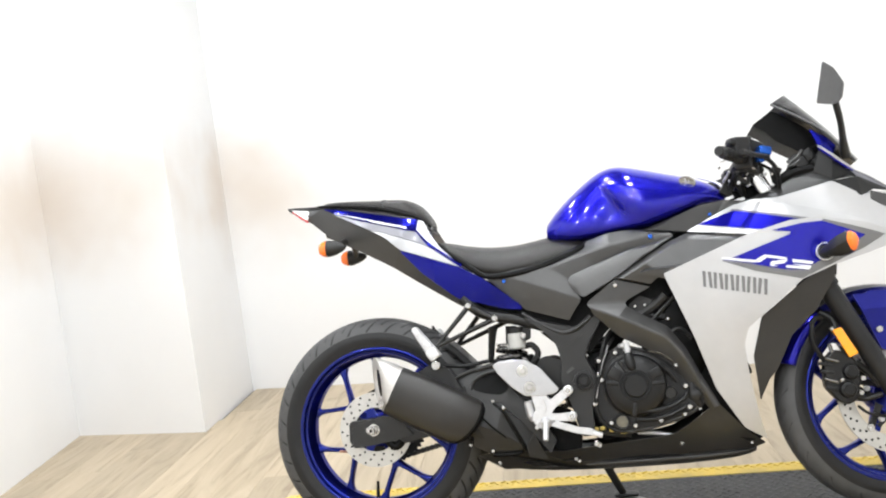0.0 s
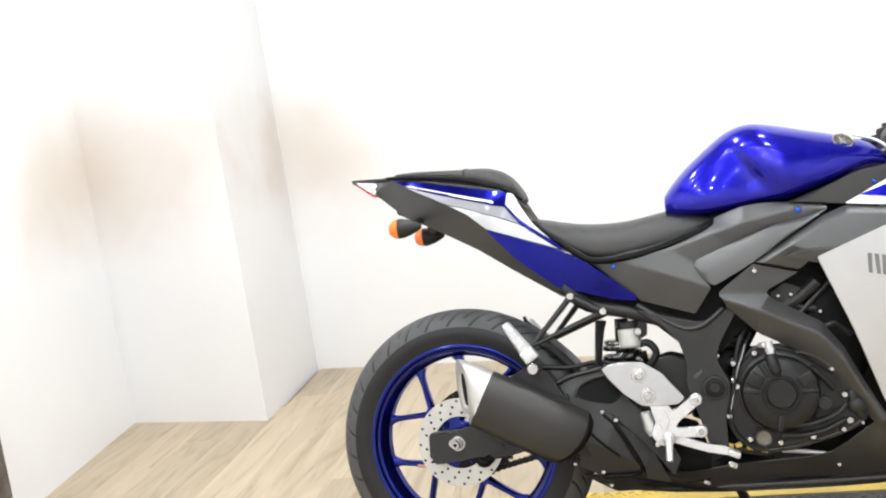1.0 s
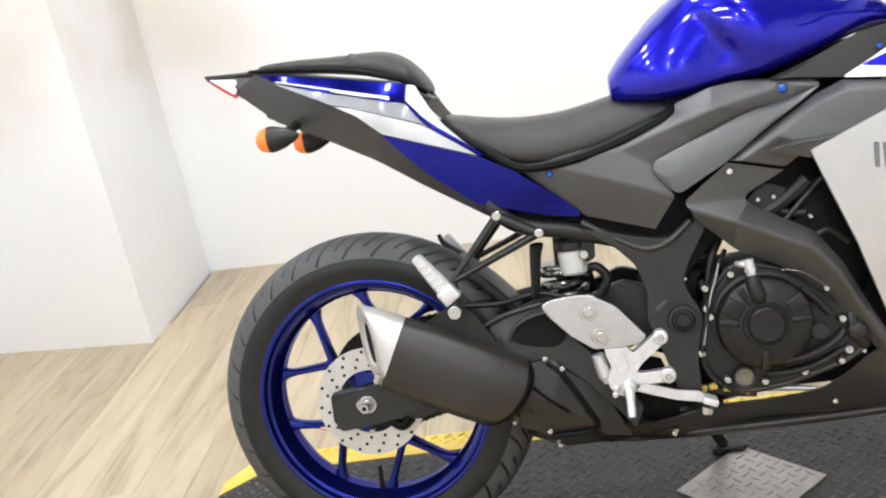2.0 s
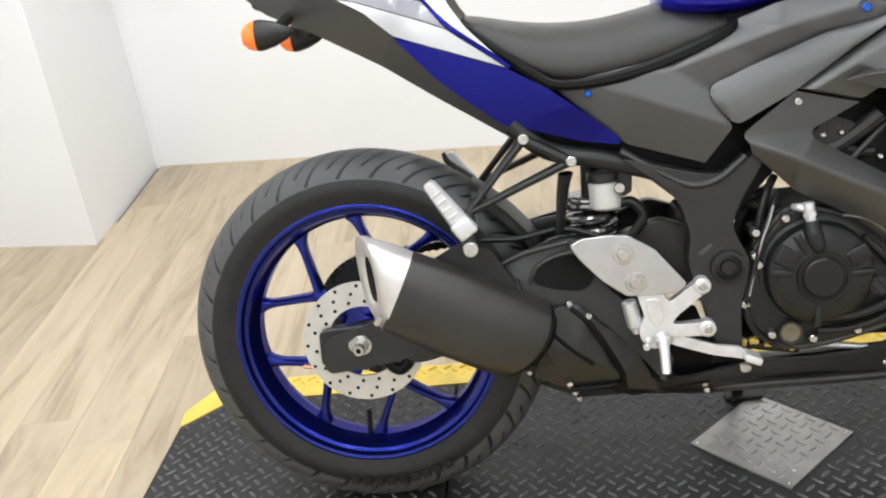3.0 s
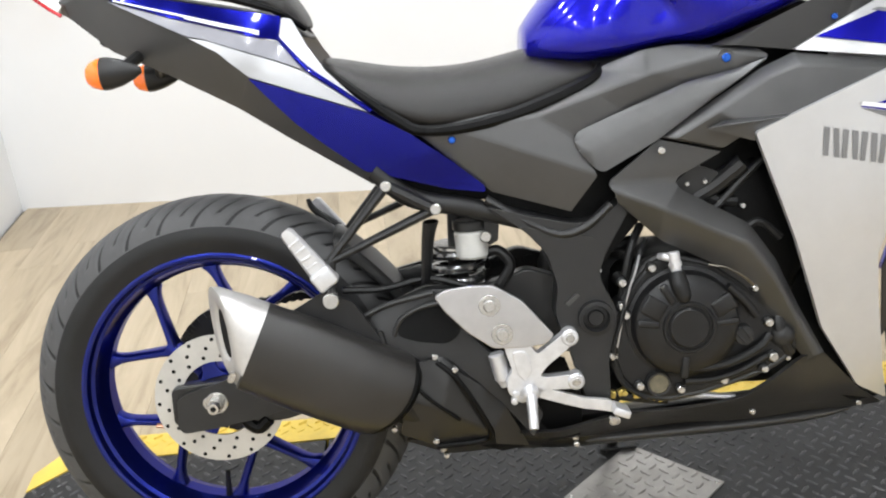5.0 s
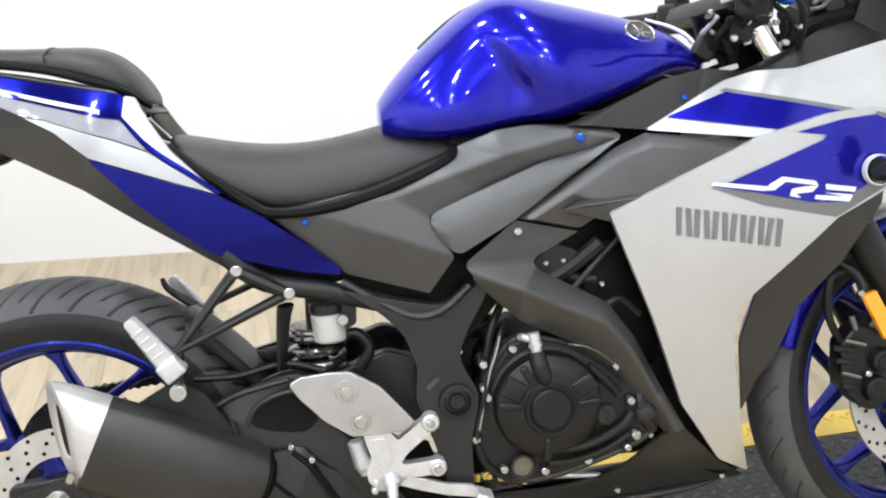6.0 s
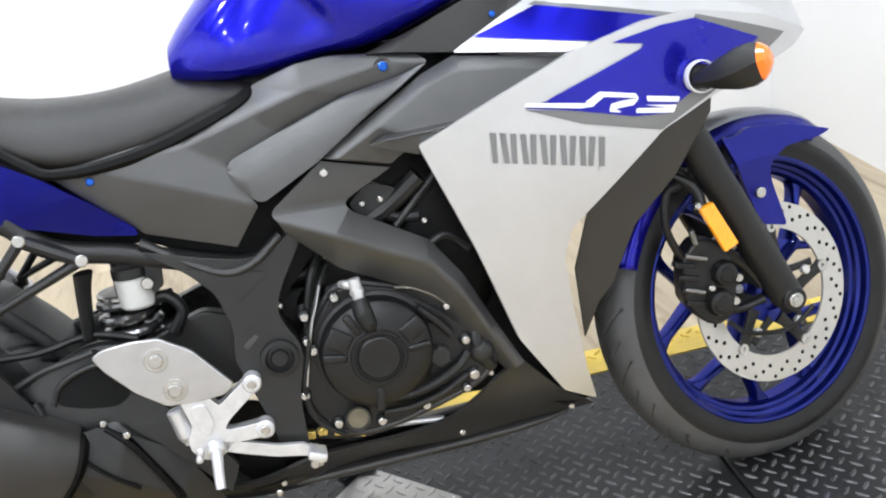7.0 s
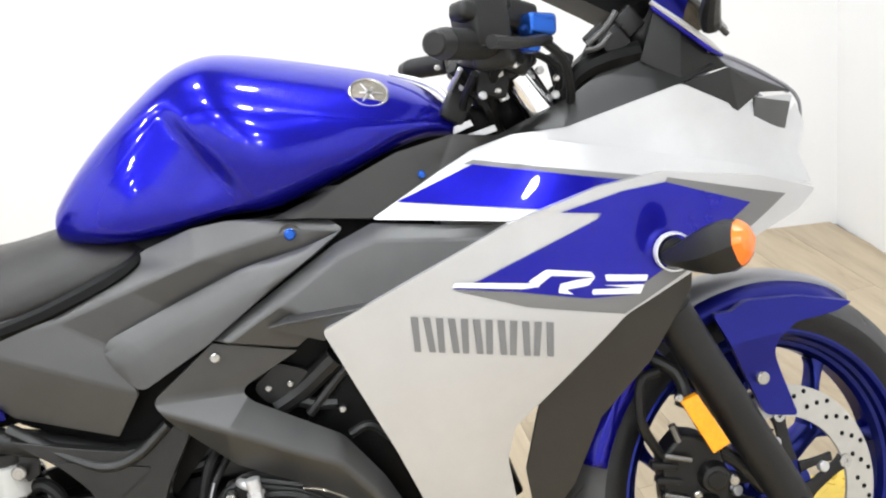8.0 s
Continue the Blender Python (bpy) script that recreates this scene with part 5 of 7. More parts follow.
# pale collar round the front end of the tank
bm = bmesh.new()
add_tube(bm, [(0.95, -0.035, 0.923), (0.983, -0.045, 0.909), (1.007, -0.055, 0.892), (1.021, -0.065, 0.867), (1.025, -0.072, 0.847)], [0.004, 0.0055, 0.006, 0.006, 0.006], 10, flat=0.6)
part("tank_collar", bm, M_WHITE_MARK, bike, "pale trim strip along the tank's front end")
for q in ([(1.011, -0.1, 0.839), (1.036, -0.1, 0.846), (1.033, -0.1, 0.853), (1.013, -0.1, 0.848)], [(1.014, -0.115, 0.827), (1.061, -0.115, 0.836), (1.059, -0.115, 0.843), (1.011, -0.115, 0.834)]):
    bm = bmesh.new()
    f_ = [bm.verts.new(Vector(k) + Vector((0, dy, 0))) for dy in (0, 0.008) for k in q]
    for i in range(4):
        bm.faces.new((f_[i], f_[(i + 1) % 4], f_[4 + (i + 1) % 4], f_[4 + i]))
    bm.faces.new(f_[:4])
    bm.faces.new(f_[4:][::-1])
    part("clamp_edge", bm, M_CAST, bike, "bright machined clamp edge")

# ---- side covers
SIDE_V = [(0.358, -0.138, 0.696), (0.404, -0.148, 0.703), (0.529, -0.157, 0.706), (0.621, -0.16, 0.731), (0.691, -0.158, 0.749), (0.618, -0.132, 0.754), (0.634, -0.13, 0.768), (0.692, -0.136, 0.784), (0.745, -0.142, 0.787), (0.793, -0.146, 0.78), (0.816, -0.156, 0.769), (0.851, -0.152, 0.77), (0.867, -0.16, 0.757), (0.577, -0.159, 0.673), (0.659, -0.154, 0.702), (0.749, -0.152, 0.732), (0.819, -0.158, 0.744), (0.608, -0.174, 0.614), (0.569, -0.148, 0.562), (0.456, -0.138, 0.602), (0.516, -0.142, 0.723)]
SIDE_F = [(0, 1, 17, 18, 19), (1, 2, 13, 17), (1, 20, 2), (20, 5, 3, 2), (5, 6, 4, 3), (6, 7, 4), (7, 8, 10, 4), (8, 9, 10), (9, 11, 12, 10), (2, 3, 14, 13), (3, 4, 15, 14), (4, 10, 16, 15), (10, 12, 16)]
panel("side_cover", SIDE_V, SIDE_F, M_GREY, bike, "dark grey faceted side cover", bevel=0.008, seg=4, angle=3)
SCOOP_V = [(0.577, -0.164, 0.676), (0.66, -0.163, 0.705), (0.748, -0.163, 0.734), (0.818, -0.164, 0.745), (0.86, -0.163, 0.756), (0.814, -0.176, 0.729), (0.762, -0.18, 0.699), (0.693, -0.184, 0.656), (0.611, -0.182, 0.616), (0.581, -0.172, 0.655), (0.614, -0.176, 0.663), (0.687, -0.176, 0.695), (0.768, -0.173, 0.724)]
SCOOP_F = [(0, 1, 11, 10), (1, 2, 12, 11), (2, 3, 12), (3, 4, 5, 12), (12, 5, 6), (11, 12, 6, 7), (10, 11, 7, 8), (0, 10, 9), (9, 10, 8)]
panel("air_scoop", SCOOP_V, SCOOP_F, M_GREY_LIGHT, bike, "grey scooped air duct cover", bevel=0.020, seg=6, angle=3)
bolt(bike, *(0.405, -0.143, 0.684), r=0.0065, high=0.004, material=M_BLUE_ANO)
bolt(bike, *(0.805, -0.156, 0.761), r=0.0075, high=0.004, material=M_BLUE_ANO)
bm = bmesh.new()
c = Vector((0.805, -0.1545, 0.761))
add_lathe(bm, [(0.0085, -0.001), (0.0125, -0.002), (0.0125, 0.003), (0.0085, 0.003)], 24, center=tuple(c), closed=True)
part("bolt_ring", bm, M_GREY_LIGHT, bike)

panel("tank_trim", [(0.787, -0.15, 0.781), (0.869, -0.143, 0.806), (0.938, -0.136, 0.831), (1.007, -0.122, 0.841), (1.059, -0.126, 0.831), (1.027, -0.141, 0.821), (0.982, -0.149, 0.801), (0.898, -0.158, 0.764), (0.819, -0.157, 0.778)], [(0, 1, 8), (1, 2, 7, 8), (2, 3, 6, 7), (3, 4, 5, 6)], M_TRIM, bike, "dark trim under the tank", bevel=0.003)
bolt(bike, *(0.963, -0.15, 0.803), r=0.005, high=0.003, material=M_BLUE_ANO)

# ---- middle fairing panel
MID_V = [(0.699, -0.176, 0.66), (0.779, -0.172, 0.704), (0.852, -0.166, 0.743), (0.898, -0.162, 0.759), (1.047, -0.186, 0.732), (1.028, -0.196, 0.723), (0.9, -0.182, 0.741), (0.856, -0.184, 0.729), (0.782, -0.188, 0.689), (0.717, -0.188, 0.656), (0.933, -0.196, 0.687), (0.83, -0.196, 0.663), (0.789, -0.172, 0.634)]
MID_F = [(0, 1, 8, 9), (1, 2, 7, 8), (2, 3, 6, 7), (3, 4, 5, 6), (6, 5, 10, 7), (7, 10, 11, 8), (8, 11, 12, 9), (0, 9, 12)]
panel("mid_fairing", MID_V, MID_F, M_GREY, bike, "dark grey middle fairing panel", bevel=0.006, seg=4)
panel("fairing_wedge", [(0.763, -0.19, 0.666), (0.788, -0.19, 0.676), (0.904, -0.196, 0.677), (0.825, -0.204, 0.644), (0.89, -0.206, 0.673), (0.791, -0.203, 0.67)], [(0, 1, 5), (1, 2, 4, 5), (0, 5, 4, 3)], M_GREY, bike, "grey wedge on the fairing panel", bevel=0.003)

# ---- lower arm of the fairing
ARM_V = [(0.621, -0.174, 0.602), (0.699, -0.174, 0.656), (0.789, -0.164, 0.629), (0.718, -0.164, 0.596), (0.727, -0.163, 0.581), (0.782, -0.163, 0.547), (0.824, -0.162, 0.521), (0.863, -0.158, 0.462), (0.894, -0.152, 0.39), (0.932, -0.15, 0.31), (0.629, -0.182, 0.589), (0.703, -0.19, 0.555), (0.765, -0.188, 0.521), (0.816, -0.185, 0.495), (0.852, -0.178, 0.446), (0.888, -0.165, 0.371), (0.919, -0.15, 0.305), (0.635, -0.166, 0.571), (0.696, -0.158, 0.507), (0.768, -0.152, 0.466), (0.818, -0.148, 0.425), (0.869, -0.142, 0.353), (0.91, -0.136, 0.294)]
ARM_F = [(0, 1, 2, 3), (0, 3, 4, 11, 10), (4, 5, 12, 11), (5, 6, 13, 12), (6, 7, 14, 13), (7, 8, 15, 14), (8, 9, 16, 15), (10, 11, 18, 17), (11, 12, 19, 18), (12, 13, 20, 19), (13, 14, 21, 20), (14, 15, 22, 21), (15, 16, 22)]
panel("lower_fairing", ARM_V, ARM_F, M_GREY, bike, "dark grey lower fairing arm", bevel=0.016, seg=5)
bolt(bike, *(0.7, -0.18, 0.641), r=0.0065, high=0.004)

# ---- belly pan
BELLY_V = [(0.932, -0.15, 0.31), (0.989, -0.128, 0.242), (1.038, -0.1, 0.202), (1.011, -0.07, 0.185), (0.861, -0.07, 0.182), (0.727, -0.07, 0.187), (0.88, -0.134, 0.272), (0.814, -0.13, 0.24), (0.719, -0.13, 0.232), (0.912, -0.138, 0.297)] + [(0.615, -0.13, 0.243), (0.522, -0.135, 0.218), (0.395, -0.14, 0.227), (0.282, -0.13, 0.23), (0.353, -0.075, 0.176), (0.5, -0.07, 0.177), (0.607, -0.07, 0.182)]
BELLY_AT = smooth_at(BELLY_V, 0.00002)
BELLY_EDGE = [(0.906, 0.303), (0.932, 0.31), (0.989, 0.242), (1.04, 0.201), (1.009, 0.187), (0.861, 0.183), (0.727, 0.188)] + [(0.607, 0.182), (0.5, 0.178), (0.353, 0.176), (0.286, 0.224), (0.395, 0.229), (0.522, 0.219)] + [(0.719, 0.235), (0.771, 0.237), (0.815, 0.245), (0.854, 0.267), (0.885, 0.289)]
BELLY_FAR = [(x, max(h, 0.196) if 0.70 < x < 1.02 else h) for x, h in BELLY_EDGE]
skin("belly_pan", BELLY_EDGE, BELLY_AT, M_BELLY, bike, "dark grey belly pan", far=BELLY_FAR)
body_of("belly_keel", [
    (0.345, [(-0.02, 0.172), (-0.050, 0.174), (-0.072, 0.180), (-0.060, 0.184)]),
    (0.480, [(-0.03, 0.156), (-0.062, 0.162), (-0.082, 0.176), (-0.066, 0.182)]),
    (0.640, [(-0.03, 0.151), (-0.062, 0.158), (-0.082, 0.176), (-0.066, 0.182)]),
    (0.860, [(-0.03, 0.151), (-0.062, 0.158), (-0.082, 0.176), (-0.066, 0.182)]),
    (0.980, [(-0.03, 0.158), (-0.060, 0.165), (-0.080, 0.180), (-0.066, 0.184)]),
    (1.030, [(-0.02, 0.172), (-0.050, 0.178), (-0.066, 0.188), (-0.060, 0.192)]),
], M_BELLY, bike, "dark grey underside of the belly pan", levels=1)
bm = bmesh.new()
add_tube(bm, [(0.716, -0.118, 0.252), (0.750, -0.118, 0.249), (0.804, -0.116, 0.240)], [0.006, 0.007, 0.005], 10, flat=0.8)
part("sump_edge", bm, M_CAST, bike, "bare aluminium sump edge")
bolt(bike, *(1.004, -0.098, 0.204), r=0.0055, high=0.005)
bolt(bike, *(0.614, -0.136, 0.229), r=0.008, high=0.006)
for c in ((0.343, -0.1, 0.195), (0.555, -0.085, 0.186), (0.334, -0.142, 0.235), (0.274, -0.15, 0.255)):
    bolt(bike, *c, r=0.0055, high=0.005)

# ---- upper fairing: a lower blade and an upper cheek that meet in a crease
LOW_V = [(0.898, -0.164, 0.765), (0.981, -0.156, 0.802), (1.028, -0.15, 0.822), (1.107, -0.16, 0.817), (1.326, -0.140, 0.755), (1.447, -0.085, 0.703), (1.35, -0.136, 0.74), (1.218, -0.172, 0.755), (1.052, -0.186, 0.737)]
LOW_AT = smooth_at(LOW_V)
upper = skin("upper_fairing", [(0.898, 0.763), (0.981, 0.802), (1.028, 0.822), (1.07, 0.821), (1.114, 0.817), (1.215, 0.789), (1.326, 0.755), (1.410, 0.726), (1.447, 0.703), (1.35, 0.736), (1.285, 0.751), (1.218, 0.755), (1.052, 0.737)], LOW_AT, M_SILVER, bike, "satin silver upper fairing blade")
CHEEK_V = [(1.027, -0.144, 0.822), (1.072, -0.146, 0.829), (1.135, -0.146, 0.828), (1.278, -0.138, 0.856), (1.355, -0.112, 0.814), (1.418, -0.082, 0.756), (1.440, -0.084, 0.716), (1.444, -0.055, 0.818), (1.328, -0.136, 0.755), (1.115, -0.152, 0.816), (1.234, -0.142, 0.809)]
CHEEK_AT = smooth_at(CHEEK_V)
cheek = skin("fairing_cheek", [(1.027, 0.821), (1.072, 0.83), (1.135, 0.828), (1.278, 0.856), (1.355, 0.814), (1.389, 0.823), (1.444, 0.818), (1.456, 0.781), (1.436, 0.745), (1.446, 0.707), (1.328, 0.753), (1.216, 0.786), (1.115, 0.814)], CHEEK_AT, M_SILVER, bike, "satin silver fairing cheek")
decal("stripe", [(1.012, 0.807), (1.023, 0.81), (1.22, 0.759), (1.181, 0.755)], LOW_AT, M_DECAL_GREY, upper, "dark grey stripe", lift=0.0012, fine=0.014)
decal("stripe", [(0.93, 0.778), (1.021, 0.805), (1.201, 0.757), (1.096, 0.743)], LOW_AT, M_BLUE, upper, "blue paint stripe", lift=0.0022, fine=0.014)

# ---- main side fairing
FAIR_V = [(0.825, -0.211, 0.656), (1.05, -0.2, 0.738), (1.153, -0.194, 0.76), (1.229, -0.182, 0.763), (1.352, -0.150, 0.737), (1.447, -0.090, 0.701), (1.416, -0.108, 0.682), (1.346, -0.140, 0.664), (1.257, -0.165, 0.64), (1.168, -0.186, 0.609), (1.074, -0.185, 0.534)] + [(1.021, -0.18, 0.498), (1.008, -0.172, 0.458), (1.013, -0.158, 0.381), (1.028, -0.132, 0.273), (1.043, -0.108, 0.211), (0.883, -0.188, 0.496), (0.927, -0.16, 0.35), (0.989, -0.13, 0.245)]
FAIR_AT = smooth_at(FAIR_V, 0.00002)
fair = skin("side_fairing", [(FAIR_V[i][0], FAIR_V[i][2]) for i in (0, 1, 2, 3, 4, 5, 6, 7, 8, 9, 11, 12, 13, 14, 15, 18, 17, 16)], FAIR_AT, M_SILVER, bike, "satin silver side fairing with blue and grey graphics")
decal("graphic", [(0.974, 0.674), (1.04, 0.661), (1.124, 0.637), (1.182, 0.63), (1.19, 0.64), (1.236, 0.66), (1.305, 0.688), (1.338, 0.707), (1.232, 0.751), (1.235, 0.756), (1.393, 0.706), (1.335, 0.676), (1.165, 0.61), (1.053, 0.64)], FAIR_AT, M_DECAL_GREY, fair, "dark grey graphic", lift=0.0012, fine=0.014)
decal("graphic", [(0.973, 0.676), (1.004, 0.68), (1.075, 0.702), (1.146, 0.724), (1.152, 0.73), (1.106, 0.739), (1.179, 0.75), (1.232, 0.751), (1.338, 0.707), (1.305, 0.688), (1.236, 0.66), (1.19, 0.64), (1.182, 0.63), (1.124, 0.637), (1.04, 0.661)], FAIR_AT, M_BLUE, fair, "blue graphic", lift=0.0022, fine=0.014)
decal("silver_line", [(0.977, 0.683), (1.06, 0.667), (1.07, 0.669), (1.07, 0.661), (1.05, 0.662), (0.973, 0.678)], FAIR_AT, M_WHITE_MARK, fair, "thin silver line", lift=0.0034)
for q in ([(1.058, 0.669), (1.080, 0.679), (1.131, 0.667), (1.135, 0.660), (1.085, 0.671), (1.069, 0.662)], [(1.112, 0.661), (1.135, 0.660), (1.126, 0.652), (1.100, 0.652), (1.108, 0.645), (1.090, 0.650), (1.094, 0.660)],
          [(1.146, 0.661), (1.198, 0.650), (1.195, 0.643), (1.147, 0.653)], [(1.143, 0.649), (1.192, 0.640), (1.186, 0.630), (1.128, 0.641), (1.130, 0.647), (1.176, 0.639)]):
    decal("mark_bar", q, FAIR_AT, M_WHITE_MARK, fair, "plain silver bar", lift=0.0034, round_off=0.002)
# the maker's mark as plain slanted bars
A0, A1, B0, B1 = [Vector(q) for q in [(0.921, 0.654), (1.085, 0.616), (0.921, 0.613), (1.079, 0.576)]]
for k in range(6):
    for f0, f1, g0, g1 in ((0.06, 0.36, 0.00, 0.27), (0.54, 0.84, 0.60, 0.88)):
        top = [A0.lerp(A1, (k + f) / 6) for f in (f0, f1)]
        foot = [B0.lerp(B1, (k + g) / 6) for g in (g1, g0)]
        decal("mark_bar", [tuple(q) for q in top + foot], FAIR_AT, M_DECAL, fair, "plain dark grey bar")

# inner black panel behind the side fairing
panel("inner_fairing", [(1.262, -0.150, 0.650), (1.176, -0.160, 0.606), (1.062, -0.152, 0.524), (1.032, -0.132, 0.425), (1.039, -0.108, 0.312), (1.066, -0.112, 0.362), (1.090, -0.116, 0.388), (1.134, -0.122, 0.470), (1.202, -0.128, 0.531), (1.258, -0.146, 0.616)],
      [(0, 1, 8, 9), (1, 2, 7, 8), (2, 3, 6, 7), (3, 4, 5, 6)], M_BELLY, bike, "dark grey inner fairing panel", mirror=False, bevel=0.004)

# ---- nose, cockpit and windscreen
panel("cockpit_trim", [(1.026, -0.14, 0.822), (1.136, -0.143, 0.83), (1.279, -0.136, 0.857), (1.327, -0.12, 0.872), (1.245, -0.115, 0.89), (1.191, -0.11, 0.882), (1.153, -0.115, 0.862), (1.094, -0.122, 0.841)], [(0, 1, 6, 7), (1, 2, 5, 6), (2, 3, 4, 5)], M_BLACK, bike, "black cockpit side trim", bevel=0.004)
panel("nose_trim", [(1.281, -0.14, 0.856), (1.345, -0.116, 0.865), (1.439, -0.064, 0.823), (1.389, -0.092, 0.829), (1.35, -0.116, 0.812)], [(0, 1, 4), (1, 3, 4), (1, 2, 3)], M_BLACK, bike, "black nose trim", bevel=0.002)
panel("intake_mouth", [(1.38, -0.1, 0.824), (1.435, -0.07, 0.81), (1.417, -0.076, 0.762), (1.373, -0.102, 0.796)], [(0, 1, 2, 3)], M_GREY_LIGHT, bike, "grey intake mouth beside the headlight", bevel=0.002)
for sd in (1, -1):
    bm = bmesh.new()
    add_tube(bm, [(x, l * sd, h) for x, l, h in ((1.321, -0.118, 0.888), (1.359, -0.1, 0.873), (1.4, -0.08, 0.851), (1.447, -0.056, 0.819), (1.457, -0.046, 0.788), (1.444, -0.048, 0.749))], [0.0026, 0.0026, 0.0026, 0.0024, 0.0018, 0.0014], 8)
    part("screen_rim", bm, M_GUARD, bike, "thin grey rim of the clear headlight cover")
panel("headlight_lens", [(1.418, -0.072, 0.762), (1.445, -0.058, 0.817), (1.457, -0.046, 0.781), (1.443, -0.05, 0.742)], [(0, 1, 2), (0, 2, 3)], M_CLEAR_LENS, bike, "clear headlight lens", bevel=0.003)
body_of("nose_cowl", [
    (1.16, [(-0.10, 0.72), (-0.125, 0.78), (-0.115, 0.83), (-0.06, 0.845), (0.0, 0.85)]),
    (1.26, [(-0.09, 0.70), (-0.120, 0.76), (-0.112, 0.83), (-0.06, 0.86), (0.0, 0.87)]),
    (1.36, [(-0.06, 0.69), (-0.085, 0.73), (-0.078, 0.79), (-0.045, 0.83), (0.0, 0.84)]),
    (1.43, [(-0.02, 0.68), (-0.032, 0.70), (-0.030, 0.74), (-0.018, 0.77), (0.0, 0.775)]),
], M_BLACK, bike, "black headlight housing in the nose", levels=1)
# smoked screen: a sheet curved round the machine's middle plane
SCREEN = [(1.213, 1.124, 1.160, -0.088, 1.087), (1.246, 1.087, 1.208, -0.106, 1.050), (1.280, 1.046, 1.256, -0.121, 1.010), (1.308, 1.011, 1.282, -0.131, 0.980), (1.335, 0.974, 1.306, -0.134, 0.948), (1.375, 0.920, 1.345, -0.124, 0.903)]
bm = bmesh.new()
rows = []
for cx, ch, ex, el, eh in SCREEN:
    rows.append([bm.verts.new((cx + (ex - cx) * (j / 8) ** 2, -el * j / 8, ch + (eh - ch) * (j / 8) ** 2)) for j in range(-8, 9)])
for p, q in zip(rows, rows[1:]):
    for j in range(16):
        bm.faces.new((p[j], p[j + 1], q[j + 1], q[j]))
ob = part("windscreen", bm, M_TINT, bike, "smoked windscreen")
md = ob.modifiers.new("solidify", "SOLIDIFY")
md.thickness = 0.004
for sd in (1, -1):
    bm = bmesh.new()
    add_tube(bm, [(ex, el * sd, eh) for cx, ch, ex, el, eh in SCREEN], [0.0030, 0.0042, 0.0042, 0.0042, 0.0040, 0.0030], 8)
    part("screen_edge", bm, M_GREY, bike, "grey edge moulding of the screen")
    for name, lift, mat, lab, r in (("screen_line", 0.0, M_BLUE, "blue line along the fairing's upper edge", 0.0034), ("screen_foot", 0.0065, M_SILVER, "silver lower edge of the screen", 0.0042)):
        bm = bmesh.new()
        add_tube(bm, [(1.257, -0.129 * sd, 0.947 + lift), (1.289, -0.130 * sd, 0.918 + lift), (1.320, -0.126 * sd, 0.890 + lift), (1.340, -0.112 * sd, 0.880 + lift * 0.4)], [r * 0.7, r, r, r * 0.5], 8)
        part(name, bm, mat, bike, lab)
panel("screen_wing", [(1.244, -0.124, 1.000), (1.285, -0.133, 0.966), (1.300, -0.132, 0.948), (1.288, -0.131, 0.921), (1.259, -0.129, 0.948)], [(0, 1, 4), (1, 2, 3, 4)], M_BLUE_DEEP, bike, "deep blue wing under the screen", bevel=0.002)
panel("cockpit_side", [(1.261, -0.124, 0.943), (1.290, -0.124, 0.916), (1.324, -0.120, 0.888), (1.344, -0.114, 0.866), (1.281, -0.132, 0.859), (1.240, -0.118, 0.889)], [(0, 1, 4, 5), (1, 2, 3, 4)], M_HOSE, bike, "black inner panel between the screen and the cockpit trim", bevel=0.002)
panel("nose_cover", [(1.322, -0.1175, 0.889), (1.359, -0.0995, 0.874), (1.400, -0.0795, 0.852), (1.442, -0.0570, 0.822), (1.436, -0.0630, 0.824), (1.392, -0.0905, 0.845), (1.346, -0.1145, 0.867)], [(0, 1, 5, 6), (1, 2, 4, 5), (2, 3, 4)], M_GUARD, bike, "pale grey cover over the headlight", bevel=0.002)
# instrument binnacle and the cowl behind the screen
bm = bmesh.new()
add_plate(bm, rounded([(1.108, 1.040), (1.164, 1.076), (1.230, 1.030), (1.275, 0.990), (1.258, 0.930), (1.211, 0.962), (1.166, 0.991), (1.140, 1.022)], 0.008), -0.062, 0.062)
part("instrument_panel", bm, M_SHADOW, bike, "black instrument binnacle behind the screen")
bm = bmesh.new()
add_box(bm, 1.270, 0.0, 0.925, 0.06, 0.20, 0.07, pose(0, 0, 0, 0, 42, 0), bevel=0.02, seg=3)
part("cockpit_cowl", bm, M_HOSE, bike, "black cowl behind the screen")
# stays, connector blocks and loom inside the fairing
for q in ([(1.15, -0.1, 0.866), (1.173, -0.1, 0.886), (1.206, -0.1, 0.895), (1.244, -0.1, 0.898)], [(1.18, -0.09, 0.892), (1.201, -0.09, 0.915), (1.231, -0.09, 0.937), (1.271, -0.08, 0.952)]):
    bm = bmesh.new()
    add_tube(bm, q, [0.010, 0.014, 0.016, 0.016], 10)
    part("fairing_stay", bm, M_SHADOW, bike, "black fairing stay")
for q, w in (((1.214, -0.105, 0.917), (0.030, 0.012, 0.030)), ((1.237, -0.1, 0.937), (0.026, 0.012, 0.030)), ((1.193, -0.105, 0.929), (0.030, 0.010, 0.012))):
    bm = bmesh.new()
    add_box(bm, *q, *w, pose(0, 0, 0, 0, -35, 0), bevel=0.003)
    part("connector_block", bm, M_MATT, bike, "black wiring connector")
for q, r in (([(1.182, -0.11, 0.918), (1.205, -0.11, 0.933), (1.221, -0.11, 0.95)], 0.004), ([(1.179, -0.108, 0.911), (1.195, -0.112, 0.913), (1.211, -0.11, 0.926)], 0.0035)):
    bm = bmesh.new()
    add_tube(bm, q, r, 8)
    part("wiring_loom", bm, M_GREY, bike, "grey wrapped wiring loom")

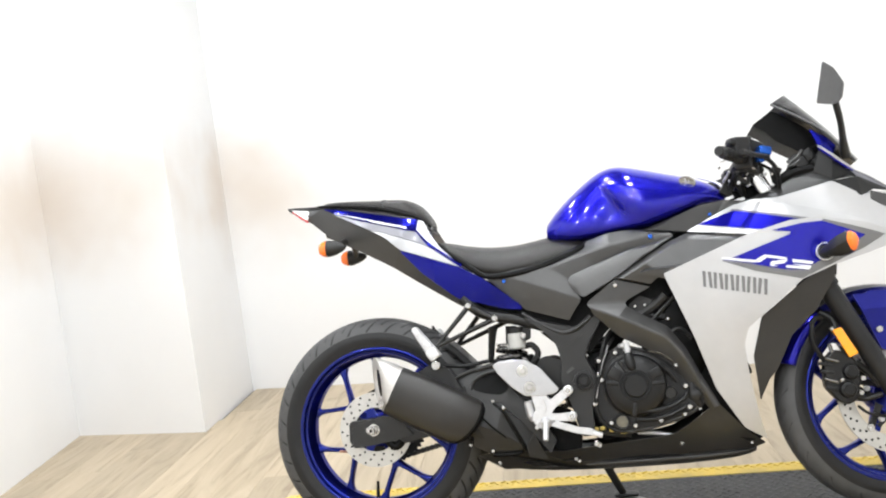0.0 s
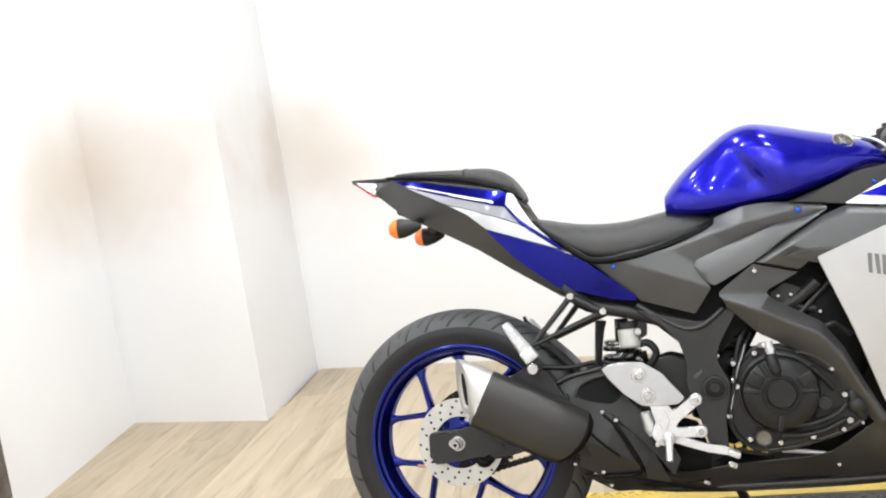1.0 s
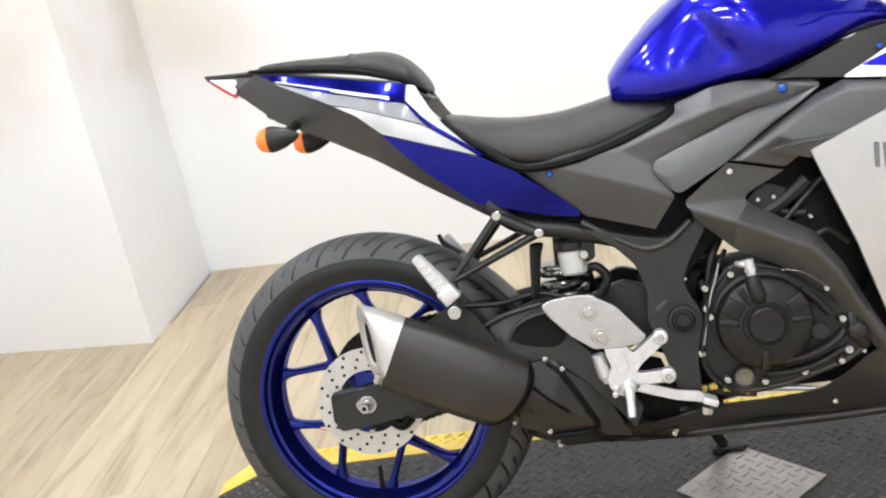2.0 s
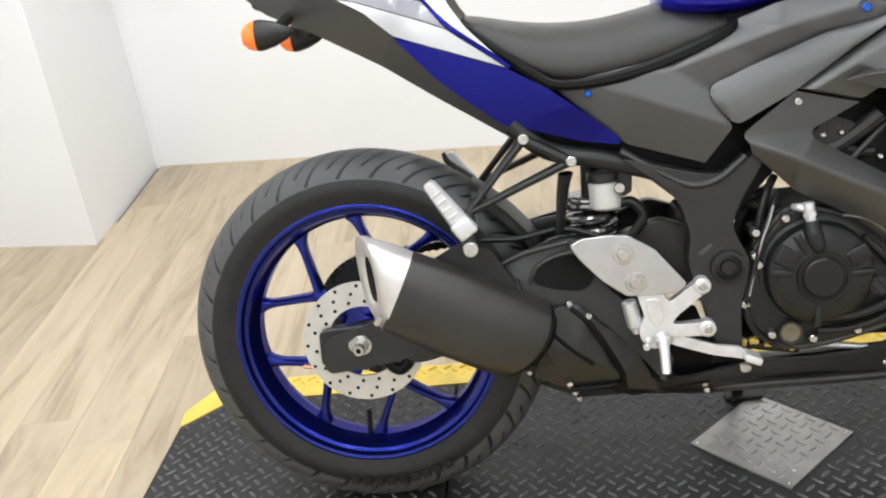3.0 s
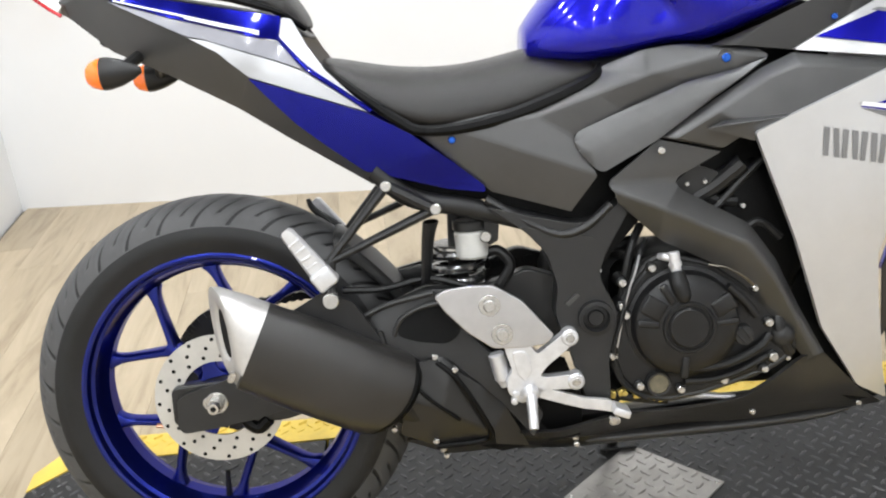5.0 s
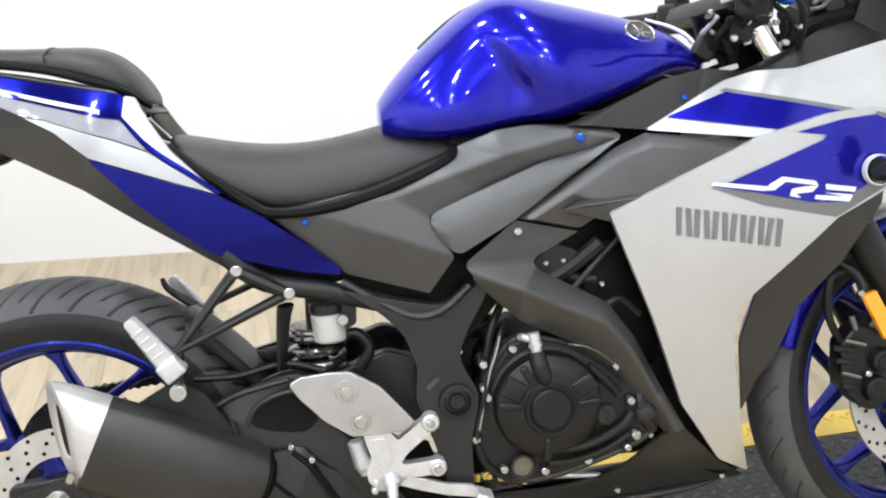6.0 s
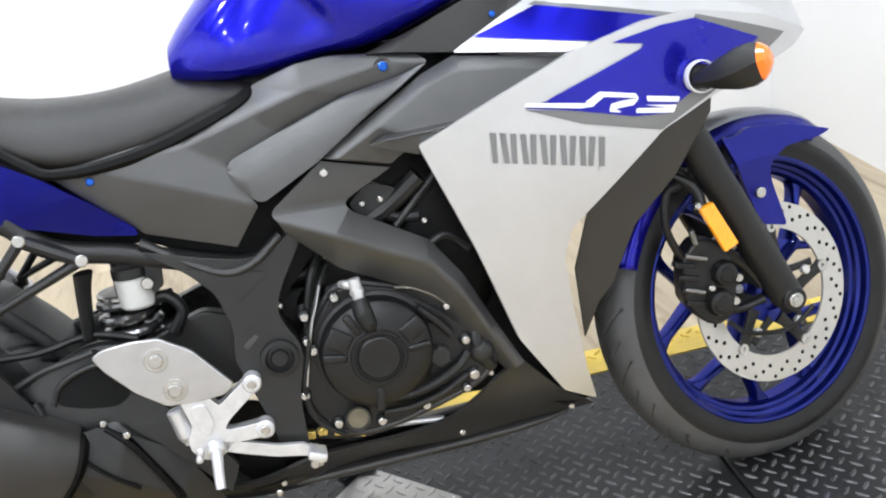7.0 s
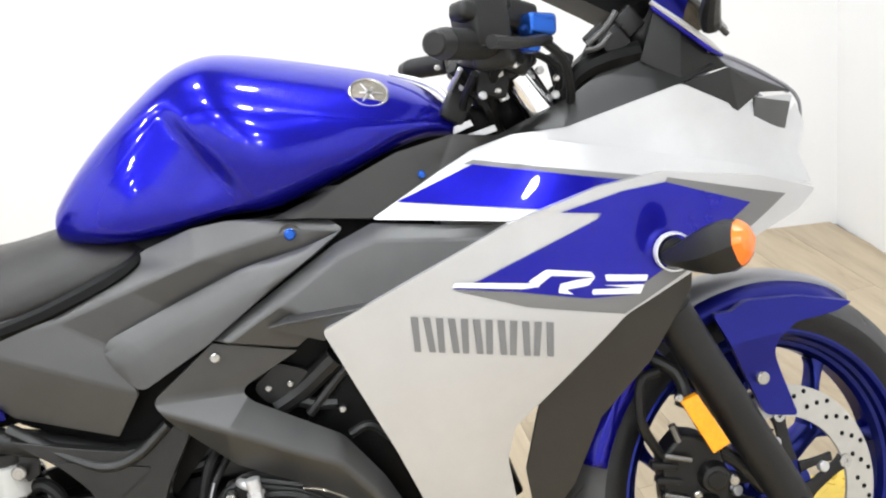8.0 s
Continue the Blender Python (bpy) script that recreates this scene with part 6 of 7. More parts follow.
# ---- mirror
mirror = new("mirror")
mirror.parent = bike
tagged(mirror, "black rear-view mirror on a slim stalk")
bm = bmesh.new()
MO = [Vector((1.257, -0.3, 1.135)), Vector((1.281, -0.31, 1.111)), Vector((1.295, -0.32, 1.072)), Vector((1.285, -0.31, 1.022)), Vector((1.265, -0.3, 1.019)), Vector((1.236, -0.27, 1.033))]
mc = sum(MO, Vector()) / 6
back = [v + Vector((0.020, 0.022, 0)) for v in MO]
back = [b + (mc - v) * 0.38 for b, v in zip(back, MO)]
a = [bm.verts.new(v) for v in MO]
b = [bm.verts.new(v) for v in back]
bm.faces.new(a)
bm.faces.new(b[::-1])
for i in range(6):
    bm.faces.new((a[i], b[i], b[(i + 1) % 6], a[(i + 1) % 6]))
bevelled(part("mirror_shell", bm, M_MIRROR_BACK, mirror, "black mirror shell"), 0.004, 3)
bm = bmesh.new()
add_tube(bm, [(1.275, -0.305, 1.025), (1.291, -0.26, 0.984), (1.305, -0.2, 0.951), (1.315, -0.155, 0.928), (1.32, -0.142, 0.914)], [0.009, 0.008, 0.009, 0.013, 0.012], 10)
part("stalk", bm, M_BLACK, mirror)
m2 = new("mirror")
m2.parent = bike
tagged(m2, "black rear-view mirror on a slim stalk")
for ch in list(mirror.children):
    o = new(ch.name.split(".")[0], ch.data.copy())
    o.data.transform(Matrix.Diagonal((1, -1, 1, 1)))
    o.data.flip_normals()
    o.parent = m2

# ---- handlebars and fork
FORK_TOP, FORK_AXLE = Vector((1.105, -0.100, 0.877)), Vector((1.372, -0.100, 0.300))
fd = (FORK_AXLE - FORK_TOP).normalized()


def fork_leg(side):
    t = FORK_TOP.copy()
    a = FORK_AXLE.copy()
    t.y, a.y = -0.100 * side, -0.100 * side
    leg = new("fork_leg")
    leg.parent = bike
    tagged(leg, "telescopic fork leg with a black lower tube")
    bm = bmesh.new()
    add_cyl(bm, t - fd * 0.055, t + fd * 0.33, 0.0205, seg=28)
    part("stanchion", bm, M_CHROME, leg, "chromed fork tube")
    bm = bmesh.new()
    add_cyl(bm, t + fd * 0.275, t + fd * 0.325, 0.031, seg=28, bevel=0.003)
    add_cyl(bm, t + fd * 0.32, a, 0.0265, 0.0255, seg=28)
    add_cyl(bm, a - fd * 0.01, a + fd * 0.022, 0.0255, 0.018, seg=28)
    part("lower_tube", bm, M_MATT, leg, "satin black lower fork tube")
    bm = bmesh.new()
    add_cyl(bm, (a.x, -0.075 * side, a.z), (a.x, -0.128 * side, a.z), 0.019, seg=28, bevel=0.002)
    part("axle_clamp", bm, M_MATT, leg)
    return leg


fork_leg(1)
fork_leg(-1)
bm = bmesh.new()
AX = FORK_AXLE
add_cyl(bm, (AX.x, -0.125, AX.z), (AX.x, -0.131, AX.z), 0.0115, seg=24, bevel=0.001)
add_cyl(bm, (AX.x, -0.129, AX.z), (AX.x, -0.134, AX.z), 0.0075, seg=6)
part("axle_end", bm, M_BOLT, bike, "bright front axle end")
for h, w in ((0.92, 0.03), (0.69, 0.032)):
    bm = bmesh.new()
    f = (0.877 - h) / (0.877 - 0.300)
    cx = FORK_TOP.x + (FORK_AXLE.x - FORK_TOP.x) * f
    add_box(bm, cx - 0.01, 0, h, 0.075, 0.27, w, pose(0, 0, 0, 0, 25, 0), bevel=0.008)
    part("triple_clamp", bm, M_MATT, bike, "black fork clamp")


def handlebar(side):
    hb = new("handlebar")
    hb.parent = bike
    tagged(hb, "black clip-on handlebar with grip and lever")
    root, tip = Vector((1.095, -0.11 * side, 0.930)), Vector((0.992, -0.315 * side, 0.935))
    d = (tip - root).normalized()
    bm = bmesh.new()
    add_cyl(bm, root, tip, 0.012, seg=16)
    part("bar", bm, M_MATT, hb)
    bm = bmesh.new()
    g0 = root + d * 0.10
    prof = []
    n_rib = 22
    span = (tip - d * 0.012 - g0).length
    for k in range(n_rib * 4 + 1):
        prof.append((0.0148 + (0.0013 if k % 4 in (1, 2) else 0.0), span * k / (n_rib * 4)))
    loops = []
    q4 = Matrix.Translation(g0) @ d.to_track_quat("Z", "Y").to_matrix().to_4x4()
    for r_, z_ in prof:
        loops.append([bm.verts.new(q4 @ Vector((r_ * math.cos(t), r_ * math.sin(t), z_))) for t in (2 * math.pi * i / 24 for i in range(24))])
    for p, q in zip(loops, loops[1:]):
        for i in range(24):
            bm.faces.new((p[i], p[(i + 1) % 24], q[(i + 1) % 24], q[i]))
    bm.faces.new(loops[0][::-1])
    bm.faces.new(loops[-1])
    part("grip", bm, M_HOSE, hb, "ribbed black rubber grip")
    bm = bmesh.new()
    add_cyl(bm, tip - d * 0.012, tip + d * 0.014, 0.0158, 0.0125, seg=24, bevel=0.002)
    part("bar_end", bm, M_MATT, hb)
    bm = bmesh.new()
    s = root + d * 0.06
    add_box(bm, s.x, s.y, s.z, 0.05, 0.045, 0.052, d.to_track_quat("Y", "Z").to_matrix().to_4x4(), bevel=0.008, seg=3)
    add_box(bm, s.x + 0.005, s.y, s.z + 0.028, 0.034, 0.032, 0.018, d.to_track_quat("Y", "Z").to_matrix().to_4x4(), bevel=0.005)
    part("switch_block", bm, M_BLACK, hb, "black switch housing")
    bm = bmesh.new()
    add_tube(bm, [root + d * 0.05 + Vector((0.03, 0, 0)), root + d * 0.09 + Vector((0.065, 0, -0.004)), root + d * 0.17 + Vector((0.062, 0, -0.008)), tip + Vector((0.05, 0, -0.006))], [0.008, 0.007, 0.006, 0.007], 10)
    part("lever", bm, M_MATT, hb, "black hand lever")
    return hb


handlebar(1)
handlebar(-1)
# front brake reservoir with a blue cap, cables
c = Vector((1.109, -0.2, 0.944))
bm = bmesh.new()
add_box(bm, c.x, c.y, c.z, 0.036, 0.030, 0.024, pose(0, 0, 0, 0, 8, 25), bevel=0.006, seg=3)
add_box(bm, c.x - 0.010, c.y, c.z - 0.018, 0.018, 0.020, 0.020, pose(0, 0, 0, 0, 12, 25), bevel=0.004)
part("front_reservoir", bm, M_BLUE_ANO, bike, "bright blue anodised reservoir")
# master cylinder, throttle housing, clamps and small fittings on the bar
for q, w, r in (((1.085, -0.19, 0.96), (0.050, 0.032, 0.030), 20), ((1.045, -0.23, 0.954), (0.046, 0.050, 0.050), 0), ((1.061, -0.22, 0.971), (0.034, 0.034, 0.020), -10), ((1.027, -0.25, 0.966), (0.022, 0.030, 0.020), 15)):
    bm = bmesh.new()
    add_box(bm, *q, *w, pose(0, 0, 0, 0, r, 25), bevel=0.007, seg=3)
    part("control_housing", bm, M_MATT, bike, "black handlebar control housing")
for q in [(0.998, -0.18, 0.917), (1.083, -0.18, 0.906), (1.06, -0.18, 0.882), (1.126, -0.18, 0.885)]:
    bolt(bike, *q, r=0.004, high=0.004)
for q0, q1, r in (((1.028, -0.13, 0.913), (1.014, -0.1, 0.891), 0.0035), ((1.013, -0.22, 0.931), (0.997, -0.22, 0.927), 0.004), ((1.059, -0.12, 0.89), (1.07, -0.12, 0.898), 0.006), ((1.071, -0.12, 0.882), (1.075, -0.12, 0.869), 0.006)):
    bm = bmesh.new()
    add_cyl(bm, q0, q1, r, seg=10, bevel=0.001)
    part("fitting", bm, M_CAST, bike, "small bright cable fitting")
for pts, r in (([(1.113, -0.2, 0.928), (1.142, -0.16, 0.901), (1.151, -0.12, 0.855), (1.137, -0.1, 0.824)], 0.0055), ([(1.081, -0.16, 0.923), (1.062, -0.12, 0.89), (1.067, -0.08, 0.842), (1.079, -0.06, 0.812)], 0.006),
               ([(1.019, -0.12, 0.916), (1.044, -0.1, 0.886), (1.061, -0.09, 0.857), (1.066, -0.06, 0.821)], 0.008), ([(1.042, -0.14, 0.905), (1.027, -0.1, 0.869), (1.045, -0.07, 0.832)], 0.005), ([(1.096, -0.15, 0.928), (1.142, -0.12, 0.89), (1.124, -0.06, 0.825)], 0.0045)):
    bm = bmesh.new()
    add_tube(bm, pts, r, 8)
    part("control_cable", bm, M_HOSE, bike, "black control cable")
bm = bmesh.new()
add_cyl(bm, (1.07, 0, 0.93), (1.10, 0, 0.80), 0.034, seg=24)
add_box(bm, 1.09, -0.045, 0.86, 0.05, 0.05, 0.06, bevel=0.01)
add_box(bm, 1.040, -0.055, 0.845, 0.060, 0.060, 0.045, pose(0, 0, 0, 0, 20, 0), bevel=0.01)
part("steering_head", bm, M_SHADOW, bike)
for sd in (-1, 1):
    bm = bmesh.new()
    ft = FORK_TOP.copy()
    ft.y *= sd
    add_cyl(bm, ft - fd * 0.062, ft - fd * 0.020, 0.0290, seg=24, bevel=0.003)
    add_box(bm, ft.x - 0.026, ft.y, ft.z + 0.034, 0.030, 0.030, 0.030, pose(0, 0, 0, 0, 25, 0), bevel=0.004)
    part("bar_clamp", bm, M_HOSE, bike, "black clip-on clamp round the fork tube")
    bm = bmesh.new()
    add_cyl(bm, ft - fd * 0.070, ft - fd * 0.061, 0.0170, seg=6, bevel=0.001)
    part("fork_cap", bm, M_ALU, bike, "bright fork cap")
# brackets, relays and plugs between the fork and the fairing
for q, w, r in (((1.146, -0.098, 0.882), (0.016, 0.020, 0.066), -8), ((1.150, -0.105, 0.905), (0.026, 0.014, 0.020), 30), ((1.062, -0.118, 0.892), (0.038, 0.022, 0.034), 18), ((1.022, -0.090, 0.874), (0.030, 0.024, 0.046), 35),
                ((1.200, -0.062, 0.902), (0.075, 0.030, 0.026), -35), ((1.232, -0.055, 0.922), (0.060, 0.030, 0.040), -35)):
    bm = bmesh.new()
    add_box(bm, *q, *w, pose(0, 0, 0, 0, r, 8), bevel=0.004)
    part("cockpit_bracket", bm, M_HOSE, bike, "black bracket behind the fairing")
for q in ((1.048, -0.135, 0.879), (1.071, -0.132, 0.901), (1.030, -0.105, 0.892), (1.120, -0.118, 0.897), (1.136, -0.112, 0.866)):
    bolt(bike, *q, r=0.0055, high=0.005, material=M_CAST)

# ---- front wheel
FW = pose(1.363, 0.012, 0.287, -4.8, 0, 11.9)
front_wheel = new("front_wheel")
front_wheel.parent = bike
front_wheel.matrix_basis = FW
tagged(front_wheel, "front wheel with a metallic blue cast rim")
add_tyre("tyre", 0.286, 0.054, 0.214, 0.044, front_wheel, (40, 1.8, 0.10, 0.72, 2), -1)
add_rim(front_wheel, 0.223, 0.042, 29, 21, 0.04, 0.05)
add_disc(front_wheel, 0.1465, 0.104, -0.060, 0.0045, [(0.140, 22, 0.0, 0.0034), (0.131, 22, 0.35, 0.0034), (0.121, 22, 0.7, 0.0034)])
for k in range(5):
    a = radians(10 + 72 * k)
    bm = bmesh.new()

    def at(r, t, l=-0.060):
        return (r * math.cos(t), l, r * math.sin(t))
    add_spoke(bm, at(0.044, a - 0.35), at(0.104, a), 0.018, 0.016, 0.007, 0.006, (0.3, 0.5))
    add_spoke(bm, at(0.044, a + 0.50), at(0.090, a + 0.16), 0.012, 0.010, 0.007, 0.006, (0.3, 0.3))
    part("disc_carrier", bm, M_MATT, front_wheel, "black disc carrier arm")
    bm = bmesh.new()
    add_lathe(bm, [(0.0035, -0.0055), (0.0090, -0.0055), (0.0098, -0.004), (0.0098, 0.005), (0.0035, 0.005)], 18, center=at(0.106, a), closed=True)
    part("disc_rivet", bm, M_BOLT, front_wheel, "bright disc rivet")
    bm = bmesh.new()
    c = at(0.071, a + 0.12, -0.063)
    add_cyl(bm, (c[0], c[1] + 0.004, c[2]), (c[0], c[1] - 0.007, c[2]), 0.0075, seg=16, bevel=0.0015)
    part("carrier_bolt", bm, M_CAST, front_wheel, "bright carrier bolt")
bm = bmesh.new()
add_lathe(bm, [(0.030, -0.060), (0.050, -0.060), (0.050, -0.050), (0.030, -0.045)], 40, closed=True)
part("hub_flange", bm, M_RIM, front_wheel)

# ---- front mudguard
fender = new("front_mudguard")
fender.parent = bike
fender.matrix_basis = FW
tagged(fender, "blue front mudguard with a pale reflection painted on top")


def fender_band(name, a0, a1, prof, mat, label, n=20):
    bm = bmesh.new()
    loops = []
    for i in range(n + 1):
        f = i / n
        a = radians(a0 + (a1 - a0) * f)
        taper = min(1.0, 0.45 + 3.0 * min(f, 1 - f)) if a0 < 70 else 1.0
        loops.append([bm.verts.new((r * math.cos(a), l * taper, r * math.sin(a))) for r, l in prof])
    m_ = len(prof)
    for p, q in zip(loops, loops[1:]):
        for j in range(m_ - 1):
            bm.faces.new((p[j], p[j + 1], q[j + 1], q[j]))
    ob = part(name, bm, mat, fender, label, sharp=40)
    md = ob.modifiers.new("solidify", "SOLIDIFY")
    md.thickness = 0.004
    return ob


# the white wall's reflection on the blue top is painted as pale grey
fender_band("guard_top", 52, 122, [(0.2865, -0.055), (0.2935, -0.043), (0.299, -0.024), (0.301, 0.0), (0.299, 0.024), (0.2935, 0.043), (0.2865, 0.055)], M_GUARD, "guard top with its wall reflection painted pale grey")
for sd in (1, -1):
    fender_band("guard_flank", 53, 122, [(0.258, -0.068 * sd), (0.270, -0.0665 * sd), (0.2855, -0.057 * sd)], M_BLUE_SATIN, "blue flank of the mudguard")
fender_band("guard_rear", 122, 158, [(0.262, -0.066), (0.280, -0.062), (0.292, -0.045), (0.298, -0.02), (0.300, 0.0), (0.298, 0.02), (0.292, 0.045), (0.280, 0.062), (0.262, 0.066)], M_BLUE, "blue rear half of the mudguard")
skin("guard_side", [(1.300, 0.562), (1.327, 0.559), (1.349, 0.569), (1.425, 0.559), (1.502, 0.536), (1.476, 0.529), (1.413, 0.528), (1.386, 0.511), (1.380, 0.494), (1.407, 0.400), (1.359, 0.413), (1.345, 0.450), (1.322, 0.510)],
     lambda x, h: -0.062 + 0.21 * (x - 1.363) - 0.010 * max(0.0, 1 - abs(h - 0.52) / 0.05) - 0.006, M_BLUE_SATIN, bike, "blue mudguard side", corner=0.008)
bolt(bike, *(1.358, -0.072, 0.465), r=0.0100, high=0.007)

# ---- front caliper, hoses, reflector
cal = new("brake_caliper")
cal.parent = bike
tagged(cal, "black front brake caliper")
bm = bmesh.new()
add_plate(bm, rounded([(1.204, 0.398), (1.232, 0.424), (1.262, 0.416), (1.283, 0.390), (1.289, 0.345), (1.276, 0.292), (1.252, 0.280), (1.228, 0.292), (1.200, 0.330)], 0.010), -0.112, -0.070)
bevelled(part("caliper_body", bm, M_DARK, cal, "black cast caliper body"), 0.006, 3)
for x_, h_, r_ in ((1.266, 0.364, 0.0200), (1.254, 0.320, 0.0215)):
    bm = bmesh.new()
    add_lathe(bm, [(0.0, -0.022), (r_ * 0.55, -0.0215), (r_ * 0.62, -0.0195), (r_ * 0.86, -0.018), (r_, -0.010), (r_ * 1.08, 0.008)], 28, center=(x_, -0.108, h_))
    part("piston_housing", bm, M_DARK, cal, "rounded piston housing")
for k in range(4):
    bm = bmesh.new()
    add_box(bm, 1.206 + 0.004 * k, -0.108, 0.388 - 0.021 * k, 0.034, 0.016, 0.0085, pose(0, 0, 0, 0, 14, 0), bevel=0.002)
    part("caliper_rib", bm, M_DARK, cal)
for q0, q1, r_ in (((1.206, -0.118, 0.404), (1.240, -0.118, 0.392), 0.0042), ((1.200, -0.116, 0.352), (1.232, -0.116, 0.340), 0.0042), ((1.228, -0.112, 0.416), (1.222, -0.112, 0.440), 0.0050)):
    bm = bmesh.new()
    add_cyl(bm, q0, q1, r_, seg=12, bevel=0.001)
    part("pad_pin", bm, M_CHROME_DARK, cal, "steel pad pin")
bm = bmesh.new()
add_tube(bm, [(1.283, -0.088, 0.388), (1.310, -0.088, 0.362), (1.338, -0.088, 0.322)], [0.016, 0.013, 0.012], 10, flat=0.7)
add_tube(bm, [(1.272, -0.084, 0.300), (1.300, -0.084, 0.292), (1.340, -0.086, 0.300)], [0.013, 0.011, 0.011], 10, flat=0.7)
part("caliper_mount", bm, M_MATT, cal, "black caliper carrier arms")
for c in ((1.298, -0.092, 0.345), (1.289, -0.092, 0.309)):
    bolt(bike, *c, r=0.0085, high=0.007)
bm = bmesh.new()
c4 = [Vector(v) for v in [(1.232, -0.132, 0.473), (1.254, -0.132, 0.48), (1.288, -0.132, 0.41), (1.265, -0.132, 0.4)]]
q_ = [bm.verts.new(v) for v in c4]
w_ = [bm.verts.new(v + Vector((0, 0.012, 0))) for v in c4]
bm.faces.new(q_)
bm.faces.new(w_[::-1])
for i in range(4):
    bm.faces.new((q_[i], w_[i], w_[(i + 1) % 4], q_[(i + 1) % 4]))
bevelled(part("side_reflector", bm, M_AMBER, bike, "amber side reflector"), 0.002)
for pts, r in (([(1.216, -0.1, 0.507), (1.191, -0.11, 0.501), (1.186, -0.11, 0.445), (1.214, -0.1, 0.384), (1.229, -0.1, 0.353)], 0.0065),
               ([(1.213, -0.09, 0.522), (1.238, -0.1, 0.503), (1.244, -0.11, 0.477), (1.237, -0.11, 0.461)], 0.0085),
               ([(1.277, -0.09, 0.275), (1.307, -0.1, 0.252), (1.38, -0.09, 0.242), (1.424, -0.085, 0.268)], 0.004)):
    bm = bmesh.new()
    add_tube(bm, pts, r, 10)
    part("brake_hose", bm, M_HOSE, bike, "black brake hose")
for c in ((1.232, -0.125, 0.477), (1.242, -0.12, 0.346)):
    bolt(bike, *c, r=0.006, high=0.004)

# ---- front turn signal
sig = new("front_turn_signal")
sig.parent = bike
tagged(sig, "black teardrop turn signal with an orange tip")
s0, s1 = Vector((1.214, -0.200, 0.671)), Vector((1.286, -0.282, 0.682))
d = (s1 - s0)
n_ = d.normalized()
v = Vector((0, 0, 1)) - n_ * n_.z
v.normalize()
u = n_.cross(v).normalized()
if u.y > 0:
    u = -u
# sections: (along, half width, height of the top, of the crest, of the bottom)
SIGNAL = [(0.0, 0.004, 0.004, -0.004, -0.009), (0.14, 0.009, 0.010, -0.006, -0.014), (0.34, 0.016, 0.020, -0.006, -0.021), (0.58, 0.0215, 0.0290, -0.002, -0.0265), (0.76, 0.0220, 0.0320, 0.003, -0.0255), (0.88, 0.0195, 0.0300, 0.006, -0.020), (0.96, 0.0150, 0.0235, 0.007, -0.011), (1.0, 0.008, 0.015, 0.007, -0.001)]


def signal_section(f, w, top, crest, low):
    """A rounded section with a sharp crest on its outer side."""
    p = s0 + d * f
    ring = [(0.0, low), (0.42 * w, low * 0.94 + 0.06 * crest), (0.70 * w, 0.66 * low + 0.34 * crest), (1.0 * w, crest), (0.92 * w, crest + 0.25 * (top - crest)), (0.74 * w, crest + 0.60 * (top - crest)), (0.40 * w, crest + 0.92 * (top - crest)), (0.0, top)]
    ring += [(-a, b) for a, b in ring[-2:0:-1]]
    return [p + u * a + v * b for a, b in ring]


for name, rows, mat, lab in (("housing", SIGNAL[:6], M_BLACK, "black housing with a crest"), ("lens", SIGNAL[5:], M_ORANGE, "orange lens")):
    bm = loft([signal_section(*r) for r in rows])
    part(name, bm, mat, sig, lab, sharp=28)
bm = bmesh.new()
c = Vector((1.229, -0.19, 0.672))
add_lathe(bm, [(0.002, -0.008), (0.0165, -0.006), (0.0175, 0.006), (0.002, 0.006)], 28, center=tuple(c), closed=True)
part("mount", bm, M_BLACK, sig, "black rubber mount")
bm = bmesh.new()
add_lathe(bm, [(0.0205, -0.007), (0.0222, -0.0072), (0.0228, -0.004), (0.0228, 0.004), (0.0205, 0.004)], 32, center=tuple(c), closed=True)
part("mount_ring", bm, M_WHITE_MARK, sig, "thin silver mount ring")

# ---- frame
bm = bmesh.new()
add_plate(bm, rounded([(0.443, 0.583), (0.515, 0.56), (0.571, 0.545), (0.611, 0.547), (0.649, 0.577), (0.652, 0.554), (0.616, 0.499), (0.602, 0.466), (0.61, 0.44), (0.624, 0.413), (0.624, 0.388), (0.608, 0.336), (0.606, 0.257), (0.573, 0.254), (0.553, 0.34), (0.532, 0.411), (0.54, 0.453), (0.527, 0.505), (0.498, 0.54)], 0.012), -0.155, -0.105)
frame_side = bevelled(part("main_frame", bm, M_FRAME, bike, "satin black frame side plate"), 0.010, 3, 30)
bm = bmesh.new()
add_plate(bm, rounded([(0.489, 0.549), (0.553, 0.533), (0.601, 0.522), (0.556, 0.491), (0.546, 0.505)], 0.006), -0.1575, -0.15)
part("frame_rib", bm, M_FRAME, frame_side)
bm = bmesh.new()
add_plate(bm, rounded([(0.548, 0.427), (0.566, 0.44), (0.571, 0.436), (0.553, 0.421)], 0.002), -0.1585, -0.15)
part("frame_mark", bm, M_GREY_LIGHT, frame_side)
bm = bmesh.new()
c = Vector((0.592, -0.158, 0.4))
add_lathe(bm, [(0.0, -0.004), (0.011, -0.004), (0.013, 0.0), (0.018, 0.001), (0.020, -0.007), (0.026, -0.006), (0.028, 0.012)], 36, center=tuple(c))
part("pivot_boss", bm, M_MATT, bike, "black swingarm pivot boss")
bm = bmesh.new()
add_plate(bm, [(x, h) for x, h in [(0.464, 0.546), (0.55, 0.518), (0.617, 0.501), (0.711, 0.539), (0.715, 0.511), (0.672, 0.445), (0.681, 0.343), (0.66, 0.156), (0.62, 0.152), (0.571, 0.34), (0.565, 0.452)]], 0.105, 0.15)
bevelled(part("main_frame", bm, M_MATT, bike, "matt black frame side plate"), 0.008)

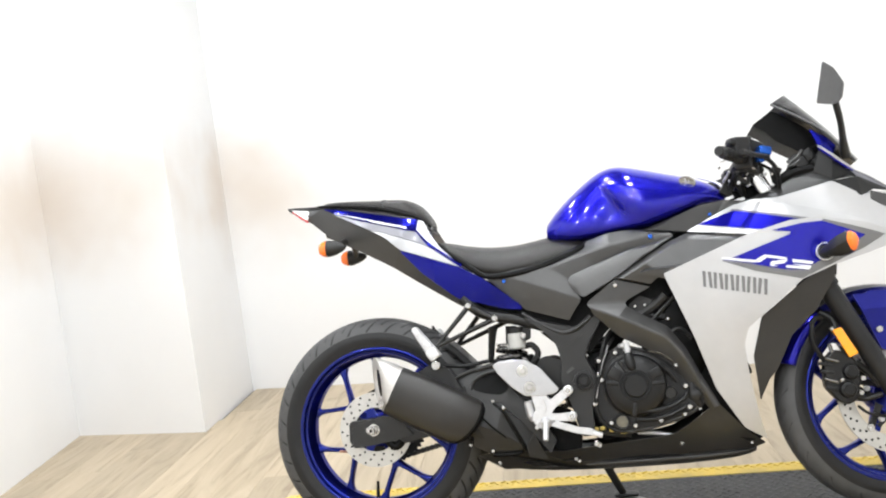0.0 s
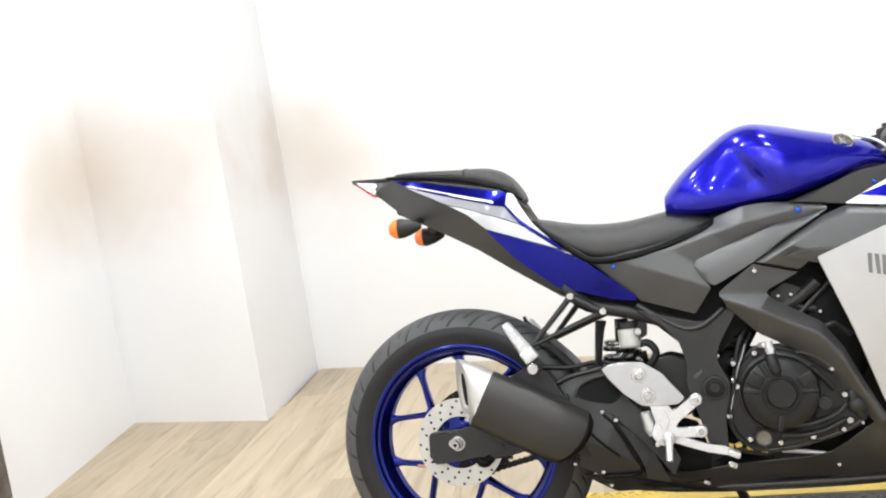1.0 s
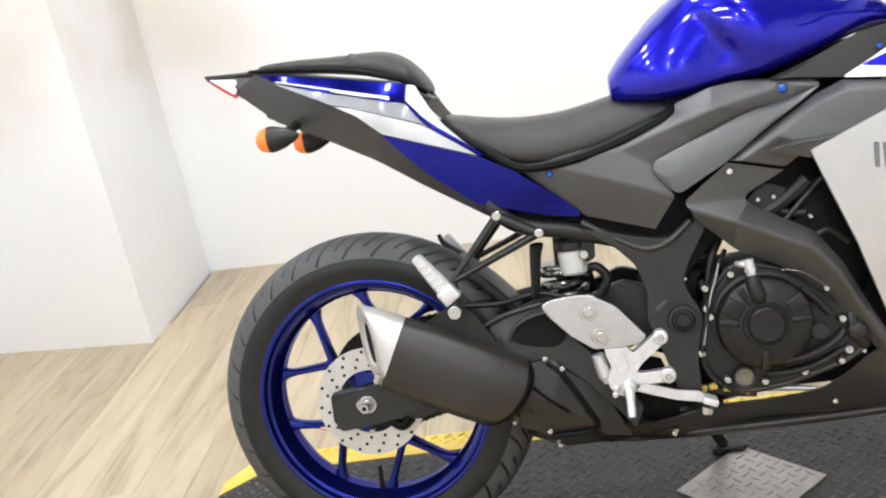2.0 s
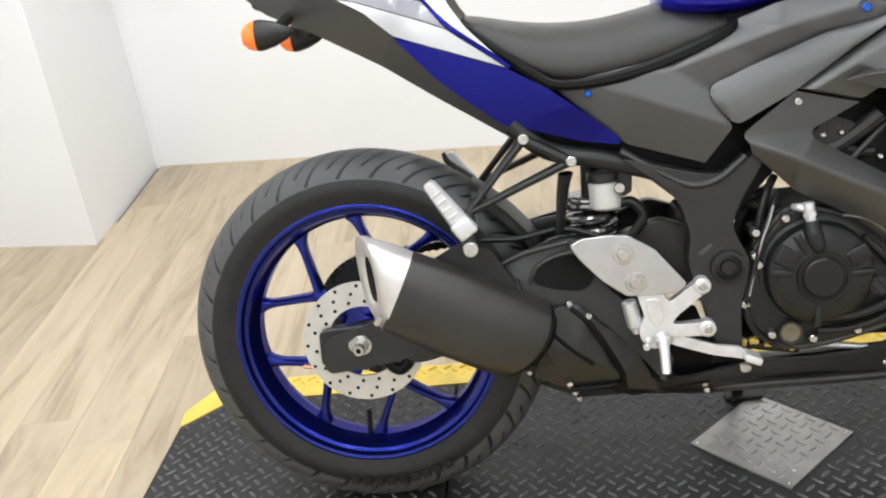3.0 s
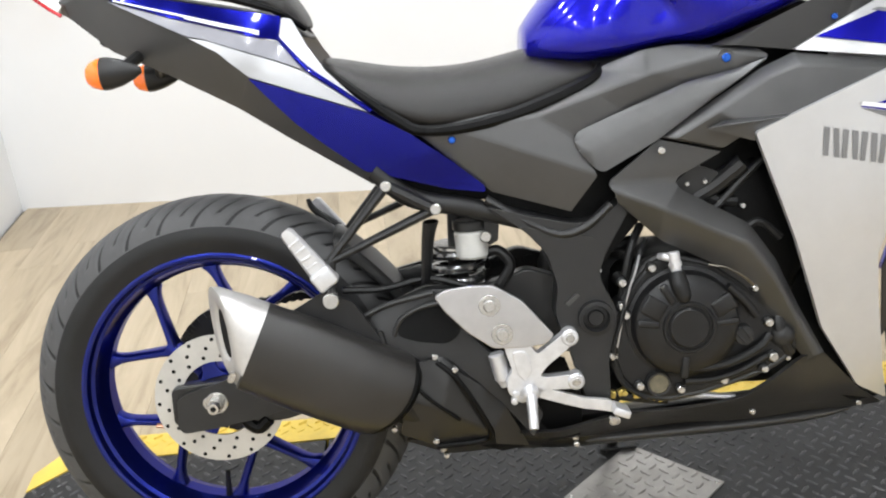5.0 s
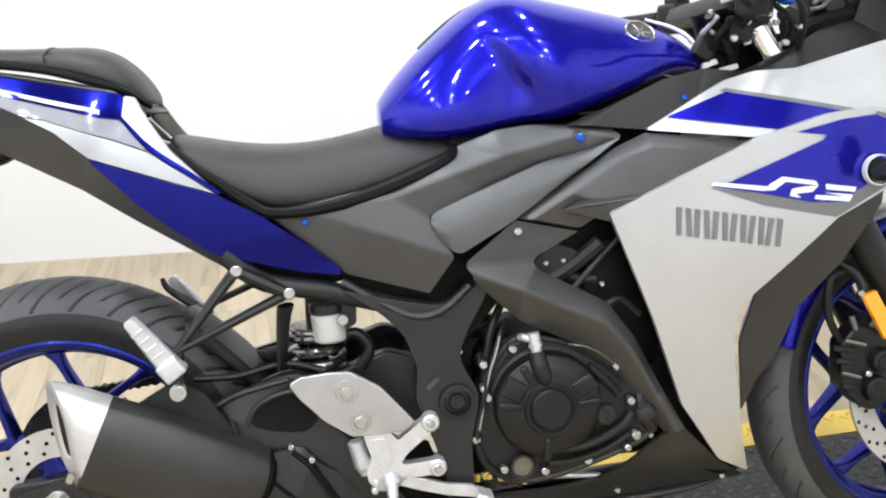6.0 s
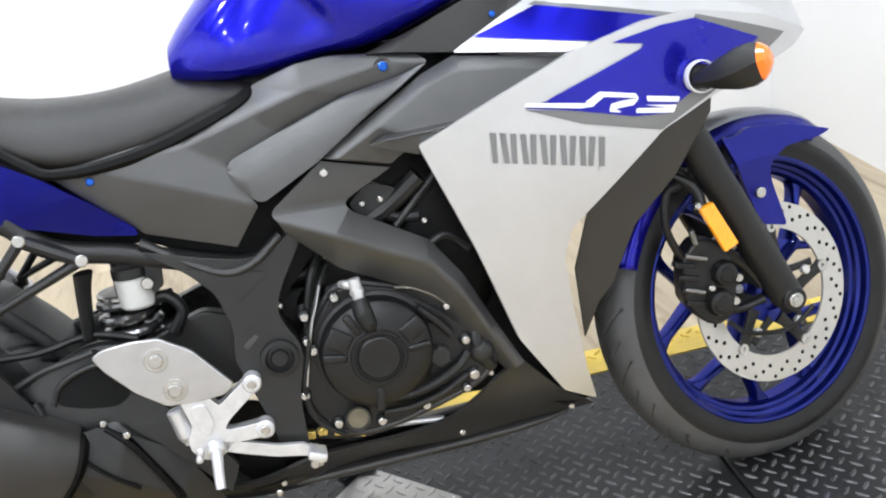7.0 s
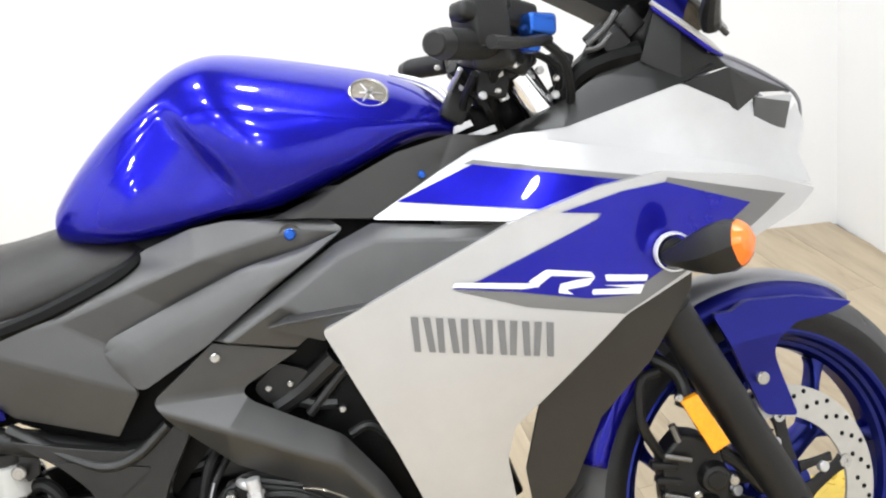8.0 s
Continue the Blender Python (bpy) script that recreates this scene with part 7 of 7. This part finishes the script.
# raised tubes and webs on the frame plate
for q, r in (([(0.446, -0.14, 0.592), (0.493, -0.146, 0.56), (0.545, -0.152, 0.532), (0.586, -0.154, 0.538), (0.627, -0.15, 0.567)], 0.009),):
    bm = bmesh.new()
    add_tube(bm, q, r, 12, flat=0.75)
    part("frame_web", bm, M_FRAME, frame_side, "raised web on the frame")
bm = bmesh.new()
add_tube(bm, [(0.361, -0.118, 0.564), (0.354, -0.112, 0.535), (0.344, -0.105, 0.468)], [0.016, 0.013, 0.010], 10, flat=0.5)
part("brake_line_guard", bm, M_MATT, bike, "black strut under the seat rail")
bm = bmesh.new()
add_tube(bm, [(0.15, 0.1, 0.591), (0.159, 0.1, 0.571), (0.198, 0.1, 0.537)], [0.004, 0.006, 0.008], 8)
part("bungee_hook", bm, M_BLACK, bike, "small black luggage hook")

# heel guard and rearset
bm = bmesh.new()
G = rounded([(0.355, 0.461), (0.372, 0.47), (0.411, 0.472), (0.444, 0.469), (0.483, 0.443), (0.527, 0.385), (0.513, 0.373), (0.48, 0.371), (0.435, 0.374), (0.399, 0.402), (0.368, 0.438)], 0.006)
add_plate(bm, G, -0.179, -0.171)
bevelled(part("heel_guard", bm, M_ALU, bike, "brushed aluminium heel guard"), 0.0028, 3)
for c in ((0.435, -0.178, 0.44), (0.45, -0.178, 0.395)):
    bolt(bike, *c, r=0.0185, high=0.002, name="washer", material=M_BOLT)
    bolt(bike, c[0], c[1] - 0.002, c[2], r=0.0105, high=0.006, material=M_BOLT)
rs = new("rearset")
rs.parent = bike
tagged(rs, "cast aluminium footrest bracket and brake pedal")
bm = bmesh.new()
add_plate(bm, rounded([(0.450, 0.378), (0.487, 0.378), (0.499, 0.358), (0.543, 0.388), (0.556, 0.384), (0.553, 0.368), (0.511, 0.337), (0.500, 0.324), (0.511, 0.321), (0.552, 0.322), (0.560, 0.311),
                       (0.552, 0.300), (0.506, 0.301), (0.493, 0.288), (0.468, 0.285), (0.451, 0.302), (0.450, 0.320), (0.460, 0.337), (0.455, 0.355)], 0.006), -0.176, -0.156)
bevelled(part("bracket", bm, M_CAST, rs, "cast aluminium bracket"), 0.005, 3)
bm = bmesh.new()
add_plate(bm, rounded([(0.462, 0.366), (0.482, 0.366), (0.490, 0.338), (0.478, 0.318), (0.466, 0.334)], 0.006), -0.180, -0.172)
bevelled(part("bracket_rib", bm, M_CAST, rs), 0.003, 2)
for c in ((0.549, -0.168, 0.379), (0.553, -0.168, 0.311)):
    bm = bmesh.new()
    add_cyl(bm, (c[0], c[1] + 0.014, c[2]), (c[0], c[1] - 0.013, c[2]), 0.0128, seg=24, bevel=0.003)
    part("boss", bm, M_CAST, rs)
    bolt(bike, c[0], c[1] - 0.012, c[2], r=0.0075, high=0.003)
bm = bmesh.new()
add_cyl(bm, (0.482, -0.176, 0.304), (0.484, -0.190, 0.298), 0.0135, 0.012, seg=20, bevel=0.003)
add_tube(bm, [(0.484, -0.186, 0.300), (0.483, -0.204, 0.280), (0.482, -0.216, 0.258)], [0.0085, 0.0075, 0.0070], 14)
part("footpeg", bm, M_CAST, rs, "aluminium footpeg")
bm = bmesh.new()
add_plate(bm, rounded([(0.491, 0.309), (0.528, 0.297), (0.565, 0.283), (0.600, 0.277), (0.610, 0.268), (0.604, 0.257), (0.594, 0.260), (0.561, 0.267), (0.524, 0.280), (0.494, 0.292)], 0.004), -0.176, -0.167)
bevelled(part("brake_pedal", bm, M_CAST, rs, "aluminium brake pedal"), 0.003, 2)
bm = bmesh.new()
add_box(bm, 0.615, -0.182, 0.262, 0.026, 0.036, 0.012, pose(0, 0, 0, 0, 24, 0), bevel=0.003)
for k in range(3):
    add_box(bm, 0.608 + 0.008 * k, -0.182, 0.270 - 0.0035 * k, 0.003, 0.034, 0.004, pose(0, 0, 0, 0, 24, 0), bevel=0.0008)
part("pedal_tip", bm, M_CAST, rs, "ribbed pedal tip")
# brake rod: adjuster, lock nuts and clevis
for q0, q1, r, n in (((0.438, -0.152, 0.352), (0.443, -0.152, 0.330), 0.0060, 14), ((0.442, -0.152, 0.334), (0.444, -0.152, 0.326), 0.0095, 6), ((0.444, -0.152, 0.326), (0.449, -0.152, 0.306), 0.0078, 14), ((0.446, -0.152, 0.318), (0.4475, -0.152, 0.312), 0.0100, 6)):
    bm = bmesh.new()
    add_cyl(bm, q0, q1, r, seg=n, bevel=0.001)
    part("rod_fitting", bm, M_CAST, rs, "bright brake rod fitting")
for x_, h_ in ((0.462, 0.300), (0.474, 0.294), (0.459, 0.290)):
    bolt(rs, x_, -0.176, h_, r=0.006, high=0.006, material=M_CAST)
bm = bmesh.new()
add_cyl(bm, (0.439, -0.15, 0.359), (0.447, -0.15, 0.315), 0.013, seg=18, bevel=0.003)
part("master_cylinder", bm, M_CAST, rs, "small brake master cylinder")
bolt(bike, *(0.608, -0.15, 0.234), r=0.008, high=0.006)

# ---- engine
eng = new("engine")
eng.parent = bike
tagged(eng, "black twin-cylinder engine with a round clutch cover")
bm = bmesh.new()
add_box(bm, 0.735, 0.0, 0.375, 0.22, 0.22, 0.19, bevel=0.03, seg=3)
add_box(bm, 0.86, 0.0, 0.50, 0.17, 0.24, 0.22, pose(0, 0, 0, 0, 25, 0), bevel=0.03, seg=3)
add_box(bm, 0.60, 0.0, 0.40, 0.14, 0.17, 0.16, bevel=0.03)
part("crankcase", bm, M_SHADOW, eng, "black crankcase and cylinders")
CASE = [(0.645, 0.437), (0.679, 0.474), (0.702, 0.481), (0.769, 0.460), (0.822, 0.418), (0.868, 0.372), (0.893, 0.322), (0.868, 0.299), (0.835, 0.286), (0.796, 0.275),
        (0.742, 0.262), (0.690, 0.257), (0.655, 0.266), (0.628, 0.290), (0.611, 0.330), (0.622, 0.388)]
bm = bmesh.new()
add_plate(bm, rounded(CASE, 0.015), -0.146, -0.105)
bevelled(part("clutch_case", bm, M_DARK, eng, "black engine side case"), 0.008, 3, 30)
# flange where the case is bolted up
bm = bmesh.new()
ring = rounded(CASE, 0.015)
add_tube(bm, [(x, -0.140, h) for x, h in ring + ring[:1]], 0.0055, 8, smooth=False)
part("case_flange", bm, M_FRAME, eng, "rounded flange round the engine case")
ec = Vector((0.7245, -0.165, 0.3775))
bm = bmesh.new()
add_lathe(bm, [(0.0, -0.0230), (0.0275, -0.0230), (0.0300, -0.0205), (0.0310, -0.0180), (0.0330, -0.0180), (0.0345, -0.0205), (0.0375, -0.0205), (0.0395, -0.0165), (0.055, -0.0150), (0.068, -0.0105),
               (0.076, -0.003), (0.080, 0.008), (0.0805, 0.014), (0.086, 0.016), (0.087, 0.030)], 84, center=tuple(ec))
part("clutch_cover", bm, M_DARK, eng, "round black clutch cover with a ringed centre", sharp=25)
# raised pads on the cover, with slots between them
for ang, far, wide in ((146, 0.060, 0.030), (118, 0.059, 0.012), (170, 0.060, 0.012), (28, 0.060, 0.026), (2, 0.058, 0.010), (262, 0.062, 0.012)):
    bm = bmesh.new()
    dr = Vector((math.cos(radians(ang)), 0, math.sin(radians(ang))))
    mid = ec + dr * far + Vector((0, -0.0135, 0))
    add_box(bm, mid.x, mid.y, mid.z, 0.034, 0.009, wide, pose(0, 0, 0, 0, -ang, 0), bevel=0.0035, seg=3)
    part("cover_pad", bm, M_DARK, eng, "raised pad on the clutch cover")
# ribs that run from the cover to the water pump
for pts, r in (([(0.727, -0.170, 0.312), (0.762, -0.166, 0.309), (0.800, -0.160, 0.315), (0.836, -0.154, 0.330), (0.852, -0.150, 0.345)], 0.0065),
               ([(0.716, -0.164, 0.290), (0.758, -0.158, 0.287), (0.803, -0.152, 0.294), (0.846, -0.148, 0.312)], 0.0060),
               ([(0.790, -0.158, 0.428), (0.815, -0.156, 0.402), (0.832, -0.154, 0.378)], 0.0065)):
    bm = bmesh.new()
    add_tube(bm, pts, r, 10)
    part("case_rib", bm, M_DARK, eng, "cast rib on the engine case")
# bolts round the case, each on its boss
for x_, h_, r_ in ((0.681, 0.466, 0.0062), (0.636, 0.448, 0.0062), (0.633, 0.412, 0.0060), (0.638, 0.398, 0.0064), (0.615, 0.337, 0.0066), (0.652, 0.285, 0.0062), (0.713, 0.274, 0.0062), (0.779, 0.282, 0.0062),
                   (0.851, 0.365, 0.0064), (0.855, 0.311, 0.0070), (0.841, 0.293, 0.0054), (0.832, 0.420, 0.0052)):
    bm = bmesh.new()
    add_cyl(bm, (x_, -0.118, h_), (x_, -0.152, h_), r_ + 0.0045, r_ + 0.0025, seg=16, bevel=0.002)
    part("bolt_boss", bm, M_DARK, eng)
    bolt(eng, x_, -0.152, h_, r=r_ * 1.12, high=0.007)
bm = bmesh.new()
c = Vector((0.680, -0.149, 0.286))
add_cyl(bm, (c.x, c.y + 0.01, c.z), (c.x, c.y - 0.006, c.z), 0.0165, seg=28, bevel=0.002)
part("oil_window", bm, M_GLASS_OIL, eng, "oil sight glass")
bm = bmesh.new()
add_lathe(bm, [(0.0150, -0.0075), (0.0180, -0.0080), (0.0195, -0.004), (0.0195, 0.006), (0.0150, 0.006)], 28, center=tuple(c), closed=True)
part("oil_window_ring", bm, M_FRAME, eng, "black ring round the sight glass")
# clutch cable end: bright clamp, adjuster and rubber boot
bm = bmesh.new()
add_tube(bm, [(0.693, -0.150, 0.482), (0.701, -0.160, 0.482), (0.712, -0.166, 0.479)], [0.005, 0.0065, 0.006], 12)
add_cyl(bm, (0.711, -0.166, 0.490), (0.714, -0.168, 0.456), 0.0088, 0.0078, seg=14, bevel=0.0012)
add_cyl(bm, (0.7125, -0.167, 0.474), (0.7130, -0.1672, 0.469), 0.0105, seg=6)
part("cable_clamp", bm, M_CAST, eng, "bright cable clamp and adjuster")
bm = bmesh.new()
add_tube(bm, [(0.7135, -0.168, 0.460), (0.715, -0.174, 0.442), (0.720, -0.178, 0.424), (0.723, -0.180, 0.416)], [0.0115, 0.0140, 0.0120, 0.006], 14)
part("cable_boot", bm, M_HOSE, eng, "black rubber cable boot")
bm = bmesh.new()
add_tube(bm, [(0.664, -0.150, 0.487), (0.655, -0.157, 0.463), (0.644, -0.160, 0.438), (0.632, -0.160, 0.398), (0.620, -0.160, 0.352)], 0.0018, 6)
part("steel_wire", bm, M_ALU, eng, "thin bright cable along the case")
for pts, r in (([(0.623, -0.152, 0.301), (0.616, -0.156, 0.341), (0.629, -0.158, 0.390), (0.645, -0.156, 0.440), (0.664, -0.145, 0.484), (0.680, -0.125, 0.505)], 0.0042),
               ([(0.628, -0.13, 0.377), (0.640, -0.135, 0.44), (0.656, -0.13, 0.495), (0.676, -0.11, 0.525)], 0.0065),
               ([(0.618, -0.150, 0.345), (0.616, -0.152, 0.318), (0.630, -0.150, 0.288), (0.660, -0.146, 0.262)], 0.0038),
               ([(0.596, -0.1, 0.511), (0.633, -0.1, 0.494), (0.667, -0.09, 0.501)], 0.008)):
    bm = bmesh.new()
    add_tube(bm, pts, r, 8)
    part("engine_hose", bm, M_HOSE, eng, "black hose")
for c in [(0.745, -0.13, 0.583), (0.771, -0.13, 0.584), (0.826, -0.13, 0.542)] + [(0.642, -0.1, 0.517), (0.656, -0.1, 0.522), (0.665, -0.1, 0.506), (0.606, -0.13, 0.466)]:
    bolt(eng, *c, r=0.005, high=0.006)
# bright banjo fitting behind the frame plate
bm = bmesh.new()
add_cyl(bm, (0.608, -0.118, 0.502), (0.608, -0.140, 0.502), 0.0095, seg=18, bevel=0.0015)
add_cyl(bm, (0.607, -0.128, 0.512), (0.604, -0.128, 0.478), 0.0055, seg=12, bevel=0.001)
part("banjo_fitting", bm, M_CAST, eng, "bright hose fitting")
# slotted filler plug
bm = bmesh.new()
c = Vector((0.811, -0.152, 0.350))
add_cyl(bm, (c.x, c.y + 0.01, c.z), (c.x, c.y - 0.009, c.z), 0.0165, 0.0150, seg=24, bevel=0.002)
for o in (-0.0055, 0.0055):
    add_box(bm, c.x + o * 0.8, c.y - 0.010, c.z + o * 0.6, 0.026, 0.005, 0.0035, pose(0, 0, 0, 0, 55, 0), bevel=0.001)
part("filler_plug", bm, M_FRAME, eng, "black slotted filler plug")
# water pump with its elbow
bm = bmesh.new()
add_lathe(bm, [(0.0, -0.016), (0.010, -0.015), (0.017, -0.009), (0.0205, 0.0), (0.0225, 0.020)], 32, center=(0.873, -0.142, 0.341))
part("water_pump", bm, M_FRAME, eng, "rounded black water pump cover")
for pts, r in (([(0.884, -0.138, 0.312), (0.872, -0.146, 0.336), (0.868, -0.144, 0.362), (0.876, -0.13, 0.39)], 0.0105), ([(0.586, -0.1, 0.271), (0.640, -0.115, 0.258), (0.70, -0.11, 0.246)], 0.009)):
    bm = bmesh.new()
    add_tube(bm, pts, r, 10)
    part("engine_pipe", bm, M_MATT, eng, "black coolant pipe")
for c in [(0.826, -0.13, 0.218), (0.884, -0.140, 0.318), (0.881, -0.140, 0.303)]:
    bolt(eng, *c, r=0.005, high=0.005)
# passivated brackets at the foot of the case
for x_, h_, sx, sz, r_ in ((0.606, 0.271, 0.022, 0.012, 12), (0.627, 0.272, 0.014, 0.010, -20), (0.652, 0.266, 0.017, 0.013, 8), (0.680, 0.257, 0.016, 0.007, 0)):
    bm = bmesh.new()
    add_box(bm, x_, -0.132, h_, sx, 0.012, sz, pose(0, 0, 0, 0, r_, 0), bevel=0.0022)
    add_cyl(bm, (x_ + 0.003, -0.136, h_), (x_ + 0.003, -0.143, h_), 0.0045, seg=6)
    part("gold_bracket", bm, M_GOLD, eng, "gold passivated bracket")
# thin bronze strip added for the floor that shows through under the fairing arm
bm = bmesh.new()
add_tube(bm, [(0.765, -0.152, 0.462), (0.790, -0.154, 0.456), (0.815, -0.154, 0.440), (0.833, -0.152, 0.423)], [0.003, 0.0045, 0.004, 0.005], 8, flat=0.6)
part("fairing_bracket", bm, M_BRONZE, eng, "dull bronze strip standing in for floor seen through the gap")
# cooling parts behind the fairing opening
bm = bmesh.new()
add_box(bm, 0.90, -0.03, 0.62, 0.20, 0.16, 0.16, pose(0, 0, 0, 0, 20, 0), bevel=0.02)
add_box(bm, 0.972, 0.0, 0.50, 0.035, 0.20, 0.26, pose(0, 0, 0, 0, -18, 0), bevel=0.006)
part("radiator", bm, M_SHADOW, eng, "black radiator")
bm = bmesh.new()
add_tube(bm, [(0.749, -0.12, 0.556), (0.784, -0.12, 0.573), (0.829, -0.13, 0.606)], 0.014, 10)
add_plate(bm, rounded([(0.726, 0.585), (0.759, 0.611), (0.796, 0.595), (0.783, 0.566), (0.742, 0.562)], 0.01), -0.13, -0.11)
part("frame_tube", bm, M_FRAME, eng, "satin black frame tube")
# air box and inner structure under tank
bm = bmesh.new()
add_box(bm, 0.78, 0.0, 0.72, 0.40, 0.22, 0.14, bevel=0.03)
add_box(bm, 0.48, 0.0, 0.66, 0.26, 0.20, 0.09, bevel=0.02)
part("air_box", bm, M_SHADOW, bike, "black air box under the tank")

# dark plates added to close the view between the covers, standing in for shade
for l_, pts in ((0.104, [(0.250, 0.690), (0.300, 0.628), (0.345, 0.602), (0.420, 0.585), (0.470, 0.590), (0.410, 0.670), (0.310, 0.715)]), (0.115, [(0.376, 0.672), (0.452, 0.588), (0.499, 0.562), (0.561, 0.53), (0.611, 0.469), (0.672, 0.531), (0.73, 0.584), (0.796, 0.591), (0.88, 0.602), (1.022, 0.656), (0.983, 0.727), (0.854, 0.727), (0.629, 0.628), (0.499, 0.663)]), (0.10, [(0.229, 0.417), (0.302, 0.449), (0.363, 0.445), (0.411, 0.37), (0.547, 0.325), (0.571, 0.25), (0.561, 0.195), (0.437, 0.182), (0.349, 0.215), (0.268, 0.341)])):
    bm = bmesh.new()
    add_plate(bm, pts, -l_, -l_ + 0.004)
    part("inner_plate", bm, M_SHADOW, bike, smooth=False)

# dark sheets added for the shade behind the side fairing's foot and arm
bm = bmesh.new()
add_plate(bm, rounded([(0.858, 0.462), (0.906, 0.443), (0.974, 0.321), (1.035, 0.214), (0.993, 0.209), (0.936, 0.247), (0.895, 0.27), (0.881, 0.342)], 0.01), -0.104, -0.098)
part("fairing_liner", bm, M_SHADOW, bike, "near-black sheet standing in for shade inside the fairing")
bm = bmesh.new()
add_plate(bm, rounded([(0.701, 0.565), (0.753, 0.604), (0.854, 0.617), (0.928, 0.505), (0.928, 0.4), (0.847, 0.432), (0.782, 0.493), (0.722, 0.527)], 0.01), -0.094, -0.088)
part("fairing_liner", bm, M_SHADOW, bike, "near-black sheet standing in for shade inside the fairing")
for q, r in (([(0.786, -0.125, 0.541), (0.82, -0.125, 0.573), (0.859, -0.125, 0.608)], 0.006), ([(0.759, -0.12, 0.569), (0.789, -0.12, 0.553), (0.82, -0.12, 0.548)], 0.008), ([(0.829, -0.12, 0.506), (0.855, -0.12, 0.513), (0.884, -0.12, 0.486)], 0.006)):
    bm = bmesh.new()
    add_tube(bm, q, r, 8)
    part("loom_tube", bm, M_FRAME, eng, "dark wiring sleeve")

# ---- side stand
st = new("side_stand")
st.parent = bike
tagged(st, "black side stand, folded out")
bm = bmesh.new()
iv = Matrix.Rotation(radians(LEAN_DEG), 4, "X")
foot = iv @ Vector((0.655, 0.205, 0.012))
top = Vector((0.585, 0.11, 0.215))
add_tube(bm, [top, top.lerp(foot, 0.5), foot], [0.014, 0.012, 0.011], 12)
part("stand_leg", bm, M_MATT, st)
bm = bmesh.new()
add_box(bm, foot.x + 0.01, foot.y, foot.z - 0.004, 0.07, 0.035, 0.008, pose(0, 0, 0, LEAN_DEG, 0, 0), bevel=0.003)
part("stand_foot", bm, M_MATT, st)
bm = bmesh.new()
a_, b_ = top + Vector((0.02, -0.01, 0.02)), top.lerp(foot, 0.55) + Vector((0.012, 0, 0))
pts = [a_.lerp(b_, i / 60) + 0.006 * Vector((math.cos(i * 1.2), math.sin(i * 1.2), 0)) for i in range(61)]
add_tube(bm, pts, 0.0016, 6, 1, smooth=False)
part("stand_spring", bm, M_DARK, st)

# ---------------------------------------------------------------- plank floor, laid across the room
def plank_floor():
    bm = bmesh.new()
    add_box(bm, 0.25, -1.2, FLOOR_Z - 0.04, 4.3, 7.0, 0.06)
    floor = tagged(part("floor", bm, M_FRAME_WOOD, None, smooth=False), "light oak plank floor", "floor", kind="structure")
    rnd = random.Random(11)
    width, ang = 0.150, radians(94.5 - 90)
    lengths = (0.9, 1.2, 1.2, 1.5)
    meshes = {}
    for ln in set(lengths):
        b = bmesh.new()
        add_box(b, 0, 0, -0.005, width - 0.0006, ln - 0.0006, 0.010, bevel=0.0004, seg=1)
        meshes[ln] = mesh_of(b, "plank", M_WOOD, False)
    c, s = math.cos(ang), math.sin(ang)
    for i in range(-19, 19):
        v = -4.9 - rnd.uniform(0, 1.0)
        while v < 2.6:
            ln = rnd.choice(lengths)
            u, w0, w1 = (i + 0.5) * width, v, v + ln
            v += ln
            # the last boards of each row are sawn off under the skirting line
            xm = u * c - (w0 + w1) / 2 * s
            north = 2.26 - 0.1513 * (xm + 1.246) if xm > -1.25 else 1.60
            w0, w1 = max(w0, (-4.66 - u * s) / c), min(w1, (north - u * s) / c)
            if w1 - w0 < 0.02:
                continue
            w = (w0 + w1) / 2
            x, y = u * c - w * s, u * s + w * c
            if not (-1.70 - 0.16 * max(0.0, y + 0.2) < x < 2.36):
                continue
            size = round(w1 - w0, 3)
            if size not in meshes:
                b = bmesh.new()
                add_box(b, 0, 0, -0.005, width - 0.0006, size - 0.0006, 0.010, bevel=0.0004, seg=1)
                meshes[size] = mesh_of(b, "plank", M_WOOD, False)
            ob = new("plank", meshes[size])
            ob.parent = floor
            ob.matrix_basis = pose(x, y, FLOOR_Z, 0, 0, math.degrees(ang) + (180 if rnd.random() < 0.5 else 0))
    return floor


plank_floor()
